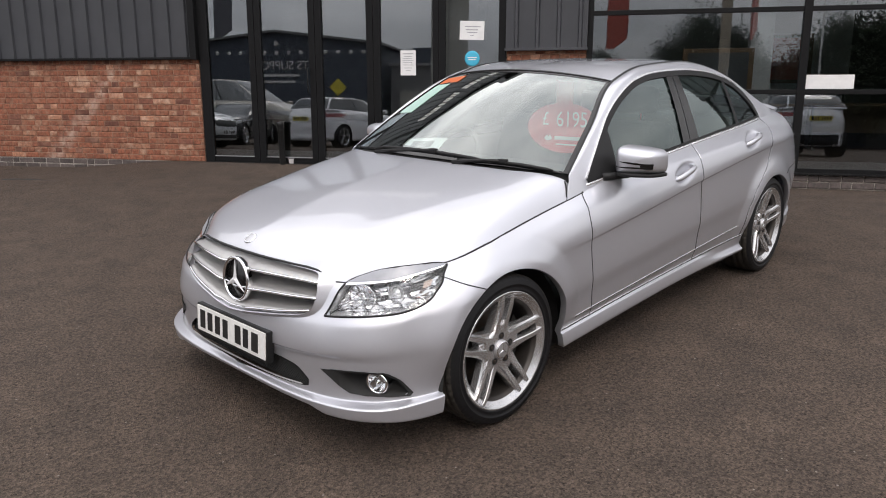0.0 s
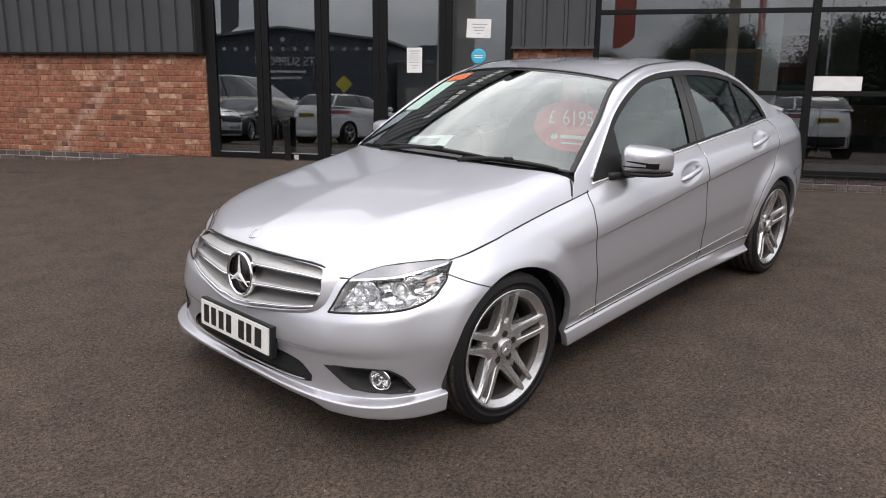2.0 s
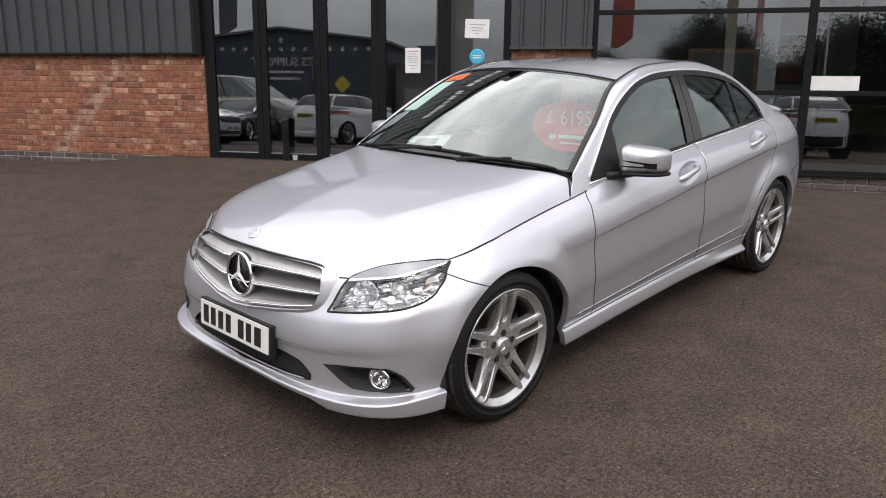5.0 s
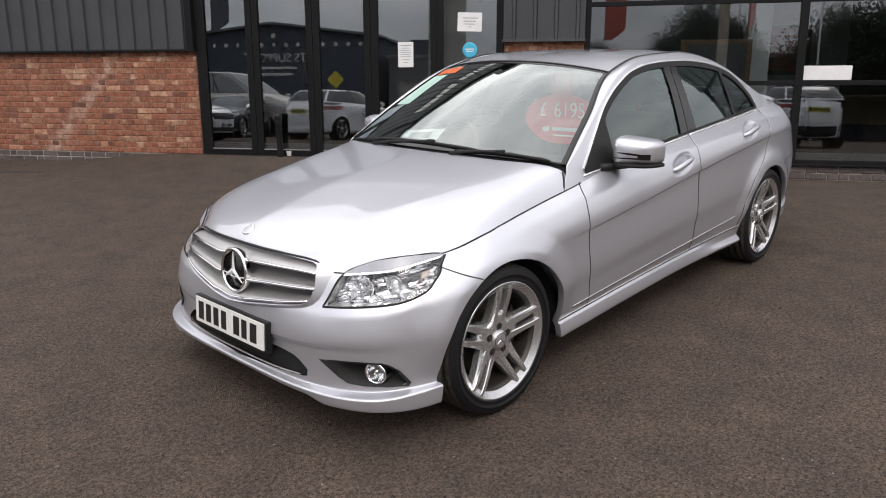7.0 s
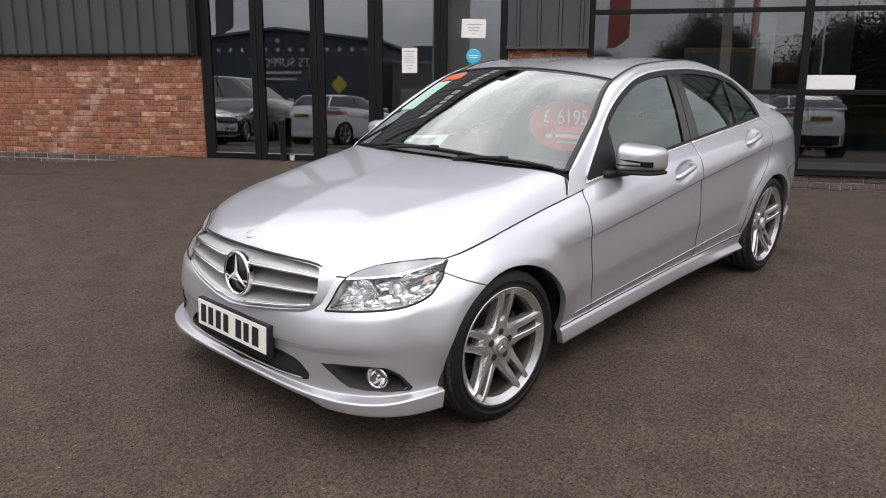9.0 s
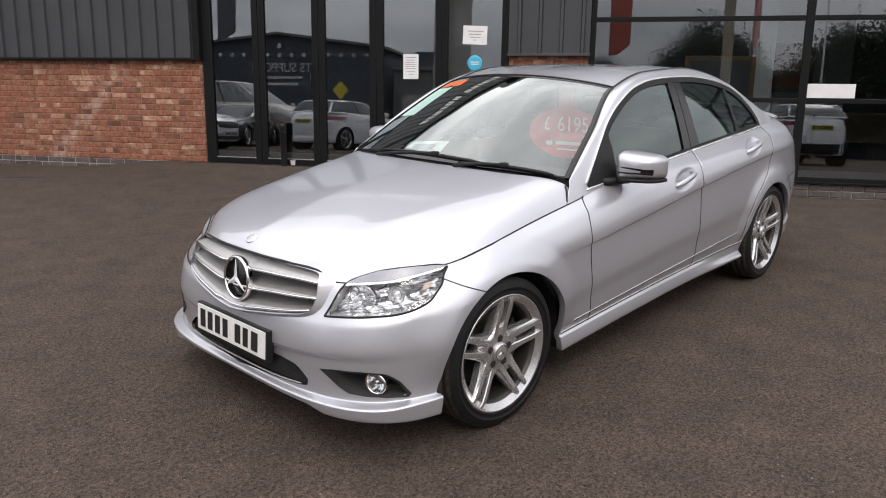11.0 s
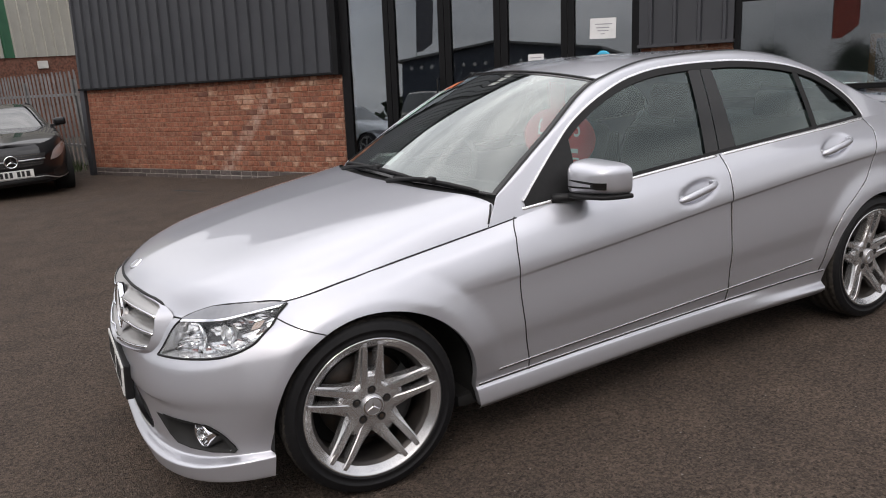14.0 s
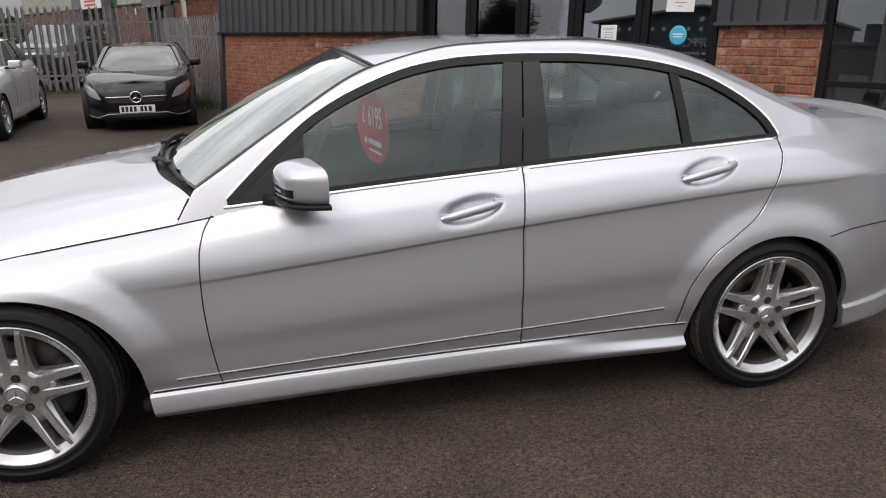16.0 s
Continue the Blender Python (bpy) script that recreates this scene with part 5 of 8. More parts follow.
# the wing panel between bonnet corner and door
wp = [Vector(map(float, q)) for q in ring_top.at(np.linspace(0.54, 0.668, 12))]
dark_line(wp, 0.003)
# lower door crease: its highlight and the shade below laid on as strips
cr_x = np.linspace(0.50, 2.30, 100)
p, n = side_line(np.stack([cr_x, pchip([.498, 1.717, 2.295], [.323, .371, .397], cr_x)], -1))
laid("door_crease", p, smooth_normals(n), 0.0042, BRIGHT_TRIM, silver_car, lift=0.002, label="thin pale strip for the highlight on the door crease")
p, n = side_line(np.stack([cr_x, pchip([.498, 1.717, 2.295], [.323, .371, .397], cr_x) - 0.0042], -1))
laid("door_crease", p, smooth_normals(n), 0.0034, GAP, silver_car, lift=0.0015)

# wheel arch returns and liners
for cx0 in (0.0, WHEELBASE):
    outer, inner = [], []
    for a in np.linspace(-25, 205, 60):
        ca, sa = math.cos(radians(a)), math.sin(radians(a))
        ar = float(arch_r(cx0, ca, 1.0))
        x, z = cx0 + ar * ca, 0.312 + ar * sa
        if sa < 0:
            x = cx0 + math.copysign((ARCH_R + (0.052 if cx0 == 0.0 and ca > 0 else 0.0)) + 0.02 * min(1, -(z - 0.312) / 0.15), ca)
        q, _ = on_side(x, max(z, 0.20), 0.0)
        outer.append((x, q.y - 0.0005, max(z, 0.20)))
    for sgn in (1, -1):
        v = [(cx0 + (x - cx0) * k, sgn * (y + d), 0.312 + (zz - 0.312) * k) for (d, k) in ((0, 1), (0.012, 0.992), (0.03, 1.0)) for x, y, zz in outer]
        mesh_obj("arch_lip", v, grid_faces(3, 60, flip=sgn < 0), SILVER, silver_car)
        v = [(cx0 + (x - cx0) * k, sgn * yy, 0.312 + (zz - 0.312) * k) for (yy, k) in ((-0.855, 1.0), (-0.84, 1.03), (-0.60, 1.03), (-0.55, 0.7), (-0.55, 0.1)) for x, y, zz in outer]
        mesh_obj("arch_liner", v, grid_faces(5, 60, flip=sgn < 0), UNDER, silver_car)
# floor pan
part("floor_pan", box_bm(0.36, -0.80, 0.17, 2.40, 0.80, 0.22, 0.02), UNDER, silver_car)
part("floor_pan", box_bm(-0.60, -0.52, 0.19, 0.36, 0.52, 0.24, 0.02), UNDER, silver_car)
part("floor_pan", box_bm(2.40, -0.52, 0.22, 3.60, 0.52, 0.30, 0.02), UNDER, silver_car)

# ---- wheels ----
def build_wheel(name, m, parent):
    """A twin-spoke alloy wheel; local -y faces out. Parts sit under a wheel empty's rim."""
    def put(nm, v, f, material, par, label="", smooth=True):
        return mesh_obj(nm, [m @ Vector(map(float, p)) for p in v], f, material, par, label, smooth)

    prof = [(.246, -.095), (.250, -.1035), (.255, -.1085), (.259, -.1080), (.262, -.1055), (.276, -.1105), (.278, -.1125), (.281, -.1125), (.283, -.1110), (.297, -.109), (.305, -.104), (.311, -.097), (.3155, -.086), (.3165, -.072), (.3105, -.068), (.3105, -.062), (.317, -.058),
            (.318, -.030), (.311, -.026), (.311, -.018), (.318, -.014), (.318, .014), (.311, .018), (.311, .026), (.318, .03), (.317, .06), (.315, .085), (.305, .104), (.284, .112), (.246, .095)]
    steps = 290
    v, f = lathe(prof, steps)
    k = len(prof)
    v = np.array(v)
    for i in range(steps):
        cut_here = i % 5 == 0
        for j in range(k):
            if cut_here and 10 <= j <= 13:
                sc = 1 - (0.013 if j > 11 else 0.009 if j > 10 else 0.004)
                v[i * k + j, 0] *= sc
                v[i * k + j, 2] *= sc
    on_tread = [all(11 <= i % k <= 26 for i in q) for q in f]
    put("tyre", *compact(v, [q for q, d in zip(f, on_tread) if not d]), RUBBER, parent, "black low-profile rubber tyre wall")
    put("tread", *compact(v, [q for q, d in zip(f, on_tread) if d]), TREAD, parent, "dusty grooved tread")
    rim_prof = [(.248, -.095), (.2515, -.101), (.2505, -.1065), (.2450, -.1075), (.2420, -.1045), (.2340, -.098), (.2180, -.087)]
    v, f = lathe(rim_prof, 96)
    rim = put("rim", v, f, ALLOY, parent, "silver alloy rim with light kerb marks")
    # the barrel's colour holds both dust and the wheel's inner shade
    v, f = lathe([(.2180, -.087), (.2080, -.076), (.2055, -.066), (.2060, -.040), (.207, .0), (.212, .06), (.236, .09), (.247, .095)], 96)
    put("rim_barrel", v, f, BARREL, rim, "dust-stained inner barrel with shade in its colour")

    def y_face(r):
        return -0.073 - 0.030 * smooth01((r - 0.05) / 0.18)

    for p in range(5):
        a = radians(90 + 72 * p)
        ca, sa = math.cos(a), math.sin(a)
        for sgn in (-1, 1):
            vv, ff = [], []
            rs_ = np.concatenate([np.linspace(0.040, 0.225, 12), [0.238, 0.2435]])
            for r in rs_:
                off = sgn * (0.0250 + 0.0035 * smooth01((r - 0.06) / 0.16))
                half = 0.0125 + 0.005 * (1 - smooth01((r - 0.05) / 0.08)) - 0.003 * smooth01((r - .17) / .07)
                yf = float(y_face(r)) + (0.010 if r > 0.24 else (0.003 if r > 0.23 else 0))
                ledge = 0.0050 + 0.012 * (1 - smooth01((r - 0.055) / 0.13))
                ln, rn = (ledge, 0.0) if sgn < 0 else (0.0, ledge)
                for lx, ly in ((-half - ln - .001, yf + .044), (-half - ln, yf + (.013 if ln else .014)), (-half * .98, yf + (.009 if ln else .003)), (-half * .74, yf), (half * .74, yf), (half * .98, yf + (.009 if rn else .003)), (half + rn, yf + (.013 if rn else .014)), (half + rn + .001, yf + .044)):
                    t = off + lx
                    vv.append((r * ca - t * sa, ly, r * sa + t * ca))
            n = len(rs_)
            for i in range(n - 1):
                for q in range(7):
                    ff.append((i * 8 + q, i * 8 + q + 1, i * 8 + 9 + q, i * 8 + 8 + q))
            put("spoke", vv, ff, ALLOY, rim, smooth=False)
        # recessed web between the two bars
        vv = []
        for r, dy in ((0.05, 0.004), (0.104, 0.004), (0.112, 0.010), (0.113, 0.04)):
            for t in (-.022, .022):
                vv.append((r * ca - t * sa, float(y_face(r)) + dy, r * sa + t * ca))
        put("spoke_web", vv, [(0, 1, 3, 2), (2, 3, 5, 4), (4, 5, 7, 6)], ALLOY, rim)
    # hub plate with hollows between the pairs
    vv, ff = [(0, -.076, 0)], []
    n = 100
    for r_k, dy in ((0.45, -.076), (0.8, -.074), (0.93, -.071), (0.99, -.064), (1.02, -.030)):
        for i in range(n):
            a = 2 * math.pi * i / n
            d = abs(((math.degrees(a) - 90) % 72) - 36) / 36
            rr = (0.092 + 0.034 * smooth01(d) ** 2) * r_k
            vv.append((rr * math.cos(a), dy, rr * math.sin(a)))
    for i in range(n):
        ff.append((0, 1 + i, 1 + (i + 1) % n))
        for q in range(4):
            ff.append((1 + q * n + i, 1 + (q + 1) * n + i, 1 + (q + 1) * n + (i + 1) % n, 1 + q * n + (i + 1) % n))
    put("hub", vv, ff, ALLOY, rim)
    v, f = lathe([(0.0, -.0895), (.031, -.0890), (.0385, -.0865), (.0405, -.080), (.0405, -.060)], 40)
    put("centre_cap", v, f, SILVER_TRIM, rim, "silver centre cap with a raised emblem")
    v, f = lathe([(.0300, -.0900), (.0330, -.0912), (.0355, -.0885)], 40)
    put("cap_ring", v, f, CHROME, rim)
    for s_ in range(3):
        a = radians(90 + 120 * s_)
        ca, sa = math.cos(a), math.sin(a)
        pts = [(-.004 * sa, -.0893, .004 * ca), (.0300 * ca, -.0900, .0300 * sa), (.004 * sa, -.0893, -.004 * ca), (0, -.0925, 0)]
        put("cap_star", pts, [(0, 3, 1), (3, 2, 1)], CHROME, rim, smooth=False)
    for p in range(5):
        a = radians(90 + 72 * p)
        bx, bz = 0.0575 * math.cos(a), 0.0575 * math.sin(a)
        v, f = lathe([(.0150, -.0765), (.0142, -.0772), (.0132, -.0755), (.0, -.0750)], 18)
        put("bolt_hole", [(x + bx, y - .001, z + bz) for x, y, z in v], f, GAP, rim)
        v, f = lathe([(0, -.0795), (.0058, -.0795), (.0078, -.0785), (.0082, -.070)], 12)
        put("wheel_bolt", [(x + bx, y, z + bz) for x, y, z in v], f, DISC, rim, smooth=False)
    v, f = lathe([(.06, .012), (.160, .012), (.162, .016), (.160, .038), (.06, .038)], 72)
    put("brake_disc", v, f, DISC, parent)
    v, f = lathe([(.02, -.045), (.070, -.045), (.078, -.03), (.078, .03)], 40)
    put("disc_bell", v, f, CALLIPER, parent)
    v, f = lathe([(.100, -.028), (.150, -.032), (.176, -.02), (.178, .05), (.10, .055)], 10, a0=radians(-35), a1=radians(40))
    put("brake_calliper", v, f, CALLIPER, parent)
    v, f = lathe([(.03, .09), (.215, .09)], 40)
    put("wheel_back", v, f, UNDER, parent)


for wx in (0.0, WHEELBASE):
    for sgn in (-1, 1):
        hub_y = 0.776 if wx == 0.0 else 0.782
        mm = Matrix.Translation((wx, sgn * hub_y, TYRE_R)) @ Matrix.Rotation(0 if sgn < 0 else math.pi, 4, "Z") @ Matrix.Rotation(radians(-2.5 * (1 if sgn < 0 else 1) if wx == 0 else 0), 4, "Z") @ Matrix.Rotation(radians(4 if wx == 0 else 2), 4, "Y")
        wheel = new("wheel")
        wheel.parent = silver_car
        # the rubber flattens a touch on the ground
        build_wheel("wheel", mm, wheel)

# ---- windows ----
def sail_point(x, z, lift=0.0):
    y = float(sail_y(np.array(x), np.array(z)))
    y1 = float(sail_y(np.array(x), np.array(z + 0.01)))
    n = Vector((0.0, -0.01, -(y - y1))).normalized()
    n = Vector((0.0, -1.0, (y1 - y) / 0.01)).normalized()
    return Vector((x, y, z)) + n * lift, n


def dlo_low(x):
    return float(np.interp(x, DLO_LOW[:, 0], DLO_LOW[:, 1]))


def dlo_top(x):
    return float(np.interp(x, DLO_TOP[:, 0], DLO_TOP[:, 1]))


def sail_patch(name, x_low0, x_top0, x_low1, x_top1, lift, material, cols=30, rows=10, grow=0.0, label=""):
    """A patch of the window band between two slanting uprights."""
    vv = []
    for i in range(cols + 1):
        t = i / cols
        for j in range(rows + 1):
            k = j / rows
            x = (x_low0 + (x_low1 - x_low0) * t) * (1 - k) + (x_top0 + (x_top1 - x_top0) * t) * k
            x = min(max(x, DLO_TOP[0, 0] + 1e-4), DLO_TOP[-1, 0] - 1e-4)
            z = (dlo_low(x) - grow) * (1 - k) + (dlo_top(x) + grow) * k
            vv.append(sail_point(x, z, lift)[0])
    vv = np.array([tuple(p) for p in vv])
    ff = grid_faces(cols + 1, rows + 1)
    for sgn in (1, -1):
        ob = mesh_obj(name, vv * np.array([1, sgn, 1]), outward(vv * np.array([1, sgn, 1]), ff), material, silver_car, label)
        if material in (SIDE_GLASS,):
            ob.visible_shadow = False


sail_patch("door_window", 0.80, 0.80, 1.70, 1.76, -0.006, SIDE_GLASS, 40)
sail_patch("door_window", 1.82, 1.83, 2.40, 2.385, -0.006, SIDE_GLASS, 30)
sail_patch("quarter_window", 2.40, 2.385, 2.797, 2.797, -0.006, SIDE_GLASS, 24)
sail_patch("mirror_sail", 0.716, 0.716, 0.965, 0.985, 0.001, BLACK_PLASTIC, 16)
sail_patch("pillar_cover", 1.663, 1.725, 1.742, 1.793, 0.002, GLOSS_BLACK, 6, label="black pillar cover")
sail_patch("pillar_cover", 1.749, 1.799, 1.852, 1.860, 0.002, GLOSS_BLACK, 6, label="black pillar cover")
sail_patch("window_divider", 2.386, 2.366, 2.424, 2.402, 0.002, BLACK_PLASTIC, 4)


def outline(line, shift):
    res = []
    for x, z in line:
        res.append(sail_point(x, z + shift))
    return [r[0] for r in res], [r[1] for r in res]


def inset_line(line, d, centre):
    """The line moved sideways in its own plane towards a side."""
    out = []
    for i in range(len(line)):
        a, b = line[max(i - 1, 0)], line[min(i + 1, len(line) - 1)]
        t = (b - a) / max(np.linalg.norm(b - a), 1e-9)
        n = np.array([-t[1], t[0]])
        if np.dot(centre - line[i], n) < 0:
            n = -n
        out.append(line[i] + n * d)
    return np.array(out)


mid = np.array([1.75, 1.12])
p, n = outline(inset_line(DLO_TOP, 0.010, mid), 0)
laid("window_frame", p, n, 0.030, BLACK_PLASTIC, silver_car, lift=0.003, drop=0.012)
p, n = outline(inset_line(DLO_TOP, -0.008, mid), 0)
laid("chrome_strip", p, n, 0.0085, BRIGHT_TRIM, silver_car, lift=0.0045, drop=0.002, label="thin bright window surround")
p, n = outline(inset_line(DLO_LOW, 0.004, mid), 0)
laid("window_seal", p, n, 0.014, BLACK_PLASTIC, silver_car, lift=0.003, drop=0.012)
low_line = DLO_LOW.copy()
low_line[:, 0] = np.linspace(.690, 2.804, len(low_line))
for a, b in ((0, 60), (60, 120)):
    seg = inset_line(low_line, -0.012, mid)[a:b]
    pts, ns = [], []
    for x, z in seg:
        q, nn = on_side(float(x), float(z))
        pts.append(q)
        ns.append(nn)
    v, f = tube([q + Vector((0, 0.006 + (0.006 if i in (0, len(pts) - 1) else 0), 0)) for i, q in enumerate(pts)], [0.004] + [0.0098] * (len(pts) - 2) + [0.004], 8)
    v = np.array([tuple(q) for q in v])
    mesh_obj("chrome_strip", v, f, BRIGHT_TRIM, silver_car, "bright chrome waistline strip")
    mesh_obj("chrome_strip", v * np.array([1, -1, 1]), [q[::-1] for q in f], BRIGHT_TRIM, silver_car, "bright chrome waistline strip")

ws_v, ws_f = flat_grid(WINDSCREEN_GRID)
v, f = mirrored(ws_v, ws_f[:, ::-1])
f = np.concatenate([outward(v, f[:len(f) // 2]), outward(v, f[len(f) // 2:])])
ws = mesh_obj("windscreen", v, f, WINDSCREEN, silver_car)
ws.visible_shadow = False
rs_v, rs_f = flat_grid(REAR_SCREEN_GRID)
v, f = mirrored(rs_v, rs_f[:, ::-1])
f = np.concatenate([outward(v, f[:len(f) // 2]), outward(v, f[len(f) // 2:])])
rs = mesh_obj("rear_screen", v, f, SIDE_GLASS, silver_car)
rs.visible_shadow = False


def ws_band(name, rows, cols, material, lift):
    """A strip of the windscreen's own surface, raised a little."""
    g = WINDSCREEN_GRID[rows[0]:rows[1], cols[0]:cols[1]].copy()
    g = g + np.array([-0.46, 0, 0.88]) * lift
    if cols[0] == 0:
        g = np.concatenate([g[:, ::-1] * np.array([1, -1, 1]), g[:, 1:]], 1)
        v_, f_ = flat_grid(g)
        return mesh_obj(name, v_, f_, material, silver_car)
    for sgn in (1, -1):
        v_, f_ = flat_grid(g * np.array([1, sgn, 1]))
        mesh_obj(name, v_, f_, material, silver_car)


ws_band("windscreen_border", (0, 60), (28, 30), GLOSS_BLACK, 0.0015)
ws_band("windscreen_border", (57, 60), (0, 30), GLOSS_BLACK, 0.0015)
# its foot is deep in the middle, under the wipers, and thin at the corners
foot_v = []
for j in range(-29, 30):
    deep = 0.8 + 1.2 * (1 - float(smooth01((abs(j) - 10) / 16)))
    for k in range(5):
        i = deep * k / 4
        i0 = min(int(i), 58)
        q = WINDSCREEN_GRID[i0, abs(j)] * (1 - i + i0) + WINDSCREEN_GRID[i0 + 1, abs(j)] * (i - i0)
        foot_v.append(q * np.array([1, 1 if j < 0 else -1, 1]) + np.array([-0.46, 0, 0.88]) * 0.0012)
mesh_obj("windscreen_border", foot_v, grid_faces(59, 5), GLOSS_BLACK, silver_car)
e = [Vector(map(float, q)) for q in inner_edge(np.linspace(0.622, 1.256, 40))]
laid("windscreen_seal", e, [Vector((-0.45, -0.45, 0.75)).normalized()] * len(e), 0.014, BLACK_PLASTIC, silver_car, lift=0.004, drop=0.004)
e = [Vector(map(float, q)) for q in inner_edge(np.linspace(1.256, 2.40, 60))]
laid("roof_moulding", e, [Vector((0, -0.35, 0.94)).normalized()] * len(e), 0.019, BLACK_PLASTIC, silver_car, lift=0.003, drop=0.004)
e = [Vector(map(float, q)) for q in WS_TOP]
laid("windscreen_seal", e, [Vector((-0.25, 0, 0.97)).normalized()] * len(e), 0.012, BLACK_PLASTIC, silver_car, lift=0.004, drop=0.004)
e = [Vector(map(float, q)) for q in RS_TOP]
laid("rear_screen_seal", e, [Vector((0.25, 0, 0.97)).normalized()] * len(e), 0.014, BLACK_PLASTIC, silver_car, lift=0.003, drop=0.004)

# scuttle panel between bonnet and windscreen
sc = []
for k in range(8):
    t = k / 7
    a = HOOD[-1][np.linspace(0, 40, 30).astype(int)] - np.array([0.03, 0, 0.012])
    b = WINDSCREEN_GRID[5] + np.array([0.0, 0, -0.004])
    q = a * (1 - t) + b * t
    q[:, 2] -= 0.018 * math.sin(math.pi * t)
    sc.append(q)
v, f = flat_grid(np.array(sc))
v, f = mirrored(v, f[:, ::-1])
mesh_obj("scuttle_panel", v, f, BLACK_PLASTIC, silver_car)


def ws_at(fr_row, fr_col, lift=0.0):
    """A point of the windscreen: 0 to 1 up it, -1 (the car's left) to 1 across."""
    i, j = fr_row * 59, abs(fr_col) * 29
    i0, j0 = min(int(i), 58), min(int(j), 28)
    di, dj = i - i0, j - j0
    g = WINDSCREEN_GRID
    q = g[i0, j0] * (1 - di) * (1 - dj) + g[i0 + 1, j0] * di * (1 - dj) + g[i0, j0 + 1] * (1 - di) * dj + g[i0 + 1, j0 + 1] * di * dj
    tu = g[i0 + 1, j0] - g[i0, j0]
    tf = g[i0, j0 + 1] - g[i0, j0]
    nn = np.cross(tf, tu)
    nn = nn / np.linalg.norm(nn)
    if nn[2] < 0:
        nn = -nn
    if fr_col > 0:
        q, nn = q * np.array([1, -1, 1]), nn * np.array([1, -1, 1])
    return Vector(map(float, q + nn * lift))


for c0, c1, hub, rise in ((0.55, -0.52, -0.08, 0.006), (-0.24, -0.96, -0.60, -0.006)):
    wiper = new("wiper")
    wiper.parent = silver_car
    pts = [ws_at(0.022 * math.sin(math.pi * t), c0 + (c1 - c0) * t, 0.009) + Vector((-0.012, 0, rise)) for t in np.linspace(0, 1, 18)]
    v, f = tube(pts, [0.003] + [0.0055] * 16 + [0.003], 6)
    mesh_obj("blade", v, f, RUBBER, wiper)
    pts2 = [q + Vector((-0.004, 0, 0.009)) for q in pts[1:17]]
    v, f = tube(pts2, [0.004] + [0.0085] * 14 + [0.004], 6)
    mesh_obj("blade_spine", v, f, BLACK_PLASTIC, wiper)
    midp = ws_at(0.020, hub, 0.014) + Vector((-0.014, 0, rise))
    foot = ws_at(0.0, c0 * 0.9 + hub * 0.1, 0.0) + Vector((-0.045, 0, 0.0))
    arm = [foot, foot * 0.7 + midp * 0.3 + Vector((0, 0, .010)), foot * 0.35 + midp * 0.65 + Vector((0, 0, .014)), midp + Vector((0, 0, .012))]
    v, f = tube(arm, [0.010, 0.009, 0.008, 0.007], 8)
    mesh_obj("arm", v, f, BLACK_PLASTIC, wiper)
    part("hinge", box_bm(midp.x - .012, midp.y - .022, midp.z + .002, midp.x + .012, midp.y + .022, midp.z + .023, 0.006), BLACK_PLASTIC, wiper)

# ---- nose: grille, emblem, plate, lamps ----
grille = new("grille")
grille.parent = silver_car
top_c = curve2(GRILLE_TOP, 30)
low_c = curve2(GRILLE_LOW[::-1], 30)


def front_x(y, z):
    """Depth of the nose as a plain sheet, used behind and between the openings."""
    rz = np.array([r.z[0] for r in RINGS])
    rx = np.array([r.nose for r in RINGS])
    rp = np.array([r.np_ for r in RINGS])
    ry = np.array([r.y[0] for r in RINGS])
    nx, pp, yy = np.interp(z, rz, rx), np.interp(z, rz, rp), np.interp(z, rz, ry)
    return -nx * max(1 - (abs(y) / yy) ** pp, 0) ** (1 / pp)


def grille_half(z):
    """Half width of the grille opening at height z."""
    zz = np.array([q[1] for q in GRILLE_LOW[::-1]])
    yy = np.array([q[0] for q in GRILLE_LOW[::-1]])
    return float(np.interp(z, zz, yy))


PROUD = 0.032
loop = [tuple(q) for q in np.concatenate([top_c, low_c[::-1][1:]])]
full = [(-y, z) for y, z in loop] + [(y, z) for y, z in loop[::-1]][1:]
sv_ = []
# a sloping flange from the bumper up to the opening's crisp edge, then back into the dark
for grow, lift_ in ((1.0, -0.006), (0.10, PROUD - .005), (0.03, PROUD - .001), (-0.05, PROUD - .001), (-0.10, PROUD - .006), (-0.10, -.03)):
    for y, z in full:
        side_k = float(smooth01((abs(y) - .30) / .14)) * float(smooth01((.72 - z) / .05))
        low_k = float(smooth01((.60 - z) / .06))
        yy = y + math.copysign(.042 * grow * side_k, y)
        zz = z - .024 * grow * low_k
        lf_ = lift_ * max(float(smooth01((.700 - z) / .03)), 0.0) if lift_ > 0 else lift_
        sv_.append((front_x(max(min(yy, .50), -.50), min(max(zz, .47), .70)) - lf_, yy, zz))
nL = len(full)
sf_ = [(k * nL + i, k * nL + (i + 1) % nL, (k + 1) * nL + (i + 1) % nL, (k + 1) * nL + i) for k in range(5) for i in range(nL)]
mesh_obj("grille_surround", sv_, sf_, SILVER, grille, "silver painted surround")
bv = []
for k in range(7):
    t = k / 6
    for y in np.linspace(-1, 1, 40):
        z = 0.496 + (0.715 - 0.496) * t
        hw = grille_half(min(z, .67)) if z < .67 else 0.45
        bv.append((front_x(y * hw, z) + 0.050, y * hw, z))
mesh_obj("grille_backing", bv, grid_faces(7, 40), UNDER, grille)
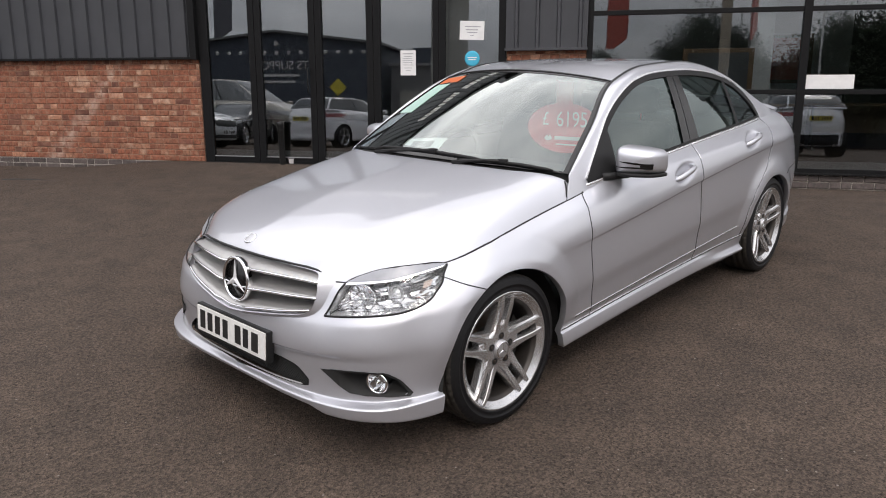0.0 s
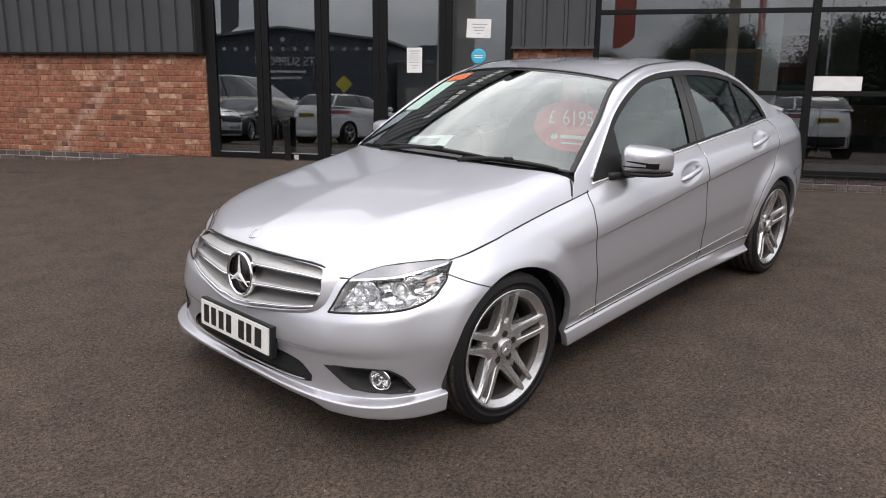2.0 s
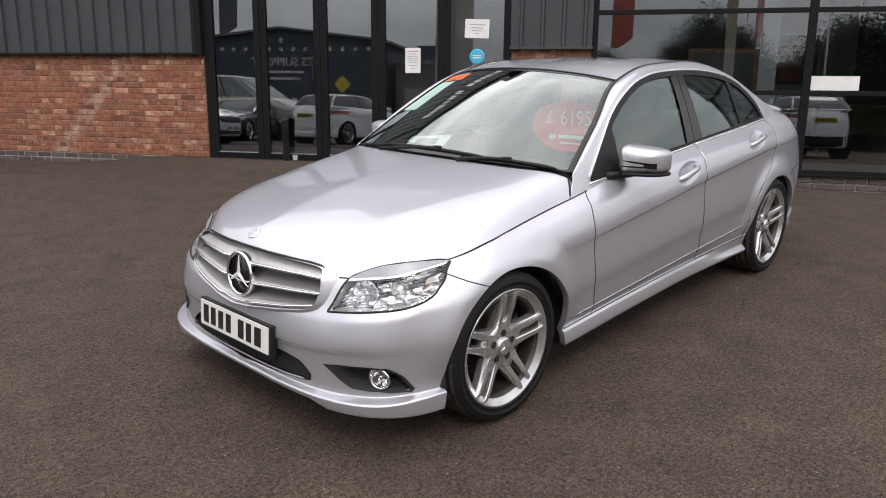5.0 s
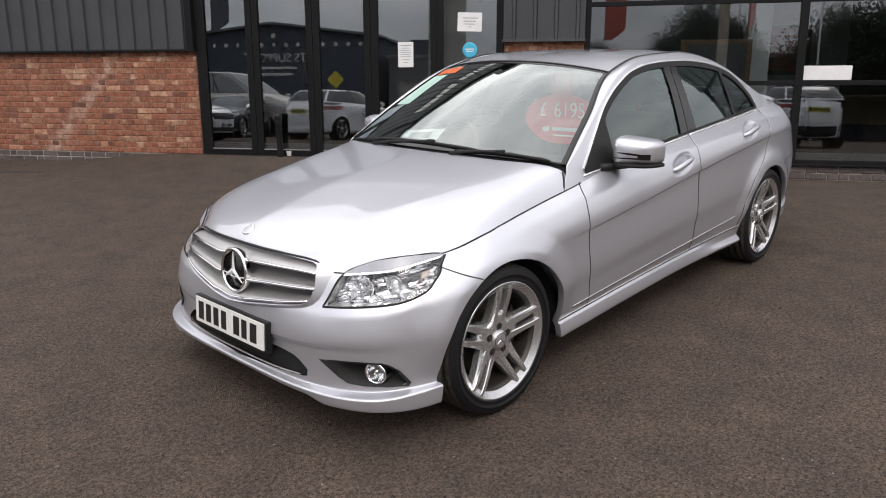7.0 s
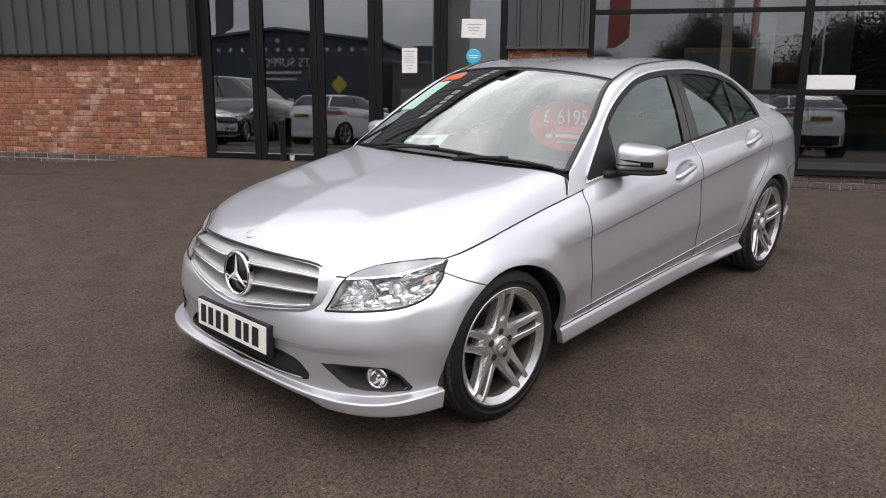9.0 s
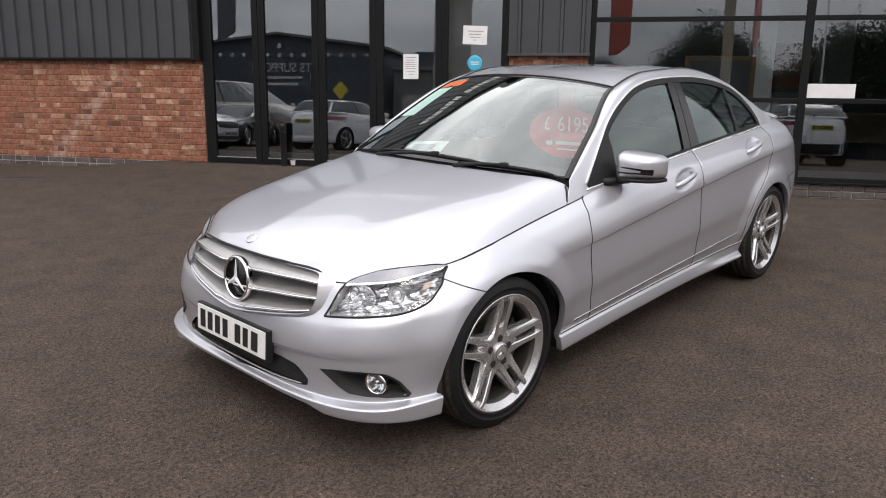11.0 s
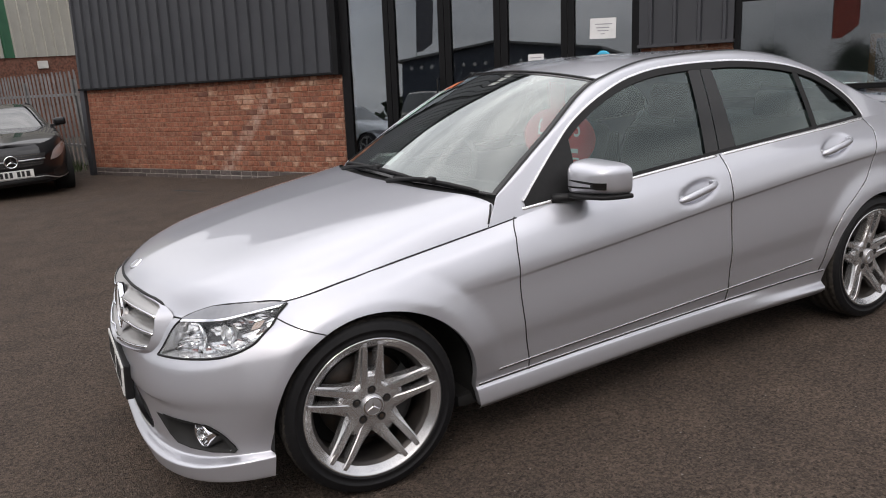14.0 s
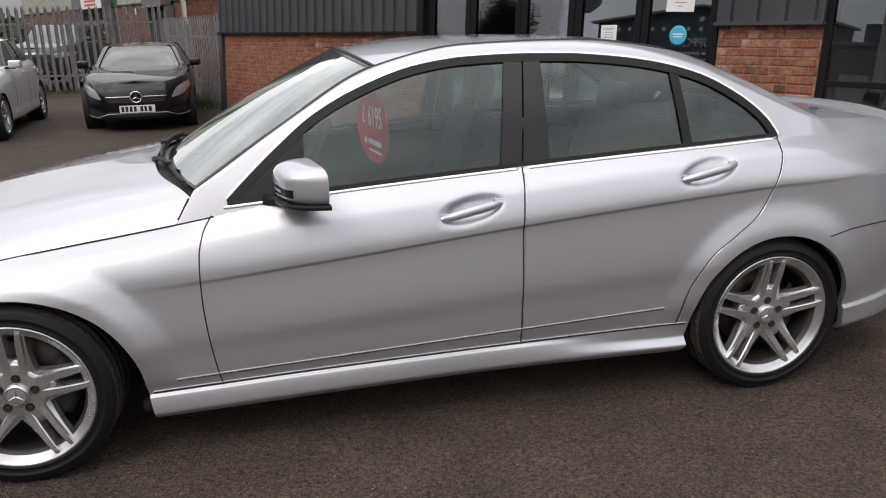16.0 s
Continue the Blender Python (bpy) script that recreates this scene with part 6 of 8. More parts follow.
# three louvres: broad plates leaning forward to a bright lower lip, with a dark gap under each
LIPS = [([0, .08, .235, .35, .46], [.660, .667, .674, .674, .667]), ([0, .09, .25, .37, .46], [.578, .588, .604, .609, .612]), ([0, .05, .172, .332, .45], [.503, .507, .527, .548, .568])]
TOPS = [([0, .244, .367, .46], [.716, .708, .700, .683])] + [(a_, [q - .034 for q in b_]) for a_, b_ in LIPS[:2]]
for n_lip, ((la, lb), (ta, tb)) in enumerate(zip(LIPS, TOPS)):
    hw = grille_half(float(lb[-1])) + 0.003
    vv, lip_pts = [], []
    ys_ = np.linspace(-hw, hw, 60)
    for y in ys_:
        zl, zt = float(pchip(la, lb, abs(y))), float(pchip(ta, tb, abs(y)))
        xl, xt = front_x(y, zl) - .028 + .012 * float(smooth01((.112 - abs(y)) / .03)), front_x(y, zt) + (.030 if n_lip == 0 else .048)
        for t in (0, .2, .4, .6, .8, 1.0):
            vv.append((xt + (xl - xt) * t ** 1.25, y, zt + (zl - zt) * t))
        vv += [(xl + .001, y, zl - .006), (xl + .012, y, zl - .009), (xl + .034, y, zl - .006)]
        lip_pts.append(Vector((xl - .001, y, zl - .001)))
    mesh_obj("grille_slat", vv, grid_faces(60, 9), SLAT, grille, "satin silver louvre")
    v, f = tube(lip_pts, 0.0052, 8)
    mesh_obj("slat_edge", v, f, CHROME, grille)
# dark joints: bonnet edge over the grille, and from the grille's corner to the lamp
half = [on_front(-y, float(np.interp(y, [q[0] for q in GRILLE_TOP], [q[1] for q in GRILLE_TOP])) + .002)[0] for y in np.linspace(0.012, .440, 30)]
pts = [Vector((q.x - .001, -q.y, q.z)) for q in half[::-1]] + [q + Vector((-.001, 0, 0)) for q in half]
v, f = tube(pts, 0.0058, 6)
mesh_obj("shut_line", v, f, GAP, grille)
for sgn in (-1, 1):
    pts = [Vector((q.x, sgn * y, q.z)) for y in np.linspace(.448, .530, 14) for q in (on_front(-y, .668 - .004 * (y - .45) / .08)[0],)]
    v, f = tube(pts, 0.003, 6)
    mesh_obj("shut_line", v, f, GAP, grille)
em = Matrix.Translation((-0.677, 0, 0.606)) @ Matrix.Rotation(radians(6), 4, "Y")
v, f = lathe([(0.0, 0), (.080, 0.003), (.086, .02)], 56)
mesh_obj("emblem_disc", [em @ Vector((y, x, z)) for x, y, z in v], [q[::-1] for q in f], GLOSS_BLACK, grille, "black gloss disc")
v, f = lathe([(.081, -.001), (.084, -.006), (.089, -.007), (.094, -.004), (.095, .004), (.092, .02)], 64)
mesh_obj("emblem_ring", [em @ Vector((y, x, z)) for x, y, z in v], [q[::-1] for q in f], CHROME, grille, "chrome ring")
for s_ in range(3):
    a = radians(90 + 120 * s_)
    ca, sa = math.cos(a), math.sin(a)
    wdt = 0.0135
    tri = [(-wdt * sa, wdt * ca), (0.081 * ca, 0.081 * sa), (wdt * sa, -wdt * ca), (0, 0), (-.016 * ca, -.016 * sa)]
    vv = [em @ Vector((-0.004, q[0], q[1])) for q in tri[:3]] + [em @ Vector((-0.011, 0, 0))] + [em @ Vector((-0.007, .0795 * ca, .0795 * sa))]
    mesh_obj("emblem_arm", vv, [(0, 4, 3), (3, 4, 2), (0, 1, 4), (4, 1, 2)], STAR, grille, "bright silver arm", smooth=False)
bpt, bn = on_top(-0.592, 0.0, 0.0)
bm_ = Matrix.Translation(bpt) @ bn.to_track_quat("Z", "Y").to_matrix().to_4x4()
v, f = lathe([(0, .004), (.020, .004), (.026, .002), (.027, -.003)], 32)
mesh_obj("bonnet_badge", [bm_ @ Vector((x, z, y)) for x, y, z in v], [q[::-1] for q in f], SILVER_TRIM, silver_car, "small round bonnet badge")
v, f = lathe([(.022, .005), (.025, .006), (.028, .001)], 32)
mesh_obj("badge_ring", [bm_ @ Vector((x, z, y)) for x, y, z in v], [q[::-1] for q in f], CHROME, silver_car)

plate_m = Matrix.Translation((-0.727, 0.0, 0.391)) @ Matrix.Rotation(radians(5), 4, "Y")
plate = new("number_plate")
plate.parent = silver_car


def plated(nm, y0, z0, y1, z1, x0, x1, material, bev=0.002, par=None, pm=None, label=""):
    bm = box_bm(x0, y0, z0, x1, y1, z1, bev)
    bm.transform(pm if pm is not None else plate_m)
    return part(nm, bm, material, par or plate, label)


plated("plate_holder", -.269, -.068, .269, .064, 0.002, 0.034, BLACK_PLASTIC, 0.006, label="black plastic plate holder")
plated("plate_face", -.258, -.054, .258, .057, -.003, 0.004, PLATE_WHITE, 0.0015, label="white plate with black bars")


def plate_bars(par, pm, k=1.0, back=0.0):
    yy = 0.232 * k
    for i in range(7):
        wd = (0.040, 0.038, 0.038, 0.038, 0.042, 0.036, 0.046)[i] * k
        plated("plate_bar", yy - wd, -.038 * k, yy, .041 * k, -.0045 - back, -.0025 - back, INK, 0, par, pm)
        yy -= 0.0605 * k + (0.033 * k if i == 3 else 0)


plate_bars(plate, plate_m)


def lamp_patch(upper, lower, lift, inset=0.0, rows=14):
    vv = []
    for (y0, z0), (y1, z1) in zip(upper, lower):
        for j in range(rows + 1):
            k = j / rows
            y, z = y0 * (1 - k) + y1 * k, z0 * (1 - k) + z1 * k
            q, nn = on_front(-float(y), float(z))
            vv.append(q + nn * lift + Vector((inset * 0.9, inset * 0.25, 0)))
    return np.array([tuple(q) for q in vv]), grid_faces(len(upper), rows + 1)


for sgn in (1, -1):
    lamp = new("headlight")
    lamp.parent = silver_car
    M3 = np.array([1, sgn, 1])

    def put_lamp(nm, vv, ff, material, label="", smooth=True):
        vv = np.array([tuple(q) for q in vv], float) * M3
        ff = [tuple(q) for q in ff]
        return mesh_obj(nm, vv, ff if sgn > 0 else [q[::-1] for q in ff], material, lamp, label, smooth)

    vv, ff = lamp_patch(LAMP_UP, LAMP_DOWN, 0.003)
    vv = vv * M3
    lens = mesh_obj("lens", vv, outward(vv, ff, (0.3, 0, 0.5)), LAMP_GLASS, lamp, "clear lamp lens")
    lens.visible_shadow = False
    # housing: a bright rippled reflector
    hv_, _ = lamp_patch(LAMP_UP, LAMP_DOWN, -0.004, 0.066, 16)
    for i_ in range(44):
        for j_ in range(17):
            hv_[i_ * 17 + j_] += np.array([.009 * math.sin(i_ * 1.25 + .6 * math.sin(j_ * .7)) + .009 * math.sin(j_ * 1.15 + i_ * .16), 0, 0])
    put_lamp("lamp_housing", hv_, grid_faces(44, 17), LAMP_SHELL, "bright fluted lamp housing", smooth=False)
    a1, _ = lamp_patch(LAMP_UP, LAMP_DOWN, 0.0, 0.0, 1)
    a2, _ = lamp_patch(LAMP_UP, LAMP_DOWN, -.004, 0.071, 1)
    rim0 = [tuple(q) for q in np.concatenate([a1[::2], a1[1::2][::-1]])]
    rim1 = [tuple(q) for q in np.concatenate([a2[::2], a2[1::2][::-1]])]
    n_ = len(rim0)
    put_lamp("lamp_wall", rim0 + rim1, [(i, (i + 1) % n_, n_ + (i + 1) % n_, n_ + i) for i in range(n_)], REFLECTOR)
    # grey brow along the top of the lens
    vv, ff = lamp_patch(BROW_UP, BROW_LOW, 0.0045, 0.0, 5)
    put_lamp("lamp_brow", vv, ff, LAMP_BROW, "grey brow strip")
    vv, ff = lamp_patch(BROW_LOW, BROW_LOW - np.array([0, .007]), 0.0040, 0.0, 2)
    put_lamp("lamp_strip", vv, ff, CHROME, "bright side lamp strip")
    for ly, lz, rr, kind_ in ((.606, .612, .050, "bowl"), (.700, .628, .033, "projector")):
        q, nn = on_front(-ly, lz)
        ax = Vector((-0.93, -0.30, 0.05)).normalized()
        mx_ = Matrix.Translation(q + (Vector((0.034, 0.020, 0)) if kind_ == "bowl" else Vector((0.036, 0.016, 0)))) @ (-ax).to_track_quat("Y", "Z").to_matrix().to_4x4()
        steps_ = 15 if kind_ == "bowl" else 36
        v, f = lathe([(rr * 1.02, -.002), (rr * .86, .014), (rr * .62, .030), (rr * .36, .040), (rr * .18, .043)], steps_)
        put_lamp("reflector_bowl", [mx_ @ Vector(p_) for p_ in v], f, CHROME if kind_ == "bowl" else REFLECTOR, smooth=kind_ != "bowl")
        v, f = lathe([(rr * 1.07, .010), (rr * 1.06, -.001), (rr * 1.02, -.002), (rr * .98, .004)], 40)
        put_lamp("bowl_ring", [mx_ @ Vector(p_) for p_ in v], f, CHROME)
        if kind_ == "bowl":
            v, f = lathe([(0, .002), (.007, .004), (.010, .012), (.009, .042)], 16)
            put_lamp("bulb_shield", [mx_ @ Vector(p_) for p_ in v], f, CHROME)
        else:
            v, f = lathe([(0, -.006), (rr * .4, -.002), (rr * .66, .008), (rr * .74, .018)], 32)
            put_lamp("projector_lens", [mx_ @ Vector(p_) for p_ in v], f, REFLECTOR, "bright projector lens")
            v, f = lathe([(rr * .74, .016), (rr * .80, .004), (rr * .90, .006), (rr * .90, .02)], 32)
            put_lamp("projector_ring", [mx_ @ Vector(p_) for p_ in v], f, SILVER_TRIM)
    vv, ff = lamp_patch(curve2([(.758, .672), (.766, .678), (.773, .680)], 10), curve2([(.766, .654), (.774, .657), (.781, .662)], 10), -0.004, 0.006, 5)
    put_lamp("indicator", vv, ff, AMBER, "clear indicator with a faint amber bulb")
    # black gasket all round
    ring_p = []
    for y, z in np.concatenate([LAMP_UP, LAMP_DOWN[::-1][1:]]):
        q, nn = on_front(-float(y), float(z))
        ring_p.append(q + nn * 0.001)
    v, f = tube(ring_p, 0.0042, 6, cap=False)
    put_lamp("lamp_seal", v, f, BLACK_PLASTIC)

    # fog lamp recess
    fog = new("fog_lamp")
    fog.parent = silver_car
    fp = [on_front(-y, z) for y, z in FOG_POLY]
    fcy, fcz = .66, .315
    flat_ = [on_front(-max(fcy + (y - fcy) * .93, .582), fcz + (z - fcz) * .90) for y, z in FOG_POLY]
    vv = [q + nn * .0055 for q, nn in fp] + [q + nn * .005 for q, nn in flat_] + [q + Vector((0.010 + 0.052 * float(smooth01((-q.y - .53) / .07)), 0.0, (fcz - q.z) * .08)) for q, _ in flat_] + [sum((q for q, _ in flat_), Vector()) / len(fp) + Vector((0.058, 0.004, 0))]
    m_ = len(fp)
    ff = [(k * m_ + i, k * m_ + (i + 1) % m_, k * m_ + m_ + (i + 1) % m_, k * m_ + m_ + i) for k in (0, 1) for i in range(m_)] + [(2 * m_ + i, 2 * m_ + (i + 1) % m_, 3 * m_) for i in range(m_)]
    mesh_obj("fog_recess", np.array([tuple(q) for q in vv]) * M3, ff if sgn > 0 else [q[::-1] for q in ff], UNDER, fog)
    fq, _ = on_front(-.705, .318)
    fax = Vector((-0.95, -0.30, 0)).normalized()
    fm = Matrix.Translation(Vector((fq.x + .016, -.702, .316))) @ (-fax).to_track_quat("Y", "Z").to_matrix().to_4x4()
    for nm, pr, mt in (("fog_bezel", [(.034, .004), (.037, -.004), (.043, -.006), (.046, .0), (.046, .05)], CHROME), ("fog_bowl", [(.037, .0), (.030, .018), (.018, .030), (0, .034)], CHROME),
                       ("fog_shield", [(0, .004), (.012, .006), (.013, .03)], CHROME)):
        v, f = lathe(pr, 36)
        mesh_obj(nm, np.array([tuple(fm @ Vector(p_)) for p_ in v]) * M3, f if sgn > 0 else [q[::-1] for q in f], mt, fog)
    v, f = lathe([(.036, -.003), (.02, -.006), (0, -.007)], 30)
    v = np.array([tuple(fm @ Vector(p_)) for p_ in v]) * M3
    fl = mesh_obj("fog_lens", v, outward(v, f, (0.3, 0, 0.3)), LAMP_GLASS, fog)
    fl.visible_shadow = False
    # tail lamp
    tl = []
    for i in range(10):
        for j in range(6):
            x = 3.44 + 0.24 * i / 9
            z = 0.80 + 0.11 * j / 5 - 0.02 * i / 9
            tl.append(on_side(x, z, 0.003)[0])
    mesh_obj("tail_lamp", np.array([tuple(q) for q in tl]) * M3, grid_faces(10, 6, flip=sgn > 0), RED_LENS, silver_car, "red tail lamp")

# lower intake with a lattice
intake = new("intake")
intake.parent = silver_car
iv = []
for t in np.linspace(0, 1, 6):
    for y in np.linspace(-.48, .48, 40):
        z = 0.255 + 0.10 * t
        iv.append((front_x(y, z) + 0.035, y, z))
mesh_obj("intake_back", iv, grid_faces(6, 40), UNDER, intake)
lv, lf = [], []
for k in range(-70, 71):
    for dirn in (1, -1):
        y0 = k * 0.0135
        pts = []
        for t in (0, .25, .5, .75, 1):
            y, z = y0 + dirn * (t - .5) * 0.085, 0.258 + 0.094 * t
            if abs(y) < 0.47 - 0.04 * max(0, (t - .5)):
                pts.append((front_x(y, z) + 0.018, y, z))
        if len(pts) > 1:
            v, f = tube(pts, 0.0018, 4, cap=False)
            lf += [tuple(i + len(lv) for i in q) for q in f]
            lv += v
mesh_obj("intake_lattice", lv, lf, BLACK_PLASTIC, intake, smooth=False)
tagged(intake, "black plastic lattice in the lower intake")
lip_p = [Vector((front_x(y, .262) - .003, y, .258 + .016 * (abs(y) / .47) ** 3)) for y in np.linspace(-.415, .415, 60)]
v, f = tube(lip_p, [0.0008] + [0.0034] * 58 + [0.0008], 6)
mesh_obj("intake_trim", v, f, SLAT, silver_car)

# ---- door mirrors and handles ----
for sgn in (1, -1):
    M3 = np.array([1, sgn, 1])
    mir = new("door_mirror")
    mir.parent = silver_car

    def shell(yc, zc, hy, hz, x_back0, x_back1, depth, p_out, rows, zcut=None):
        vv = []
        n = 48
        for k in range(rows + 1):
            t = k / rows
            sc = math.cos(t * math.pi / 2) ** 0.5 if t < 1 else 0.0
            dx = depth * math.sin(t * math.pi / 2)
            for i in range(n):
                a = 2 * math.pi * i / n
                c_, s_ = math.cos(a), math.sin(a)
                oy = math.copysign(abs(c_) ** (2 / p_out), c_) * hy * sc
                oz = math.copysign(abs(s_) ** (2 / p_out), s_) * hz * sc
                # taller near the car, tapering to the tip
                oz *= 1.0 + 0.16 * (oy / hy)
                y = yc + oy - 0.012 * math.sin(t * math.pi / 2)
                back = x_back0 + (x_back1 - x_back0) * ((yc + hy - y) / (2 * hy))
                vv.append((back - dx, y, zc + oz + 0.006 * math.sin(t * 1.57)))
        ff = [(k * n + i, k * n + (i + 1) % n, (k + 1) * n + (i + 1) % n, (k + 1) * n + i) for k in range(rows) for i in range(n)]
        return vv, ff

    vv, ff = shell(-.902, .972, .108, .068, .975, 1.040, .128, 4.6, 10)
    mesh_obj("mirror_shell", np.array(vv) * M3, ff if sgn < 0 else [q[::-1] for q in ff], SILVER, mir)
    vv, ff = shell(-.902, .911, .106, .015, .980, 1.046, .134, 4.0, 8)
    mesh_obj("mirror_base", np.array(vv) * M3, ff if sgn < 0 else [q[::-1] for q in ff], BLACK_PLASTIC, mir, "black mirror underside")
    bmm = bmesh.new()
    ring = [(1.0 + .065 * ((-.796 + .0 - y) / .216) - .024, y, z) for y, z in ((-.80, .92), (-.80, 1.03), (-.84, 1.036), (-1.0, 1.015), (-1.006, .93), (-.99, .915))]
    vs_ = [bmm.verts.new(Vector(q)) for q in ring]
    bmm.faces.new(vs_)
    bmm.transform(Matrix.Diagonal((1, sgn, 1, 1)))
    part("mirror_glass", bmm, CHROME, mir, "mirror glass")
    st = [Vector((.84, -.778, .900)), Vector((.88, -.80, .901)), Vector((.92, -.83, .903)), Vector((.95, -.86, .905))]
    v, f = tube(st, [.022, .018, .016, .015], 10)
    mesh_obj("mirror_stalk", np.array([tuple(q) for q in v]) * np.array([1, sgn, 1]), f, BLACK_PLASTIC, mir)
    # dark indicator slots
    sb = BVHTree.FromPolygons([Vector(q) for q in shell(-.902, .972, .108, .068, .975, 1.040, .128, 4.6, 10)[0]], shell(-.902, .972, .108, .068, .975, 1.040, .128, 4.6, 10)[1])
    for z0, z1, ya, yb, wd in ((.978, .966, -.850, -1.005, .0085), (.952, .953, -.830, -1.005, .007), (.961, .959, -.950, -1.006, .026)):
        pts, ns = [], []
        for t in np.linspace(0, 1, 24):
            y, z = ya + (yb - ya) * t, z0 + (z1 - z0) * t
            o = Vector((0.4, y - 0.12, z))
            hit, nn, _, _ = sb.ray_cast(o, Vector((0.97, 0.243, 0)).normalized())
            if hit is None:
                continue
            if nn.x > 0:
                nn = -nn
            pts.append(hit)
            ns.append(nn)
        if len(pts) > 3:
            wds = [wd * min(1, 0.3 + 2.5 * i / len(pts)) for i in range(len(pts))]
            v, f = ribbon(pts, smooth_normals(ns), wds, 0.0015, 0.002)
            mesh_obj("indicator_slot", np.array([tuple(q) for q in v]) * M3, f if sgn > 0 else [q[::-1] for q in f], GLOSS_BLACK, mir, smooth=False)

    for hx, hz in ((1.535, 0.838), (2.447, 0.920)):
        handle = new("door_handle")
        handle.parent = silver_car
        pts = []
        for t in np.linspace(-1, 1, 20):
            x, z = hx + 0.112 * t, hz - 0.004 + 0.21 * 0.112 * t
            yy = -0.872 if hx < 2 else -0.868
            pts.append((x, yy - 0.016 * (1 - abs(t) ** 3.0) + 0.012 * abs(t) ** 6, z + 0.004 * (1 - t * t)))
        vv, ff = [], []
        for i, q in enumerate(pts):
            t = -1 + 2 * i / 19
            hh = 0.0165 * (1 - 0.5 * abs(t) ** 4)
            for k in range(12):
                a = 2 * math.pi * k / 12
                vv.append((q[0], q[1] + 0.0120 * math.cos(a), q[2] + hh * math.sin(a)))
        for i in range(19):
            for k in range(12):
                ff.append((i * 12 + k, i * 12 + (k + 1) % 12, (i + 1) * 12 + (k + 1) % 12, (i + 1) * 12 + k))
        ff.append(tuple(range(12)))
        ff.append(tuple(19 * 12 + k for k in range(12))[::-1])
        mesh_obj("handle_bar", np.array(vv) * M3, ff if sgn > 0 else [q[::-1] for q in ff], SILVER, handle)
        for t in (-.86, .88):
            x, z = hx + .112 * t, hz + .21 * .112 * t
            part("handle_mount", box_bm(x - .016, (-.868 if sgn > 0 else .846), z - .010, x + .016, (-.846 if sgn > 0 else .868), z + .012, .005), SILVER, handle)

# boot spoiler
sp = []
sp_prof = [(0, 0), (.03, .012), (.075, .030), (.105, .040), (.118, .037), (.112, .024), (.09, .0), (.06, -.012)]
for t in np.linspace(-1, 1, 41):
    y = 0.60 * t
    x0 = 3.535 - 0.10 * abs(t) ** 2.4
    k = 1 - 0.55 * abs(t) ** 6
    for dx, dz in sp_prof:
        sp.append((x0 + dx, y, 1.020 - 0.022 * t * t + dz * k))
mesh_obj("boot_spoiler", sp, grid_faces(41, len(sp_prof), flip=True), SILVER, silver_car)

# ---- cabin ----
for g, dn in ((ROOF, 0.035),):
    g2 = g.copy()
    g2[..., 2] -= dn
    v, f = flat_grid(g2)
    v, f = mirrored(v, f)
    mesh_obj("headlining", v, f, HEADLINER, silver_car)
dash = []
for t, (dx, dz) in enumerate(((0, 0), (.18, .012), (.30, .0), (.36, -.05), (.36, -.20), (.30, -.40))):
    for y in np.linspace(-.70, .70, 24):
        dash.append((0.56 + dx + 0.05 * (y / .7) ** 2, y, 0.915 + dz + (0.02 * math.exp(-((y - .36) / .15) ** 2) if t in (1, 2) else 0)))
mesh_obj("dashboard", dash, grid_faces(6, 24), CABIN, silver_car)
for sgn in (-1, 1):
    part("door_card", box_bm(0.70, sgn * .76 - .02, .32, 2.55, sgn * .76 + .02, .90, .02), CABIN, silver_car)
    part("headrest_post", box_bm(1.86, sgn * .36 - .055, 1.00, 1.88, sgn * .36 - .045, 1.14), CHROME, silver_car)
    for nm, dims in (("seat_base", (1.20, -.26, .34, 1.72, .26, .56)),):
        part(nm, box_bm(dims[0], sgn * .36 + dims[1], dims[2], dims[3], sgn * .36 + dims[4], dims[5], .06, 3), LEATHER, silver_car, smooth=True)
    bmb = box_bm(-.07, -.25, 0, .07, .25, .60, .06, 3)
    bmb.transform(Matrix.Translation((1.70, sgn * .36, .48)) @ Matrix.Rotation(radians(18), 4, "Y"))
    part("seat_back", bmb, LEATHER, silver_car, smooth=True)
    bmb = box_bm(-.05, -.13, 0, .05, .13, .17, .045, 3)
    bmb.transform(Matrix.Translation((1.88, sgn * .36, 1.09)) @ Matrix.Rotation(radians(12), 4, "Y"))
    part("headrest", bmb, LEATHER, silver_car, smooth=True)
    bmb = box_bm(-.05, -.12, 0, .05, .12, .14, .04, 3)
    bmb.transform(Matrix.Translation((2.62, sgn * .38, 1.02)) @ Matrix.Rotation(radians(12), 4, "Y"))
    part("headrest", bmb, LEATHER, silver_car, smooth=True)
part("rear_seat", box_bm(2.05, -.66, .34, 2.55, .66, .58, .06, 3), LEATHER, silver_car, smooth=True)
bmb = box_bm(-.07, -.66, 0, .07, .66, .56, .06, 3)
bmb.transform(Matrix.Translation((2.48, 0, .50)) @ Matrix.Rotation(radians(20), 4, "Y"))
part("rear_seat_back", bmb, LEATHER, silver_car, smooth=True)
part("parcel_shelf", box_bm(2.62, -.62, .985, 3.10, .62, 1.01, .01), CABIN, silver_car)
v, f = lathe([(.165, -.013), (.180, -.018), (.192, 0), (.180, .018), (.165, .013)], 40, close=True)
wm = Matrix.Translation((1.06, .36, .86)) @ Matrix.Rotation(radians(-64), 4, "Y") @ Matrix.Rotation(radians(90), 4, "X")
mesh_obj("steering_wheel", [wm @ Vector(q) for q in v], f, CABIN, silver_car)
bmb = box_bm(-.07, -.175, -.03, .03, .175, .03, .02)
bmb.transform(wm @ Matrix.Rotation(radians(-90), 4, "X"))
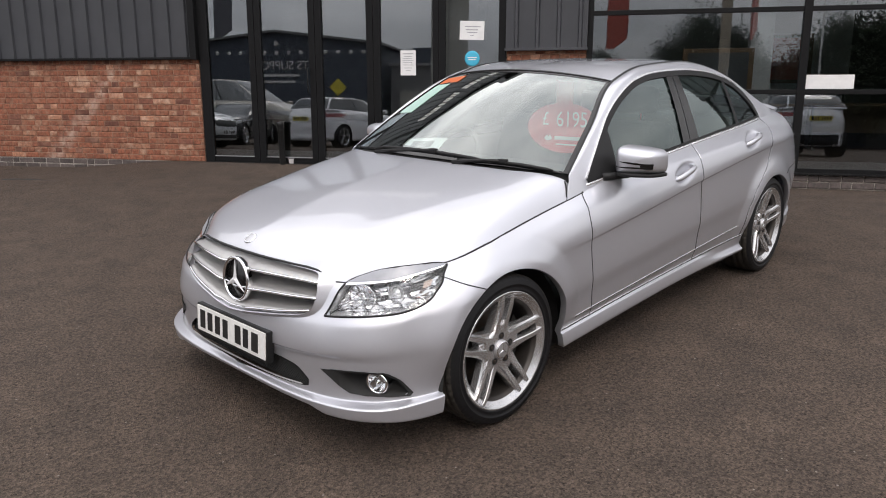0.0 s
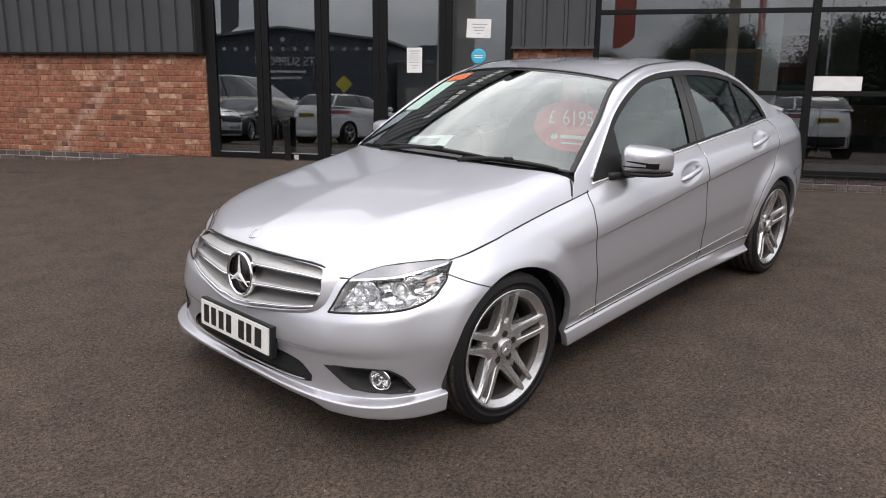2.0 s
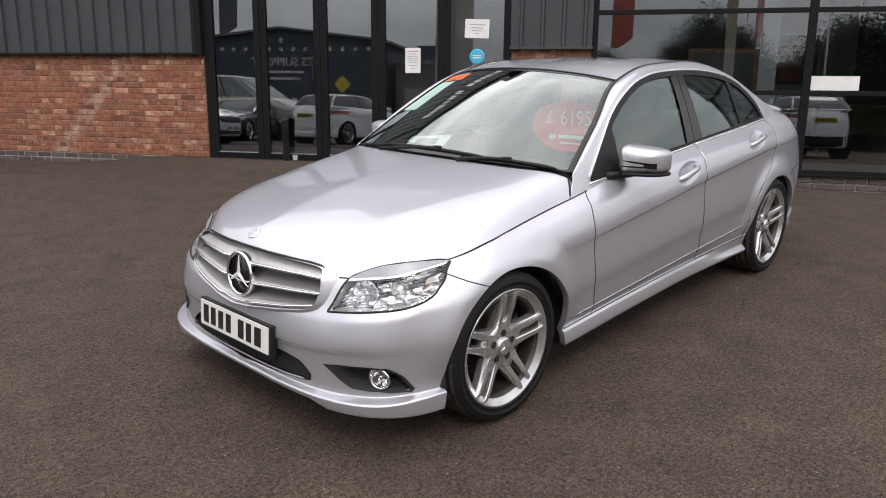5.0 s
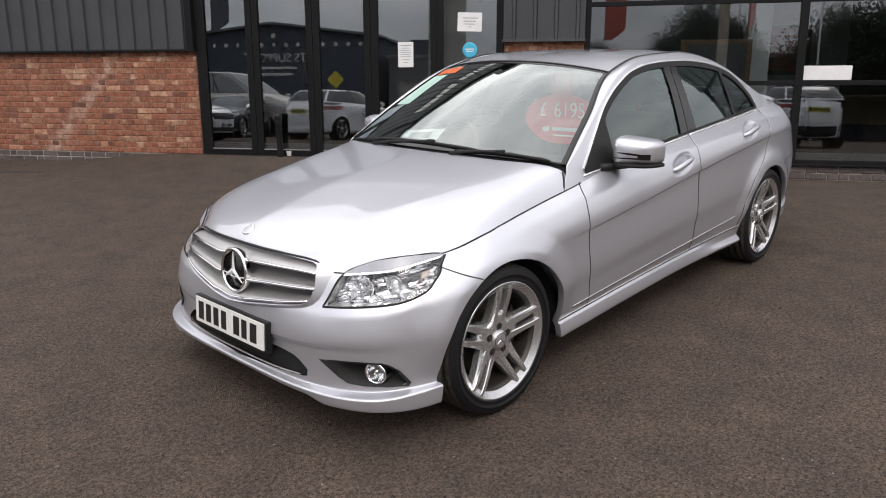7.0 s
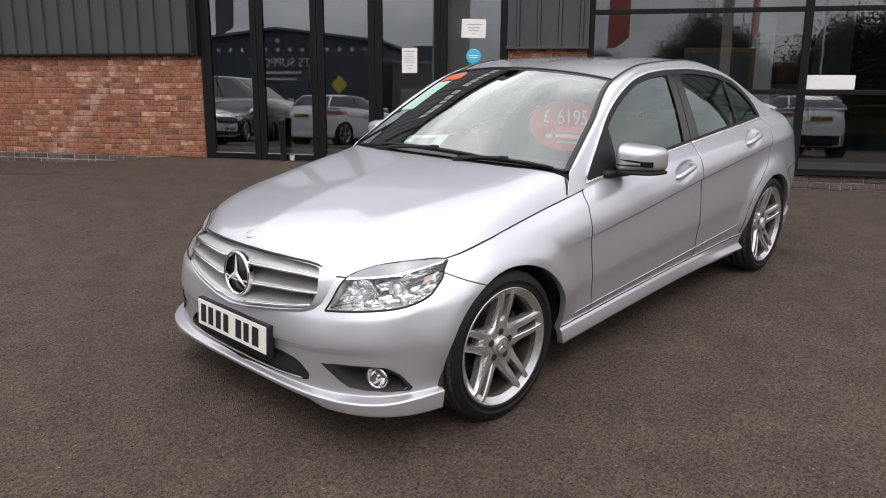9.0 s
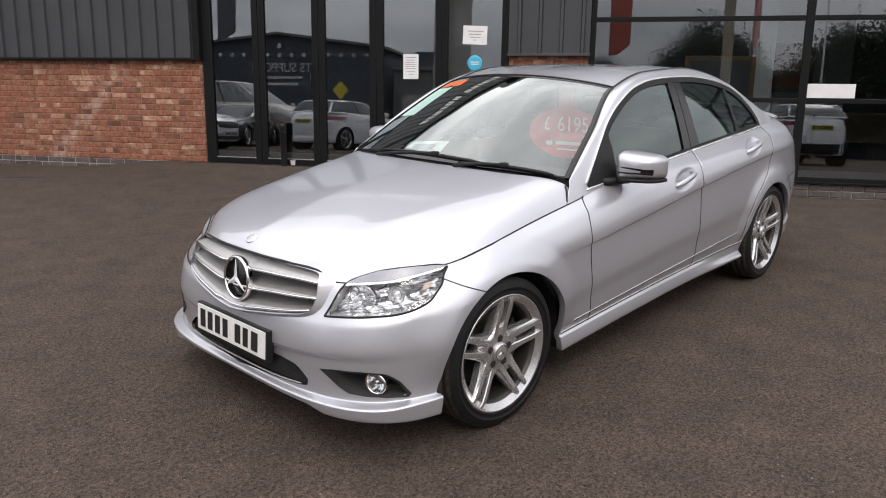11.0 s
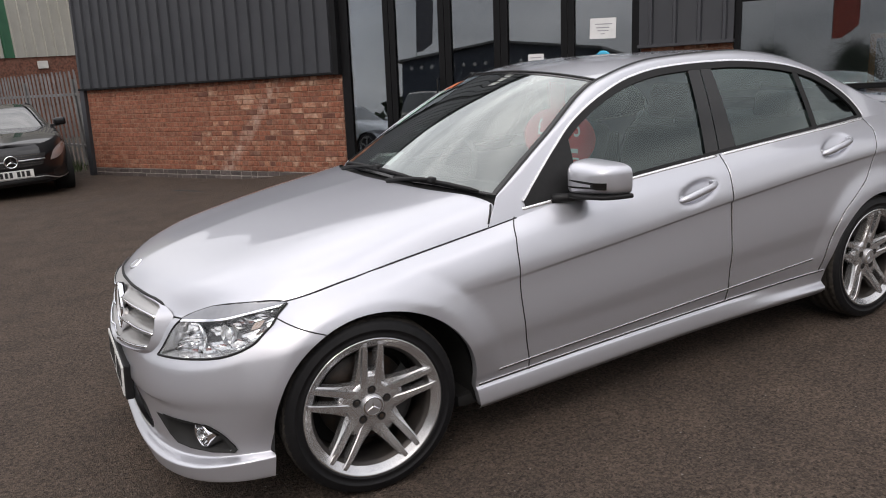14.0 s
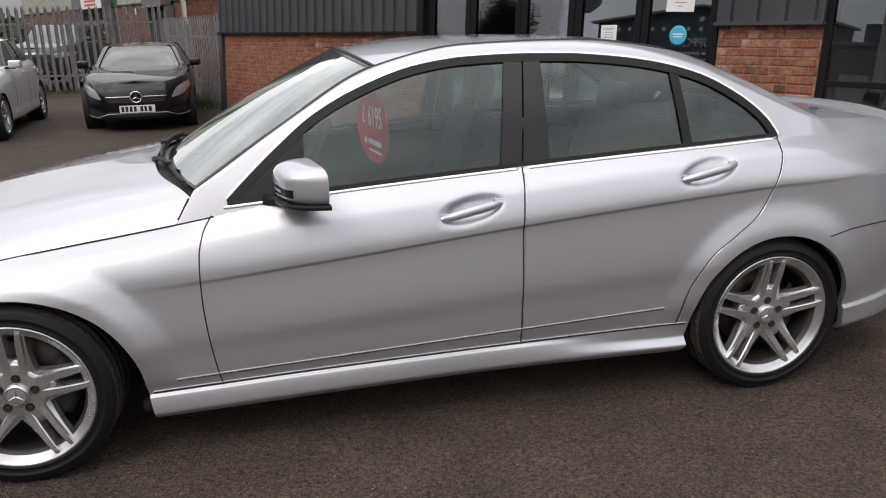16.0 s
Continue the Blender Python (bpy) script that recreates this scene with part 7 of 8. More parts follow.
part("steering_boss", bmb, CABIN, silver_car)
bmb = box_bm(-.015, -.12, -.035, .02, .12, .035, .012)
bmb.transform(Matrix.Translation((1.13, 0, 1.285)))
part("rear_view_mirror", bmb, BLACK_PLASTIC, silver_car)


# ---- stickers and slips on the windscreen ----
ST_X = Vector((0.53, -0.848, 0.0)).normalized()
ST_Y = Vector((0.70, 0.44, 0.56)).normalized()
ST_C = Vector((0.865, -0.535, 1.138))


def on_screen(a, b, lift, c=ST_C, ax=ST_X, ay=ST_Y):
    """A point on the windscreen near c, a along ax and b along ay."""
    nn = ax.cross(ay).normalized()
    o = c + ax * a + ay * b + nn * 0.3
    hit, hn, _, _ = BODY_BVH.ray_cast(o, -nn)
    return (hit if hit else c + ax * a + ay * b) + nn * lift


def screen_shape(name, outline_pts, lift, material, parent, rings=6, **kw):
    cx_ = sum(p_[0] for p_ in outline_pts) / len(outline_pts)
    cy_ = sum(p_[1] for p_ in outline_pts) / len(outline_pts)
    vv = [on_screen(cx_, cy_, lift, **kw)]
    n = len(outline_pts)
    for r in range(1, rings + 1):
        for a, b in outline_pts:
            vv.append(on_screen(cx_ + (a - cx_) * r / rings, cy_ + (b - cy_) * r / rings, lift, **kw))
    ff = [(0, 1 + i, 1 + (i + 1) % n) for i in range(n)]
    for r in range(rings - 1):
        ff += [(1 + r * n + i, 1 + (r + 1) * n + i, 1 + (r + 1) * n + (i + 1) % n, 1 + r * n + (i + 1) % n) for i in range(n)]
    return mesh_obj(name, vv, ff, material, parent)


price_card = thing("price_card", "oval red price card with white lettering hanging behind the windscreen", "price card",
                   Matrix.Translation((1.275, -0.262, 1.056)) @ Matrix(((0.163, 0, -0.9866, 0), (-0.9866, 0, -0.163, 0), (0, 1, 0, 0), (0, 0, 0, 1))))
oval = [(0.222 * math.cos(t), 0.138 * math.sin(t)) for t in np.linspace(0, 2 * math.pi, 57)[:-1]]
cv = [(x, y, z) for z in (0.0, -0.003) for x, y in oval]
mesh_obj("card", cv, [tuple(range(56)), tuple(range(56, 112))[::-1]] + [(i, i + 56, (i + 1) % 56 + 56, (i + 1) % 56) for i in range(56)], STICKER_RED, price_card, smooth=False)
part("hanger_neck", box_bm(-.05, .10, -.0025, .05, .285, -.0006, 0), STICKER_RED, price_card)
text_mesh("price_digits", "£", 0.105, STICKER_WHITE, price_card, Matrix.Translation((-.112, .045, .001)) @ Matrix.Diagonal((.75, 1, 1, 1)), depth=.0004)
text_mesh("price_digits", "6195", 0.118, STICKER_WHITE, price_card, Matrix.Translation((.047, .045, .001)) @ Matrix.Diagonal((.80, 1, 1, 1)), depth=.0004)
mk = [(-.118, -.058), (-.100, -.040), (-.092, -.052), (-.082, -.036), (-.070, -.062), (-.088, -.074), (-.108, -.072)]
mesh_obj("mark", [(x, y, .0012) for x, y in mk], [tuple(range(7))[::-1]], STICKER_WHITE, price_card, smooth=False)
for a0, a1, b0, b1 in ((-.055, .120, -.066, -.046), (-.045, .125, -.095, -.087)):
    part("text_bar", box_bm(a0, b0, .0004, a1, b1, .0014), STICKER_WHITE, price_card)

slip = thing("paper_slip", "white printed slip lying behind the windscreen", "paper")
PX, PY = Vector((0.10, -0.99, 0)).normalized(), Vector((0.88, 0.05, 0.47)).normalized()
KW = dict(c=Vector((0.54, 0.12, 1.02)), ax=PX, ay=PY)
screen_shape("slip_paper", [(-.14, -.055), (.14, -.055), (.14, .055), (-.14, .055)], -0.012, PAPER, slip, 3, **KW)
screen_shape("slip_print", [(-.075, -.025), (.075, -.025), (.075, .025), (-.075, .025)], -0.0105, LAMP_GREY, slip, 2, **KW)
strip = thing("sun_strip", "pale mint and orange strip on the windscreen edge", "sticker")
for a0, a1, m_ in ((0.44, 0.84, STICKER_MINT), (0.86, 0.965, STICKER_ORANGE)):
    vv = []
    for t in np.linspace(a0, a1, 24):
        wdt = 0.34 if m_ is STICKER_ORANGE else 0.20 + 0.06 * t
        for k in (0, 1):
            vv.append(ws_at(t * 0.96, 0.915 - wdt * k, 0.003))
    mesh_obj("strip_band", vv, grid_faces(24, 2), m_, strip)

# ---- other parked cars ----
def simple_wheel(parent, m, r=0.32, w2=0.105, rim_mat=None):
    def put(nm, v, f, mt, smooth=True):
        return mesh_obj(nm, [m @ Vector(map(float, q)) for q in v], f, mt, parent, "", smooth)

    rr = r - 0.075
    v, f = lathe([(rr, -w2 * .9), (rr + .02, -w2), (r - .02, -w2 * .98), (r - .004, -w2 * .85), (r, -w2 * .6), (r, w2 * .6), (r - .004, w2 * .85), (r - .02, w2), (rr, w2 * .9)], 48)
    put("tyre", v, f, RUBBER)
    v, f = lathe([(rr + .002, -w2 * .88), (rr, -w2), (rr - .012, -w2), (rr - .03, -w2 * .7), (rr - .03, w2 * .8)], 48)
    put("rim", v, f, rim_mat or ALLOY)
    v, f = lathe([(0, -w2 * .55), (rr - .03, -w2 * .45)], 32)
    put("wheel_back", v, f, UNDER)
    for k in range(5):
        a = 2 * math.pi * k / 5 + .3
        ca, sa = math.cos(a), math.sin(a)
        vv = []
        for rad, half, y in ((.02, .030, -w2 * .80), (rr * .5, .024, -w2 * .86), (rr - .012, .034, -w2 * .93)):
            for t in (-half, half):
                for dy in (0, .02):
                    vv.append((rad * ca - t * sa, y + dy, rad * sa + t * ca))
        ff = []
        for i in (0, 1):
            o = i * 4
            ff += [(o, o + 2, o + 6, o + 4), (o, o + 4, o + 5, o + 1), (o + 2, o + 3, o + 7, o + 6)]
        put("spoke", vv, ff, rim_mat or ALLOY, False)
    v, f = lathe([(0, -w2 * .95), (.028, -w2 * .95), (.034, -w2 * .8)], 20)
    put("centre_cap", v, f, rim_mat or ALLOY)


def parked_car(label, paint, m, length=4.3, width=1.78, height=1.43, wheelbase=2.7, front=0.86, nose_z=0.72, hood_z=0.93, belt_z=0.97, tail_z=1.0,
               ws=(0.55, 1.25), rear=(3.25, 2.85), low=0.19, wheel_r=0.315, star=False, plate=PLATE_WHITE, lamp_y=(0.46, 0.84), lamp_z=(0.60, 0.72), grille=(0.46, 0.52, 0.68), tall=False, plate_z=None, clad=False, panes=None):
    """A plainer car: stacked outlines for the body, a glasshouse, wheels, lamps, grille, plates and mirrors. Nose towards local -x."""
    car = thing("parked_car", label, "car", m)
    back = length - front
    cx_, a_ = (back - front) / 2, length / 2

    def ztop(x):
        return pchip([-front, -front + .06, -front + .22, ws[0], rear[0], back - .05, back], [nose_z, nose_z + .035, nose_z + .09, hood_z, tail_z, tail_z - .04, tail_z - .10], x)

    n = 260
    th = np.linspace(0, 2 * math.pi, n, endpoint=False)
    p_ = 3.0
    cs, sn = np.cos(th), np.sin(th)
    ox, oy = np.sign(cs) * np.abs(cs) ** (2 / p_), np.sign(sn) * np.abs(sn) ** (2 / 3.6)
    levels = [(0.0, .90, .045), (.05, .965, .01), (.16, .985, .0), (.24, .98, .012), (.40, .995, .0), (.55, 1.0, .0), (.68, .995, .005), (.78, .992, .015), (.87, .975, .05), (.94, .955, .09), (1.0, .915, .15)]
    stack = []
    for t, wf, inset in levels:
        x = cx_ + ox * (a_ - inset)
        y = oy * width / 2 * wf
        stack.append(np.stack([x, y, low + (ztop(x) - low) * t], -1))
    body = rows_through(np.array(stack), 4)
    for k_ in (0.0, wheelbase):
        r = np.hypot(body[..., 0] - k_, body[..., 2] - wheel_r)
        body[..., 1] += np.sign(body[..., 1]) * 0.012 * smooth01((.47 - r) / .07) * (np.abs(body[..., 1]) > width * .38)
    R, C = body.shape[:2]
    idx = np.arange(R * C).reshape(R, C)
    nxt = np.roll(idx, -1, axis=1)
    faces = np.stack([idx[:-1], nxt[:-1], nxt[1:], idx[1:]], -1).reshape(-1, 4)
    v = body.reshape(-1, 3).copy()
    cut_ = np.zeros(len(v), bool)
    AR = wheel_r + 0.035
    for k_ in (0.0, wheelbase):
        dx, dz = v[:, 0] - k_, v[:, 2] - wheel_r
        r = np.hypot(dx, dz)
        ins = (np.where(dz > 0, r < AR, np.abs(dx) < AR)) & (np.abs(v[:, 1]) > width * .3)
        v[:, 0] = np.where(ins, np.where(dz > 0, k_ + dx * AR / np.maximum(r, 1e-6), k_ + np.sign(dx) * AR), v[:, 0])
        v[:, 2] = np.where(ins & (dz > 0), wheel_r + dz * AR / np.maximum(r, 1e-6), v[:, 2])
        cut_ |= ins
    faces = faces[~cut_[faces].all(1)]
    mesh_obj("body", v, outward(v, faces, (cx_, 0, .6)), paint, car)
    top_ring = body[-1]
    cap_v, cap_f = [], []
    for s in (1.0, .93, .8, .55, .25, .0):
        q = top_ring.copy()
        q[:, 1] *= s
        q[:, 2] += 0.045 * (1 - s * s)
        cap_v.append(q)
    cap_v = np.array(cap_v)
    R2 = len(cap_v)
    idx = np.arange(R2 * C).reshape(R2, C)
    nxt = np.roll(idx, -1, axis=1)
    cap_f = np.stack([idx[:-1], nxt[:-1], nxt[1:], idx[1:]], -1).reshape(-1, 4)
    mesh_obj("bonnet", cap_v.reshape(-1, 3), outward(cap_v.reshape(-1, 3), cap_f, (cx_, 0, .3)), paint, car)
    # glasshouse
    gh = []
    gp = 4.2
    gx, gy = np.sign(cs) * np.abs(cs) ** (2 / gp), np.sign(sn) * np.abs(sn) ** (2 / gp)
    GT = [0, .08, .2, .35, .5, .65, .78, .86, .92, .97, 1.0]
    roof_w = 0.64 if not tall else 0.70
    for t in GT:
        x0, x1 = ws[0] + (ws[1] - ws[0]) * t, rear[0] + (rear[1] - rear[0]) * (t ** 1.2)
        x = (x0 + x1) / 2 + gx * (x1 - x0) / 2
        wv = width / 2 * (0.90 + (roof_w + .06 - 0.90) * t - 0.06 * max(0, (t - .86) / .14) ** 2)
        base = ztop(np.clip(x, ws[0], rear[0])) - 0.01
        roof = height - 0.05 + 0.03 * np.sin(np.clip((x - ws[1]) / (rear[1] - ws[1]), 0, 1) * math.pi) - 0.03
        z = base + (roof - base) * (1 - (1 - t) ** 1.15)
        gh.append(np.stack([x, gy * wv, z], -1))
    gh = np.array(gh)
    idx = np.arange(len(GT) * C).reshape(len(GT), C)
    nxt = np.roll(idx, -1, axis=1)
    gf = np.stack([idx[:-1], nxt[:-1], nxt[1:], idx[1:]], -1)
    glass_f, frame_f = gf[1:8].reshape(-1, 4), np.concatenate([gf[:1].reshape(-1, 4), gf[8:].reshape(-1, 4)])
    gv_ = gh.reshape(-1, 3)
    mesh_obj("glasshouse", *compact(gv_, outward(gv_, glass_f, (cx_, 0, .8))), panes or CAR_GLASS, car, "dark car windows")
    mesh_obj("window_band", *compact(gv_, outward(gv_, frame_f, (cx_, 0, .8))), paint, car)
    rv = []
    for s in (1.0, .9, .6, .3, .0):
        q = gh[-1].copy()
        mx = q[:, 0].mean()
        q[:, 0] = mx + (q[:, 0] - mx) * s
        q[:, 1] *= s
        q[:, 2] += 0.035 * (1 - s * s)
        rv.append(q)
    rv = np.array(rv)
    idx = np.arange(len(rv) * C).reshape(len(rv), C)
    nxt = np.roll(idx, -1, axis=1)
    rf = np.stack([idx[:-1], nxt[:-1], nxt[1:], idx[1:]], -1).reshape(-1, 4)
    mesh_obj("roof_panel", rv.reshape(-1, 3), outward(rv.reshape(-1, 3), rf, (cx_, 0, .8)), paint, car)
    # pillars in body colour, along the corners of the glasshouse and at its middle
    for ang, wd in ((45, .055), (135, .05), (225, .05), (315, .055), (88, .05), (272, .05)):
        j = int(np.argmin(np.abs(np.degrees(np.arctan2(gy, gx)) % 360 - ang)))
        pts = [Vector(map(float, gh[k, j])) for k in range(len(GT))]
        ns = [Vector(((q.x - cx_) * .35, q.y, .25)).normalized() for q in pts]
        vv, ff = ribbon(pts, ns, wd, 0.004, 0.004)
        mesh_obj("pillar", vv, ff, paint if ang in (45, 135, 225, 315) else BLACK_PLASTIC, car, smooth=False)
    for k_, sg in ((0.0, -1), (0.0, 1), (wheelbase, -1), (wheelbase, 1)):
        wl = new("wheel")
        wl.parent = car
        simple_wheel(wl, Matrix.Translation((k_, sg * (width / 2 - .14), wheel_r)) @ Matrix.Rotation(0 if sg < 0 else math.pi, 4, "Z"), wheel_r)
        lv, lf = lathe([(AR, -.10), (AR + .01, .15), (.05, .16)], 40)
        q = Matrix.Translation((k_, sg * (width / 2 - .13), wheel_r)) @ Matrix.Rotation(0 if sg < 0 else math.pi, 4, "Z")
        mesh_obj("arch_liner", [q @ Vector(p) for p in lv], lf, UNDER, car)
    part("floor_pan", box_bm(-.3, -width * .3, low - .02, back - .4, width * .3, low + .06, .02), UNDER, car)
    bvh = BVHTree.FromPolygons([Vector(map(float, q)) for q in body.reshape(-1, 3)] + [Vector(map(float, q)) for q in cap_v.reshape(-1, 3)],
                               [tuple(map(int, q)) for q in np.stack([np.arange(R * C).reshape(R, C)[:-1], np.roll(np.arange(R * C).reshape(R, C), -1, 1)[:-1], np.roll(np.arange(R * C).reshape(R, C), -1, 1)[1:], np.arange(R * C).reshape(R, C)[1:]], -1).reshape(-1, 4)] +
                               [tuple(int(i) + R * C for i in q) for q in cap_f])

    def nose(y, z, lift=0.0, end=-1):
        hit, nn, _, _ = bvh.ray_cast(Vector((end * 9.0, y, z)), Vector((-end, 0, 0)))
        if hit is None:
            hit = Vector((-front if end < 0 else back, y, z))
        return hit + Vector((end * lift, 0, 0))

    def patch(nm, poly, mt, lift=0.004, end=-1, label=""):
        """A patch on the nose or tail from a bottom and a top edge, each a list of (y, z)."""
        lo_, hi_ = poly
        vv = []
        N_ = 14
        lo_, hi_ = curve2(lo_, N_), curve2(hi_, N_)
        for (y0, z0), (y1, z1) in zip(lo_, hi_):
            for k in range(7):
                t = k / 6
                vv.append(nose(float(y0 + (y1 - y0) * t), float(z0 + (z1 - z0) * t), lift, end))
        return mesh_obj(nm, vv, grid_faces(N_, 7), mt, car, label)

    for sg in (-1, 1):
        y0, y1 = lamp_y
        z0, z1 = lamp_z
        w_ = width / 2
        if star:
            # wedges that sweep up and back from the grille
            up = z0 - .53
            patch("headlight", ([(sg * .520, .515 + up), (sg * .60, .525 + up), (sg * .70, .560 + up), (sg * .81, .660 + up)],
                                [(sg * .525, .535 + up), (sg * .60, .655 + up), (sg * .70, .710 + up), (sg * .80, .745 + up)]), LAMP_DULL, .006, label="clear wedge-shaped headlamp")
            patch("lamp_strip", ([(sg * .555, .560 + up), (sg * .66, .640 + up), (sg * .77, .690 + up)], [(sg * .560, .576 + up), (sg * .655, .656 + up), (sg * .765, .706 + up)]), REFLECTOR, .009)
            patch("lamp_bowl", ([(sg * .62, .575 + up), (sg * .70, .595 + up)], [(sg * .625, .625 + up), (sg * .695, .655 + up)]), REFLECTOR, .009)
        else:
            patch("headlight", ([(sg * y0 * w_ / .89, z0 + .02), (sg * (y0 + .12), z0 - .01), (sg * (w_ - .10), z0 + .03), (sg * (w_ - .055), z1 - .02)],
                                [(sg * y0 * w_ / .89, z0 + .05), (sg * (y0 + .12), z1 - .03), (sg * (w_ - .12), z1), (sg * (w_ - .05), z1 + .005)]), LAMP_DULL, .006, label="clear headlamp")
            q = nose(sg * (y0 + .20), (z0 + z1) / 2)
            lv, lf = lathe([(0, .02), (.030, .01), (.042, -.006), (.046, .0)], 24)
            mesh_obj("lamp_bowl", [q + Vector((y - .012, x, z)) for x, y, z in lv], lf, REFLECTOR, car)
        patch("intake", ([(sg * (w_ * .60), low + .07), (sg * (w_ * .86), low + .09)], [(sg * (w_ * .60), low + .17), (sg * (w_ * .84), low + .22)]), BLACK_PLASTIC, .004)
        patch("tail_lamp", ([(sg * (w_ * .62), tail_z - .20), (sg * (w_ * .93), tail_z - .20)], [(sg * (w_ * .64), tail_z - .11), (sg * (w_ * .92), tail_z - .09)]), RED_LENS, .006, 1, "red tail lamp")
        mirror_y_ = sg * (w_ + .025)
        zz = float(ztop(np.array(ws[0] + .25))) + .07
        bmq = box_bm(ws[0] + .18, mirror_y_ - .09, zz - .060, ws[0] + .33, mirror_y_ + .09, zz + .060, .035, 3)
        part("door_mirror", bmq, paint, car, smooth=True)
        part("mirror_stalk", box_bm(ws[0] + .20, min(sg * (w_ - .12), mirror_y_), zz - .07, ws[0] + .28, max(sg * (w_ - .12), mirror_y_), zz - .035, .01), BLACK_PLASTIC, car)
        for hx in (ws[0] + 1.05, ws[0] + 1.95):
            hz = float(ztop(np.array(hx))) - .11
            part("door_handle", box_bm(hx - .1, sg * w_ * .985 - .018, hz - .012, hx + .1, sg * w_ * .985 + .018, hz + .012, .008), paint, car)
        for sx in (ws[0] + .18, ws[0] + 1.2, ws[0] + 2.1):
            pts = []
            for z in np.linspace(low + .12, float(ztop(np.array(sx))) - .03, 12):
                hit, nn, _, _ = bvh.ray_cast(Vector((sx, sg * 3, z)), Vector((0, -sg, 0)))
                if hit:
                    pts.append(hit)
            if len(pts) > 2:
                vv, ff = ribbon(pts, [Vector((0, sg, 0))] * len(pts), .006, .002, .001)
                mesh_obj("shut_line", vv, ff, GAP, car, smooth=False)
    if clad:
        # dark plastic round the foot of the tail
        patch("rear_cladding", ([(-width * .44, low + .03), (0, low + .02), (width * .44, low + .03)], [(-width * .47, low + .30), (0, low + .27), (width * .47, low + .30)]), BLACK_PLASTIC, .008, 1, "black plastic lower bumper")
        for sg in (-1, 1):
            pts = [Vector((x_, sg * width * .30, height - .02 + .03 * math.sin((x_ - ws[1]) / (rear[1] - ws[1]) * math.pi))) for x_ in np.linspace(ws[1] + .15, rear[1] - .1, 8)]
            vv, ff = tube(pts, .018, 6)
            mesh_obj("roof_rail", vv, ff, SILVER_TRIM, car)
    gw, g0, g1 = grille
    patch("grille_mesh", ([(-gw * .86, g0 + .012), (0, g0), (gw * .86, g0 + .012)], [(-gw, g1 - .012), (0, g1), (gw, g1 - .012)]), BLACK_PLASTIC, .005, label="dark grille")
    patch("lower_grille", ([(-gw, low + .05), (gw, low + .05)], [(-gw * .9, low + .14), (gw * .9, low + .14)]), BLACK_PLASTIC, .005)
    if star:
        pins_v, pins_f = [], []
        for rr_ in range(5):
            for cc_ in range(-14, 15):
                y = cc_ * gw / 15 + (.5 * gw / 15 if rr_ % 2 else 0)
                z = g0 + .022 + (g1 - g0 - .044) * rr_ / 4
                if abs(y) > gw * .86:
                    continue
                q = nose(y, z, .008)
                o = len(pins_v)
                pins_v += [q + Vector((0, dy, dz)) for dy, dz in ((-.009, 0), (0, -.006), (.009, 0), (0, .006))]
                pins_f.append((o, o + 1, o + 2, o + 3))
        tagged(mesh_obj("grille_pins", pins_v, pins_f, CHROME, car, smooth=False), kind="stuff")
        zc = (g0 + g1) / 2
        for y0, y1 in ((-gw * .95, -.09), (.09, gw * .95)):
            pts = [nose(y, zc + .004, .016) for y in np.linspace(y0, y1, 10)]
            vv, ff = tube(pts, .011, 6)
            mesh_obj("grille_bar", vv, ff, SILVER_TRIM, car)
        q = nose(0, zc, .03)
        lv, lf = lathe([(.072, -.002), (.078, -.012), (.088, -.012), (.092, .0), (.088, .03)], 40)
        mesh_obj("emblem_ring", [q + Vector((y, x, z)) for x, y, z in lv], lf, CHROME, car)
        lv, lf = lathe([(0, .006), (.076, .006)], 40)
        mesh_obj("emblem_disc", [q + Vector((y, x, z)) for x, y, z in lv], lf, GLOSS_BLACK, car)
        for k in range(3):
            a = radians(90 + 120 * k)
            tri = [(-.011 * math.sin(a), .011 * math.cos(a)), (.078 * math.cos(a), .078 * math.sin(a)), (.011 * math.sin(a), -.011 * math.cos(a))]
            mesh_obj("emblem_arm", [q + Vector((-.002, y, z)) for y, z in tri] + [q + Vector((-.012, 0, 0))], [(0, 1, 3), (1, 2, 3)], CHROME, car, smooth=False)
        pts = [nose(y, low + float(np.interp(abs(y), [0, .43, .60, .72, .80], [.11, .105, .045, .04, .07])), .012) for y in np.linspace(-width * .45, width * .45, 50)]
        vv, ff = tube(pts, .008, 6)
        mesh_obj("splitter_trim", vv, ff, SLAT, car)
    for end, pz, mt in ((-1, plate_z or low + .20, plate), (1, tail_z - .25, YELLOW)):
        pl = new("number_plate")
        pl.parent = car
        q = nose(0, pz, .0, end)
        pm = Matrix.Translation(q + Vector((end * .022, 0, 0))) @ Matrix.Rotation(0 if end < 0 else math.pi, 4, "Z")
        plated("plate_face", -.26, -.056, .26, .056, 0, .02, mt, .002, pl, pm)
        plate_bars(pl, pm, 1.0, -0.0005)
    return car


HATCH = dict(length=4.30, width=1.78, height=1.34, wheelbase=2.70, front=.93, nose_z=.67, hood_z=.905, belt_z=.99, tail_z=1.02, ws=(.50, 1.32), rear=(3.20, 2.75))
SUV = dict(length=4.75, width=1.92, height=1.74, wheelbase=2.87, front=.92, nose_z=.92, hood_z=1.13, belt_z=1.16, tail_z=1.18, ws=(.55, 1.25), rear=(3.72, 3.25), low=.26, wheel_r=.36,
           lamp_z=(.78, .90), grille=(.48, .66, .86), tall=True)
SALOON = dict(length=4.85, width=1.85, height=1.45, wheelbase=2.90, front=.88, nose_z=.70, hood_z=.95, belt_z=.98, tail_z=1.02, ws=(.60, 1.38), rear=(3.35, 2.65))
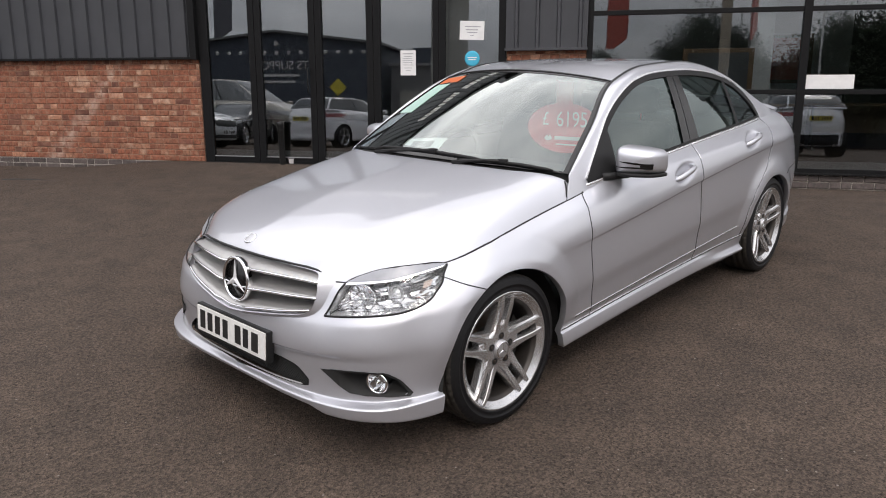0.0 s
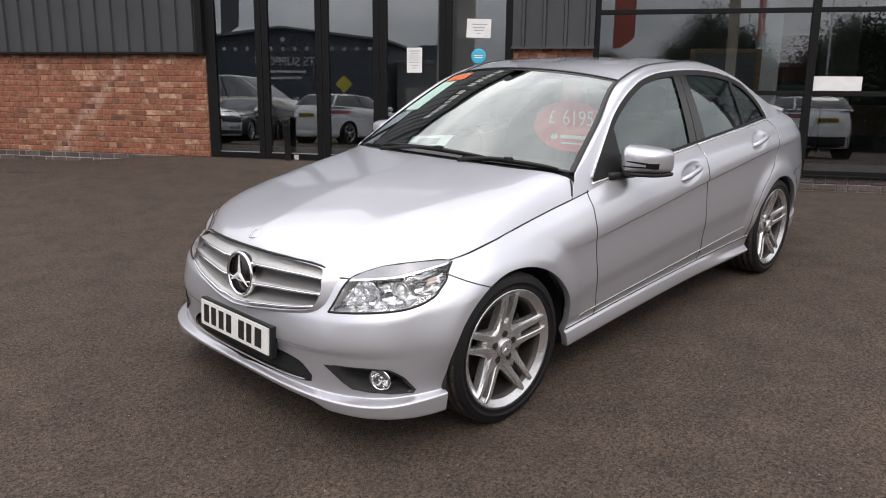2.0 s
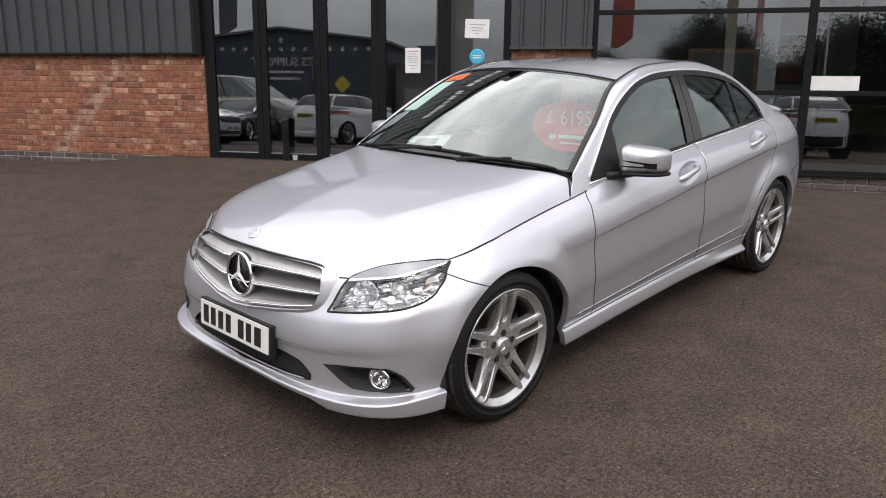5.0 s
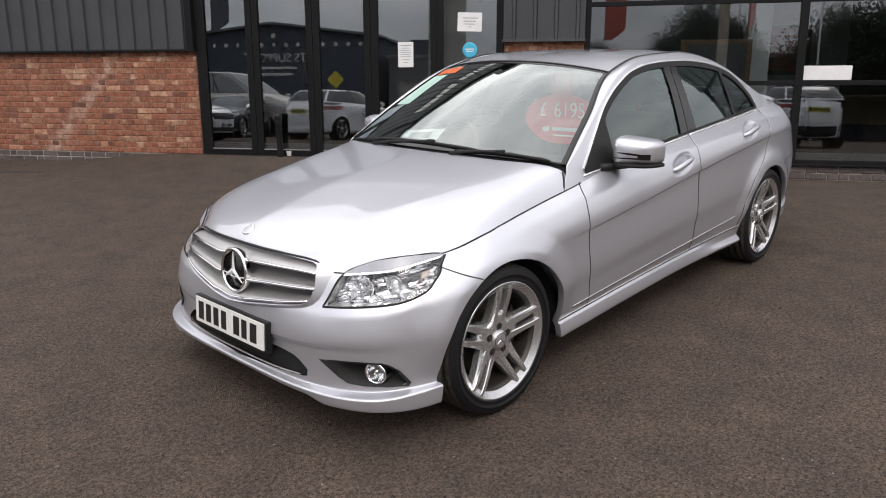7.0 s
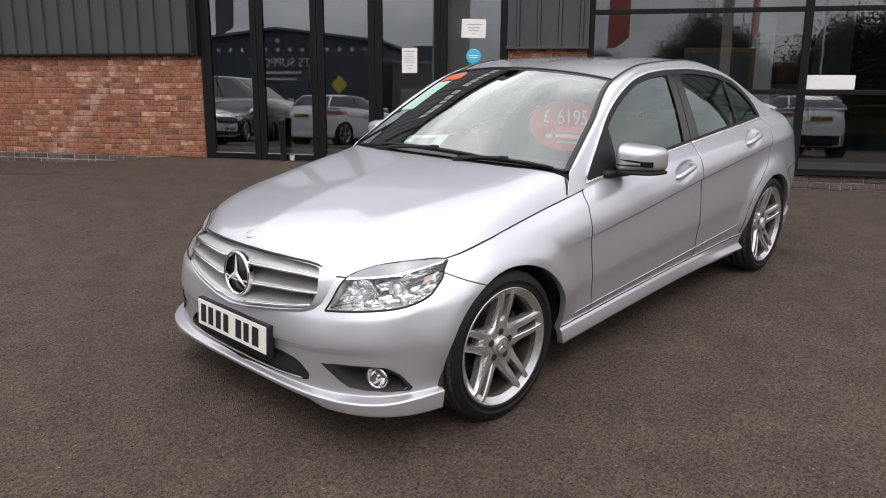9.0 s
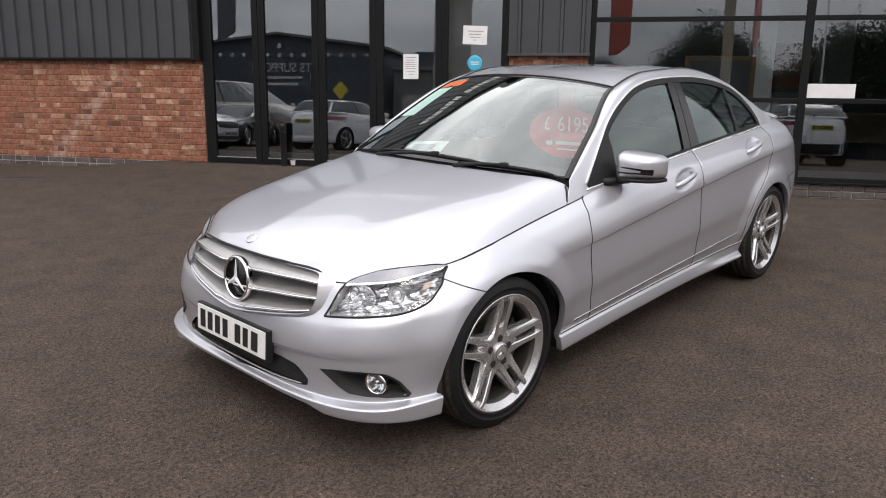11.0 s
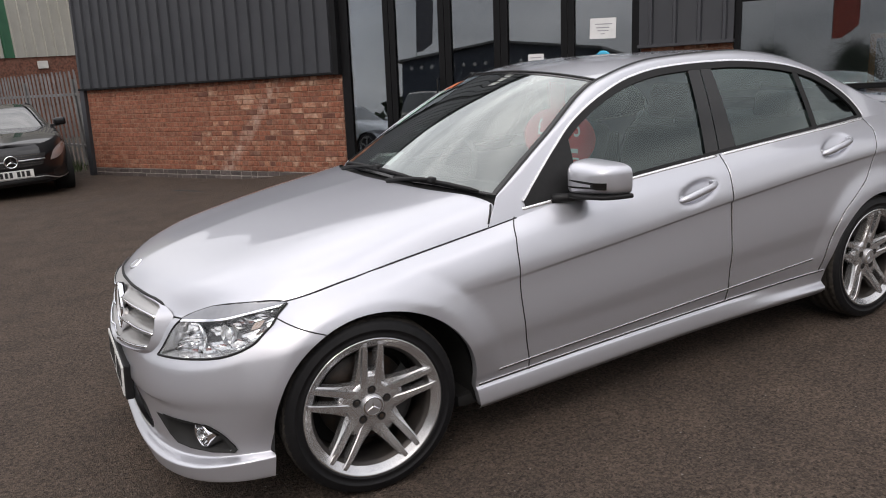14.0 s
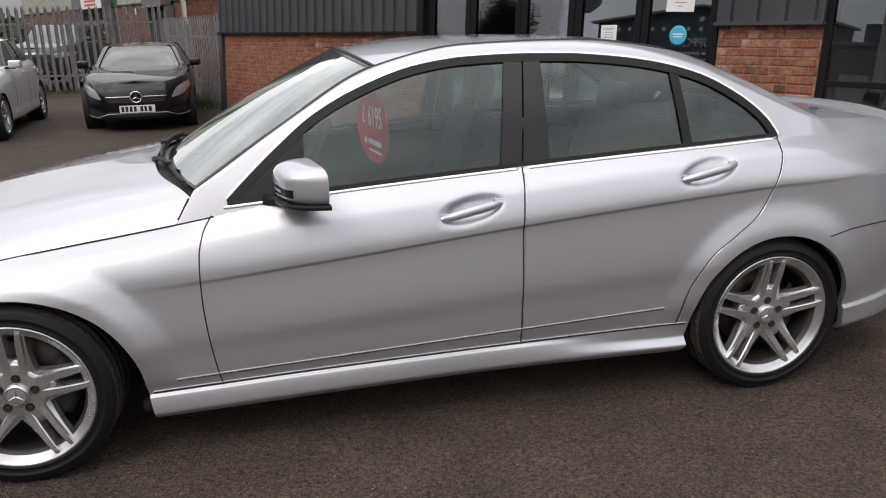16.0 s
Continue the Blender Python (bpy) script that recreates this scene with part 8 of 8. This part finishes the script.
ESTATE = dict(length=4.40, width=1.80, height=1.46, wheelbase=2.64, front=.88, nose_z=.72, hood_z=.97, belt_z=1.0, tail_z=1.04, ws=(.52, 1.25), rear=(3.38, 2.95))


def facing(x, y, yaw, z=0.0):
    """Pose for a car whose nose points along the compass-like angle yaw (0: towards +x), its front axle at x, y, on ground at z."""
    return Matrix.Translation((x, y, z)) @ Matrix.Rotation(radians(yaw + 180), 4, "Z")


def by_wall(u, v, yaw):
    q = WALL_FLAT @ Vector((u, -v, 0))
    base = math.degrees(math.atan2(-0.869, 0.4945))
    return facing(q.x, q.y, base + yaw)


parked_car("black hatchback facing out, parked by the steel fence", BLACK_PAINT, facing(-1.30, 10.15, -85, -0.105), star=True, lamp_z=(.53, .70), grille=(.47, .455, .64), plate_z=.365, panes=SCREEN_GLASS, **HATCH)
parked_car("pale silver saloon parked beside the black hatchback", PEARL_PAINT, facing(-3.84, 8.70, -84.5, -0.06), **SALOON)
parked_car("dark estate car parked behind the steel fence", GREY_PAINT, facing(-5.2, 19.5, -95), panes=SCREEN_GLASS, **{**SUV, "height": 1.68})
# across the yard, mirrored in the showroom glass
parked_car("white hatchback parked across the yard, tail towards the showroom", WHITE_PAINT, by_wall(-2.35, 13.8, -74), **ESTATE)
parked_car("tall champagne people carrier parked across the yard", CHAMPAGNE_PAINT, by_wall(-6.35, 15.6, 10), **{**SUV, "height": 2.28, "hood_z": 1.40, "belt_z": 1.40, "tail_z": 1.42, "nose_z": 1.10, "ws": (.10, 1.55), "lamp_z": (.98, 1.14), "grille": (.50, .78, 1.02)}, panes=SCREEN_GLASS)
parked_car("black hatchback parked across the yard, nose out", GREY_PAINT, by_wall(-6.7, 11.9, 82), star=True, lamp_z=(.55, .70), grille=(.44, .48, .64), **HATCH)
parked_car("pale silver saloon parked at the yard's edge", PEARL_PAINT, by_wall(-4.95, 7.9, 5), **SALOON)
parked_car("white sport utility car parked across the yard, tail out", WHITE_PAINT, by_wall(9.55, 14.6, -97), clad=True, **{**SUV, "height": 1.58, "width": 1.80})

# ---- palisade fence ----
def pale_mesh(h):
    """One W-section steel pale with a split pointed top."""
    prof = [(-.042, .008), (-.028, -.007), (-.013, .011), (.013, .011), (.028, -.007), (.042, .008)]
    vv = []
    for z, k in ((0.03, 1.0), (h - .10, 1.0), (h, .35)):
        vv += [(x * (k if i in (0, 5) else (1 if k == 1.0 else .6)), y, z - (0.05 if (k < 1 and i in (2, 3)) else 0)) for i, (x, y) in enumerate(prof)]
    ff = [tuple(q) for q in grid_faces(3, 6)]
    n = len(vv)
    vv += [(x, y + .004, z) for x, y, z in vv]
    ff += [tuple(i + n for i in q[::-1]) for q in ff]
    me = bpy.data.meshes.new("pale")
    me.from_pydata(vv, [], ff)
    me.materials.append(FENCE_STEEL)
    return me


def fence_run(label, a, b, h, gap):
    a, b = Vector((*a, -0.02)), Vector((*b, -0.02))
    d = b - a
    L_ = d.length
    ang = math.atan2(d.y, d.x)
    t = thing("palisade_fence", label, "fence", Matrix.Translation(a) @ Matrix.Rotation(ang, 4, "Z"))
    me = pale_mesh(h)
    k = int(L_ / gap)
    for i in range(k + 1):
        ob = new("pale", me)
        ob.parent = t
        ob.matrix_basis = pose(i * gap + random.uniform(-.004, .004), random.uniform(-.003, .003), random.uniform(-.012, .012), 0, random.uniform(-.7, .7), 0)
    for z in (0.38, h - 0.42):
        part("rail", box_bm(-.02, .014, z - .024, L_ + .02, .060, z + .024, .003), FENCE_STEEL, t)
    for i in range(int(L_ / 2.6) + 1):
        part("post", box_bm(i * 2.6 - .03, .061, 0, i * 2.6 + .03, .12, h - .15, .004), FENCE_STEEL, t)
    return t


fence_run("grey steel palisade fence with pointed pales", (-9.2, 17.35), (-1.75, 17.35), 2.05, 0.165)
fence_run("grey steel palisade fence beside the showroom corner", (-1.70, 17.2), (-0.02, 11.75), 1.72, 0.215)

# grass along the fence
gr = random.Random(4)
gv_, gf_ = [], []
for i in range(2600):
    t = gr.random()
    x = -1.70 + (1.68) * t + gr.gauss(-.28, .16)
    y = 17.2 - 5.45 * t + gr.gauss(0, .12)
    if i > 1500:
        x, y = -8 + 6.3 * gr.random(), 17.15 + gr.gauss(-.1, .12)
    hgt = gr.uniform(.04, .16)
    a = gr.uniform(0, 6.28)
    o = len(gv_)
    gv_ += [(x - .008 * math.cos(a), y - .008 * math.sin(a), -.06), (x + .008 * math.cos(a), y + .008 * math.sin(a), -.06), (x + gr.gauss(0, .04), y + gr.gauss(0, .04), hgt)]
    gf_.append((o, o + 1, o + 2))
tagged(mesh_obj("grass", gv_, gf_, GRASS, smooth=False), "rough green grass tufts along the fence", "grass", kind="stuff")

# ---- unit with cream and green cladding behind the fence ----
unit = thing("industrial_unit", "brick industrial unit with cream and green ribbed cladding", "building",
             Matrix(((-.43, .903, 0, -1.6), (.903, .43, 0, 22.0), (0, 0, 1, 0), (0, 0, 0, 1))))
# local x: along the long front away from the corner; local y: along the short end


def unit_box(nm, x0, y0, z0, x1, y1, z1, mt, bevel=0.0, label=""):
    bm = box_bm(x0, y0, z0, x1, y1, z1, bevel)
    bmesh.ops.reverse_faces(bm, faces=bm.faces[:])
    return part(nm, bm, mt, unit, label)


unit_box("brick_wall", 0, 0, -.2, 26, .3, 2.32, FAR_BRICK)
unit_box("brick_wall", 0, .301, -.2, .3, 14, 2.32, FAR_BRICK)


def ribs(u0, u1, mt, along_x, pitch=.30):
    prof = [(u0, 0.0)]
    u = u0
    while u + .1 < u1:
        prof += [(u + .02, 0), (u + .035, -.035), (u + .085, -.035), (u + .10, 0)]
        u += pitch
    prof.append((u1, 0.0))
    vv = []
    for z in (2.32, 6.8):
        for a, d in prof:
            vv.append((a, d - .03, z) if along_x else (d - .03, a, z))
    mesh_obj("cladding_sheet", vv, grid_faces(2, len(prof)), mt, unit, smooth=False)


ribs(0.0, 7.1, CREAM_CLAD, True)
ribs(7.1, 11.3, GREEN_CLAD, True)
ribs(11.3, 26, CREAM_CLAD, True)
ribs(0.0, .42, CREAM_CLAD, False)
ribs(.42, .72, GREEN_CLAD, False, .2)
ribs(.72, 14, CREAM_CLAD, False)
unit_box("gutter", -.06, -.12, 6.8, 26, .3, 6.95, GREEN_CLAD)
unit_box("roof", -.05, -.10, 6.95, 26, 14, 7.1, GREY_BOX)
unit_box("flashing", -.05, -.06, 2.29, 26, -.001, 2.34, GREEN_CLAD)
unit_box("doorway", 1.2, -.02, 0, 2.7, .0, 2.12, DARK_VOID)
unit_box("door_post", .95, -.30, 0, 1.15, -.021, 2.14, GREY_BOX, .01)
unit_box("door_post", 2.72, -.30, 0, 2.88, -.021, 2.14, GREY_BOX, .01)
for k in range(5):
    unit_box("gate_bar", 1.30 + .30 * k, -.10, 0.05, 1.36 + .30 * k, -.06, 2.0, GREY_BOX, .006)
for z in (.5, 1.1, 1.7):
    unit_box("gate_rail", 1.2, -.059, z, 2.7, -.03, z + .05, GREY_BOX, .004)
unit_box("canopy", 1.0, -.42, 2.15, 2.9, -.07, 2.58, GREY_BOX, .03)
unit_box("canopy_edge", .97, -.45, 2.12, 2.93, -.421, 2.18, FENCE_STEEL, .01)
v, f = tube([(-.02, -.30, 6.7), (-.02, -.30, 2.75), (-.06, -.20, 2.45), (-.16, -.10, 2.25), (-.16, -.10, .1)], .075, 10)
mesh_obj("downpipe", v, f, PIPE_WHITE, unit)
unit_box("canopy", 7.7, -.42, 2.26, 12.6, -.07, 2.74, GREY_BOX, .03)
unit_box("sign_board", 7.8, -.46, 2.26, 10.8, -.421, 2.72, PAPER, .004, "white sign board with dark red bars")
for z in (2.36, 2.50):
    unit_box("sign_bar", 8.5, -.468, z, 10.2, -.461, z + .08, SIGN_RED)
unit_box("door_post", 7.7, -.34, 0, 8.0, -.021, 2.25, GREY_BOX, .01)
unit_box("shop_window", 8.1, -.03, .3, 12.5, -.001, 2.1, DARK_VOID)
for x in (8.7, 9.6, 10.8, 12.4):
    unit_box("window_bar", x, -.07, .3, x + .12, -.031, 2.1, GREY_BOX)
for z in (.8, 1.3, 1.75):
    unit_box("window_bar", 8.1, -.085, z, 12.5, -.071, z + .07, PIPE_WHITE if z == 1.3 else GREY_BOX)
unit_box("air_vent", 6.1, -.06, 1.98, 6.4, -.001, 2.22, PIPE_WHITE, .01)
unit_box("air_vent", 4.7, -.06, 1.95, 4.95, -.001, 2.16, PIPE_WHITE, .01)
unit_box("air_vent", -.06, 1.32, 1.98, -.001, 1.62, 2.20, PIPE_WHITE, .01)

# ---- across the road, seen mirrored in the glass ----
hall = thing("steel_hall", "dark blue steel hall with a row of round pale lights", "building", WALL_FLAT @ Matrix.Translation((0, -36, 0)))
hv = [(-24, 0, 0), (-9.6, 0, 0), (-9.6, 0, 5.85), (-16.5, 0, 6.65), (-24, 0, 5.85), (-24, -5, 0), (-9.6, -5, 0), (-9.6, -5, 5.85), (-16.5, -5, 6.65), (-24, -5, 5.85)]
mesh_obj("hall_wall", hv, [(0, 1, 2, 3, 4), (5, 9, 8, 7, 6), (0, 5, 6, 1), (1, 6, 7, 2), (0, 4, 9, 5)], NAVY_CLAD, hall, smooth=False)
rv_ = [(-24.4, .3, 5.81), (-16.5, .3, 6.68), (-9.3, .3, 5.81), (-24.4, -5.2, 5.81), (-16.5, -5.2, 6.68), (-9.3, -5.2, 5.81)]
rv_ += [(x, y, z + .15) for x, y, z in rv_]
mesh_obj("hall_roof", rv_, [(0, 1, 4, 3), (1, 2, 5, 4), (6, 9, 10, 7), (7, 10, 11, 8), (0, 6, 7, 1), (1, 7, 8, 2), (3, 4, 10, 9), (4, 5, 11, 10), (0, 3, 9, 6), (2, 8, 11, 5)], GREY_BOX, hall, smooth=False)
for i in range(17):
    v, f = lathe([(0, .03), (.10, .03), (.135, .0)], 14)
    mesh_obj("round_light", [(x - 23.2 + i * .84, y + .001, z + 5.42) for x, y, z in v], f, PIPE_WHITE, hall)
v, f = lathe([(0, .03), (.13, .03), (.17, .0)], 14)
mesh_obj("round_light", [(x - 16.5, y + .001, z + 6.0) for x, y, z in v], f, PIPE_WHITE, hall)
text_mesh("hall_lettering", "TS SUPPORT", .78, PIPE_WHITE, hall, Matrix.Translation((-16.4, .03, 4.6)) @ Matrix.Rotation(radians(180), 4, "Z") @ Matrix.Rotation(radians(90), 4, "X"), depth=.02)
for z, a in ((4.0, 1.5), (3.6, 1.2)):
    part("text_bar", box_bm(-16.4 - a, .002, z - .08, -16.4 + a, .03, z + .08), OFFICE_WALL, hall)
part("roller_door", box_bm(-13.2, .002, 0, -9.6, .05, 2.3), WOOD, hall)
ys = thing("road_sign", "yellow diamond warning sign on a grey post", "sign", WALL_FLAT @ Matrix.Translation((-4.6, -16.5, 0)))
part("sign_post", box_bm(-.03, -.06, 0, .03, -.01, 2.2, .005), GREY_BOX, ys)
bmd = box_bm(-.23, -.005, -.23, .23, .01, .23, .01)
bmd.transform(Matrix.Translation((0, 0, 2.02)) @ Matrix.Rotation(radians(45), 4, "Y"))
part("sign_plate", bmd, YELLOW, ys)
office = thing("office_block", "pale grey office block with a flat roof across the road", "building", WALL_FLAT @ Matrix.Translation((-7.2, -37, 0)))
part("block_wall", box_bm(-1.9, -6, 0, 2.2, 0, 4.6, .02), GREY_BOX, office)
part("flat_roof", box_bm(-2.05, -6.1, 4.6, 2.35, .15, 4.8, .02), FENCE_STEEL, office)
part("roof_plant", box_bm(-.9, -3, 4.8, .5, -1.4, 5.9, .03), NAVY_CLAD, office)
part("shop_front", box_bm(-1.3, .001, .2, .2, .05, 3.1, .01), CREAM_CLAD, office)
part("doorway", box_bm(.6, .001, 0, 1.6, .04, 2.2), DARK_VOID, office)
silo = thing("silo", "tall beige steel silo across the road", "silo", WALL_FLAT @ Matrix.Translation((-4.4, -33, 0)))
v, f = lathe([(0, 9.6), (.55, 9.3), (1.05, 8.7), (1.08, 8.6), (1.05, 8.5), (1.05, 5.6), (1.08, 5.5), (1.05, 5.4), (1.05, 2.4), (1.08, 2.3), (1.05, 2.2), (1.05, 0)], 40)
mesh_obj("shell", [(x, z, y) for x, y, z in v], [q[::-1] for q in f], CREAM_CLAD, silo)
for sx in (-.2, .2):
    part("ladder_rail", box_bm(sx - .02, 1.08, 0, sx + .02, 1.12, 8.6), GREY_BOX, silo)
low_hall = thing("grey_shed", "long low grey shed across the road", "building", WALL_FLAT @ Matrix.Translation((22, -34, 0)))
part("shed_wall", box_bm(-9, -12, 0, 14, 0, 4.2), GREY_BOX, low_hall)
part("shed_roof", box_bm(-9.3, -12.3, 4.2, 14.3, .3, 4.4), FENCE_STEEL, low_hall)
for i in range(5):
    part("shed_door", box_bm(-7 + i * 4.2, .001, 0, -4.4 + i * 4.2, .06, 2.8), NAVY_CLAD, low_hall)

tr = random.Random(11)


def tree(label, m, h=6.5, spread=2.4, leaves=7500):
    t = thing("tree", label, "tree", m, group="trees across the road")
    v, f = tube([(0, 0, 0), (.05, .02, h * .2), (-.03, .05, h * .42), (.08, 0, h * .7)], [h * .028, h * .022, h * .016, h * .006], 9)
    mesh_obj("trunk", v, f, BARK, t)
    ends = []
    for k in range(11):
        a, z0 = tr.uniform(0, 6.28), h * tr.uniform(.14, .5)
        r = spread * tr.uniform(.45, .95)
        e_ = Vector((r * math.cos(a), r * math.sin(a), z0 + h * tr.uniform(.12, .32)))
        v, f = tube([(0, 0, z0), e_ * .5 + Vector((0, 0, z0 * .55)), e_], [h * .011, h * .007, h * .003], 6)
        mesh_obj("limb", v, f, BARK, t)
        ends.append(e_)
    ends += [Vector((0, 0, h * .9)), Vector((.3, .2, h * .8)), Vector((-.3, 0, h * .72))]
    lv, lf = [], []
    for i in range(leaves):
        c_ = tr.choice(ends)
        q = c_ + Vector((tr.gauss(0, spread * .29), tr.gauss(0, spread * .29), tr.gauss(0, h * .085)))
        s = tr.uniform(.04, .085)
        d1 = Vector((tr.gauss(0, 1), tr.gauss(0, 1), tr.gauss(0, 1))).normalized() * s
        d2 = d1.orthogonal().normalized() * s * .7
        o = len(lv)
        lv += [q - d1, q + d2, q + d1, q - d2]
        lf.append((o, o + 1, o + 2, o + 3))
    mesh_obj("crown", lv, lf, LEAF, t, smooth=False)
    return t


t0 = tree("dark green broadleaf tree across the road", WALL_FLAT @ pose(9.1, -33, 0), 6.5, 1.9, 34000)
t1 = tree("dark green broadleaf tree across the road", WALL_FLAT @ pose(15.6, -31, 0), 6.0, 2.2, 34000)
for u_, v_, sc_ in ((12.0, 36, .82), (18.0, 30, 1.0), (21, 31, .98), (25, 30, 1.05), (29, 32, .9), (34, 34, 1.1), (8.0, 40, .8), (3.5, 44, .9), (-1.5, 46, .95), (-30, 33, 1.1), (-36, 30, 1.0)):
    c = copy_thing(tr.choice((t0, t1)), WALL_FLAT @ pose(u_, -v_, 0, 0, 0, tr.uniform(0, 360)))
    c.scale = (sc_, sc_, sc_)

# hedge under the trees
hv_, hf_ = [], []
for i in range(52000):
    u_ = tr.uniform(9.2, 42)
    q = WALL_FLAT @ Vector((u_, -(35.5 + tr.gauss(0, .5)), tr.uniform(0, 1) ** .8 * (4.1 + .6 * math.sin(u_ * 1.3) + .45 * math.sin(u_ * 3.1))))
    d1 = Vector((tr.gauss(0, 1), tr.gauss(0, 1), tr.gauss(0, 1))).normalized() * tr.uniform(.06, .12)
    d2 = d1.orthogonal().normalized() * d1.length * .7
    o = len(hv_)
    hv_ += [q - d1, q + d2, q + d1, q - d2]
    hf_.append((o, o + 1, o + 2, o + 3))
tagged(mesh_obj("hedge", hv_, hf_, LEAF, smooth=False), "dense dark green hedge across the road", "hedge", kind="stuff")

# distant woods that close the horizon
wv_, wf_ = [], []
for i in range(9000):
    a = tr.uniform(0, 6.283)
    r = tr.uniform(78, 96)
    top_h = 3.6 + 1.3 * math.sin(a * 9) + 1.0 * math.sin(a * 23 + 1) + 0.7 * math.sin(a * 51)
    q = Vector((r * math.cos(a), r * math.sin(a), tr.uniform(0, 1) ** .7 * top_h))
    s = tr.uniform(.5, 1.3)
    d1 = Vector((tr.gauss(0, 1), tr.gauss(0, 1), tr.gauss(0, 1))).normalized() * s
    d2 = d1.orthogonal().normalized() * s * .8
    o = len(wv_)
    wv_ += [q - d1, q + d2, q + d1, q - d2]
    wf_.append((o, o + 1, o + 2, o + 3))
tagged(mesh_obj("far_woods", wv_, wf_, LEAF, smooth=False), "distant dark green belt of trees round the site", "trees", kind="stuff")
for k, (u_, v_, hh) in enumerate(((8.9, 20, 7.0), (12.4, 22, 6.5))):
    lp = thing("flag_pole", "thin pale flag pole across the yard", "pole", WALL_FLAT @ pose(u_, -v_, 0))
    v, f = tube([(0, 0, 0), (0, 0, hh)], [.05, .03], 8)
    mesh_obj("mast", v, f, PIPE_WHITE, lp)
    v, f = lathe([(.05, 0), (.09, 0), (.09, .03), (.05, .05)], 14)
    mesh_obj("mast_foot", [(x, z, y) for x, y, z in v], f, GREY_BOX, lp)

# ---- brickwork, piece by piece ----
br = random.Random(21)
BRICK_PALE = mat("pale_brick", (0.29, 0.135, 0.082), rough=0.88, vary=0.35, scale=30, bump=0.4, bump_scale=90, wear=(0.56, 0.40, 0.30), wear_scale=9, wear_amount=0.75, piece=0.25, streak=EFFLORESCENCE)
BRICK_DARK = mat("burnt_brick", (0.15, 0.056, 0.036), rough=0.85, vary=0.35, scale=30, bump=0.4, bump_scale=90, wear=(0.34, 0.20, 0.14), wear_scale=5, wear_amount=0.5, piece=0.3)


def brick_geo(length, height, depth, rnd):
    """A brick face with a worn, slightly uneven outline: 8 front points, 4 back ones."""
    j = lambda s=.0022: rnd.uniform(-s, s)
    l2, h2, c = length / 2, height / 2, .004
    front = [(-l2 + c + j(), j(.0012), -h2 + j()), (l2 - c + j(), j(.0012), -h2 + j()), (l2 + j(), j(.0012), -h2 + c), (l2 + j(), j(.0012), h2 - c),
             (l2 - c + j(), j(.0012), h2 + j()), (-l2 + c + j(), j(.0012), h2 + j()), (-l2 + j(), j(.0012), h2 - c), (-l2 + j(), j(.0012), -h2 + c)]
    inner = [(x * (1 - .006 / l2), -.003 + y, z * (1 - .006 / h2)) for x, y, z in front]
    back = [(x, depth, z) for x, y, z in front]
    vv = inner + [(x, .002, z) for x, y, z in front] + back
    ff = [tuple(range(8))] + [(i, i + 8, (i + 1) % 8 + 8, (i + 1) % 8) for i in range(8)] + [(i + 8, i + 16, (i + 1) % 8 + 16, (i + 1) % 8 + 8) for i in range(8)]
    return vv, ff


def brick_meshes(length, height, material, count, rnd):
    out = []
    for _ in range(count):
        vv, ff = brick_geo(length, height, .05, rnd)
        me = bpy.data.meshes.new("brick")
        me.from_pydata(vv, [], ff)
        me.materials.append(material)
        out.append(me)
    return out


LONG = {m.name: brick_meshes(.215, .065, m, 5, br) for m in (BRICK, BRICK_PALE, BRICK_DARK, BLUE_BRICK)}
SHORT = {m.name: brick_meshes(.1025, .065, m, 4, br) for m in (BRICK, BRICK_PALE, BRICK_DARK, BLUE_BRICK)}


def lay_wall(parent, u0, u1, z0, courses, mats, weights, part_from=-99.0, part_to=99.0, header_course=4):
    """Lays courses between u0 and u1; bricks past the stretch part_from..part_to are joined."""
    jv, jf = [], []
    for c in range(courses):
        z = z0 + .075 * c + .0325
        heads = header_course and c % header_course == 1
        u = u0 - (0.0 if c % 2 else .1125) - (.056 if heads else 0)
        while u < u1 - .02:
            short = heads or br.random() < .30
            ln = .1025 if short else .215
            a, b = max(u, u0), min(u + ln, u1)
            if b - a > .03:
                m_ = br.choices(mats, weights)[0]
                mid_u, k = (a + b) / 2, (b - a) / ln
                dy = br.uniform(-.003, .003)
                if part_from <= mid_u <= part_to:
                    ob = new("brick", br.choice((SHORT if short else LONG)[m_.name]))
                    ob.parent = parent
                    ob.matrix_basis = Matrix.LocRotScale((mid_u, dy, z + br.uniform(-.0015, .0015)), Euler((0, radians(br.uniform(-.35, .35)), 0)), (k, 1, 1))
                else:
                    vv, ff = brick_geo(b - a, .065, .05, br)
                    o = len(jv)
                    jv += [(x + mid_u, y + dy, q + z) for x, y, q in vv]
                    jf += [tuple(i + o for i in q) for q in ff]
            u += ln + .010
    if jv:
        tagged(mesh_obj("bricks", jv, jf, BRICK_STUFF if mats[0] is BRICK else BLUE_BRICK_STUFF, parent, smooth=False), kind="stuff")


lay_wall(wall_left, -5.67, -0.004, 0.012, 18, (BRICK, BRICK_PALE, BRICK_DARK), (.72, .20, .08), part_from=-3.0)
lay_wall(wall_left, -5.67, -0.004, -0.138, 2, (BLUE_BRICK,), (1,), part_from=-5.7, header_course=0)
lay_wall(wall_pier, 4.05, 4.96, 0.012, 19, (BRICK, BRICK_PALE, BRICK_DARK), (.74, .20, .06))
lay_wall(wall_pier, 4.05, 4.96, -0.138, 2, (BLUE_BRICK,), (1,), header_course=0)
lay_wall(wall_plinth, 4.975, 12.55, -0.190, 3, (BLUE_BRICK,), (1,), part_to=9.3, header_course=0)
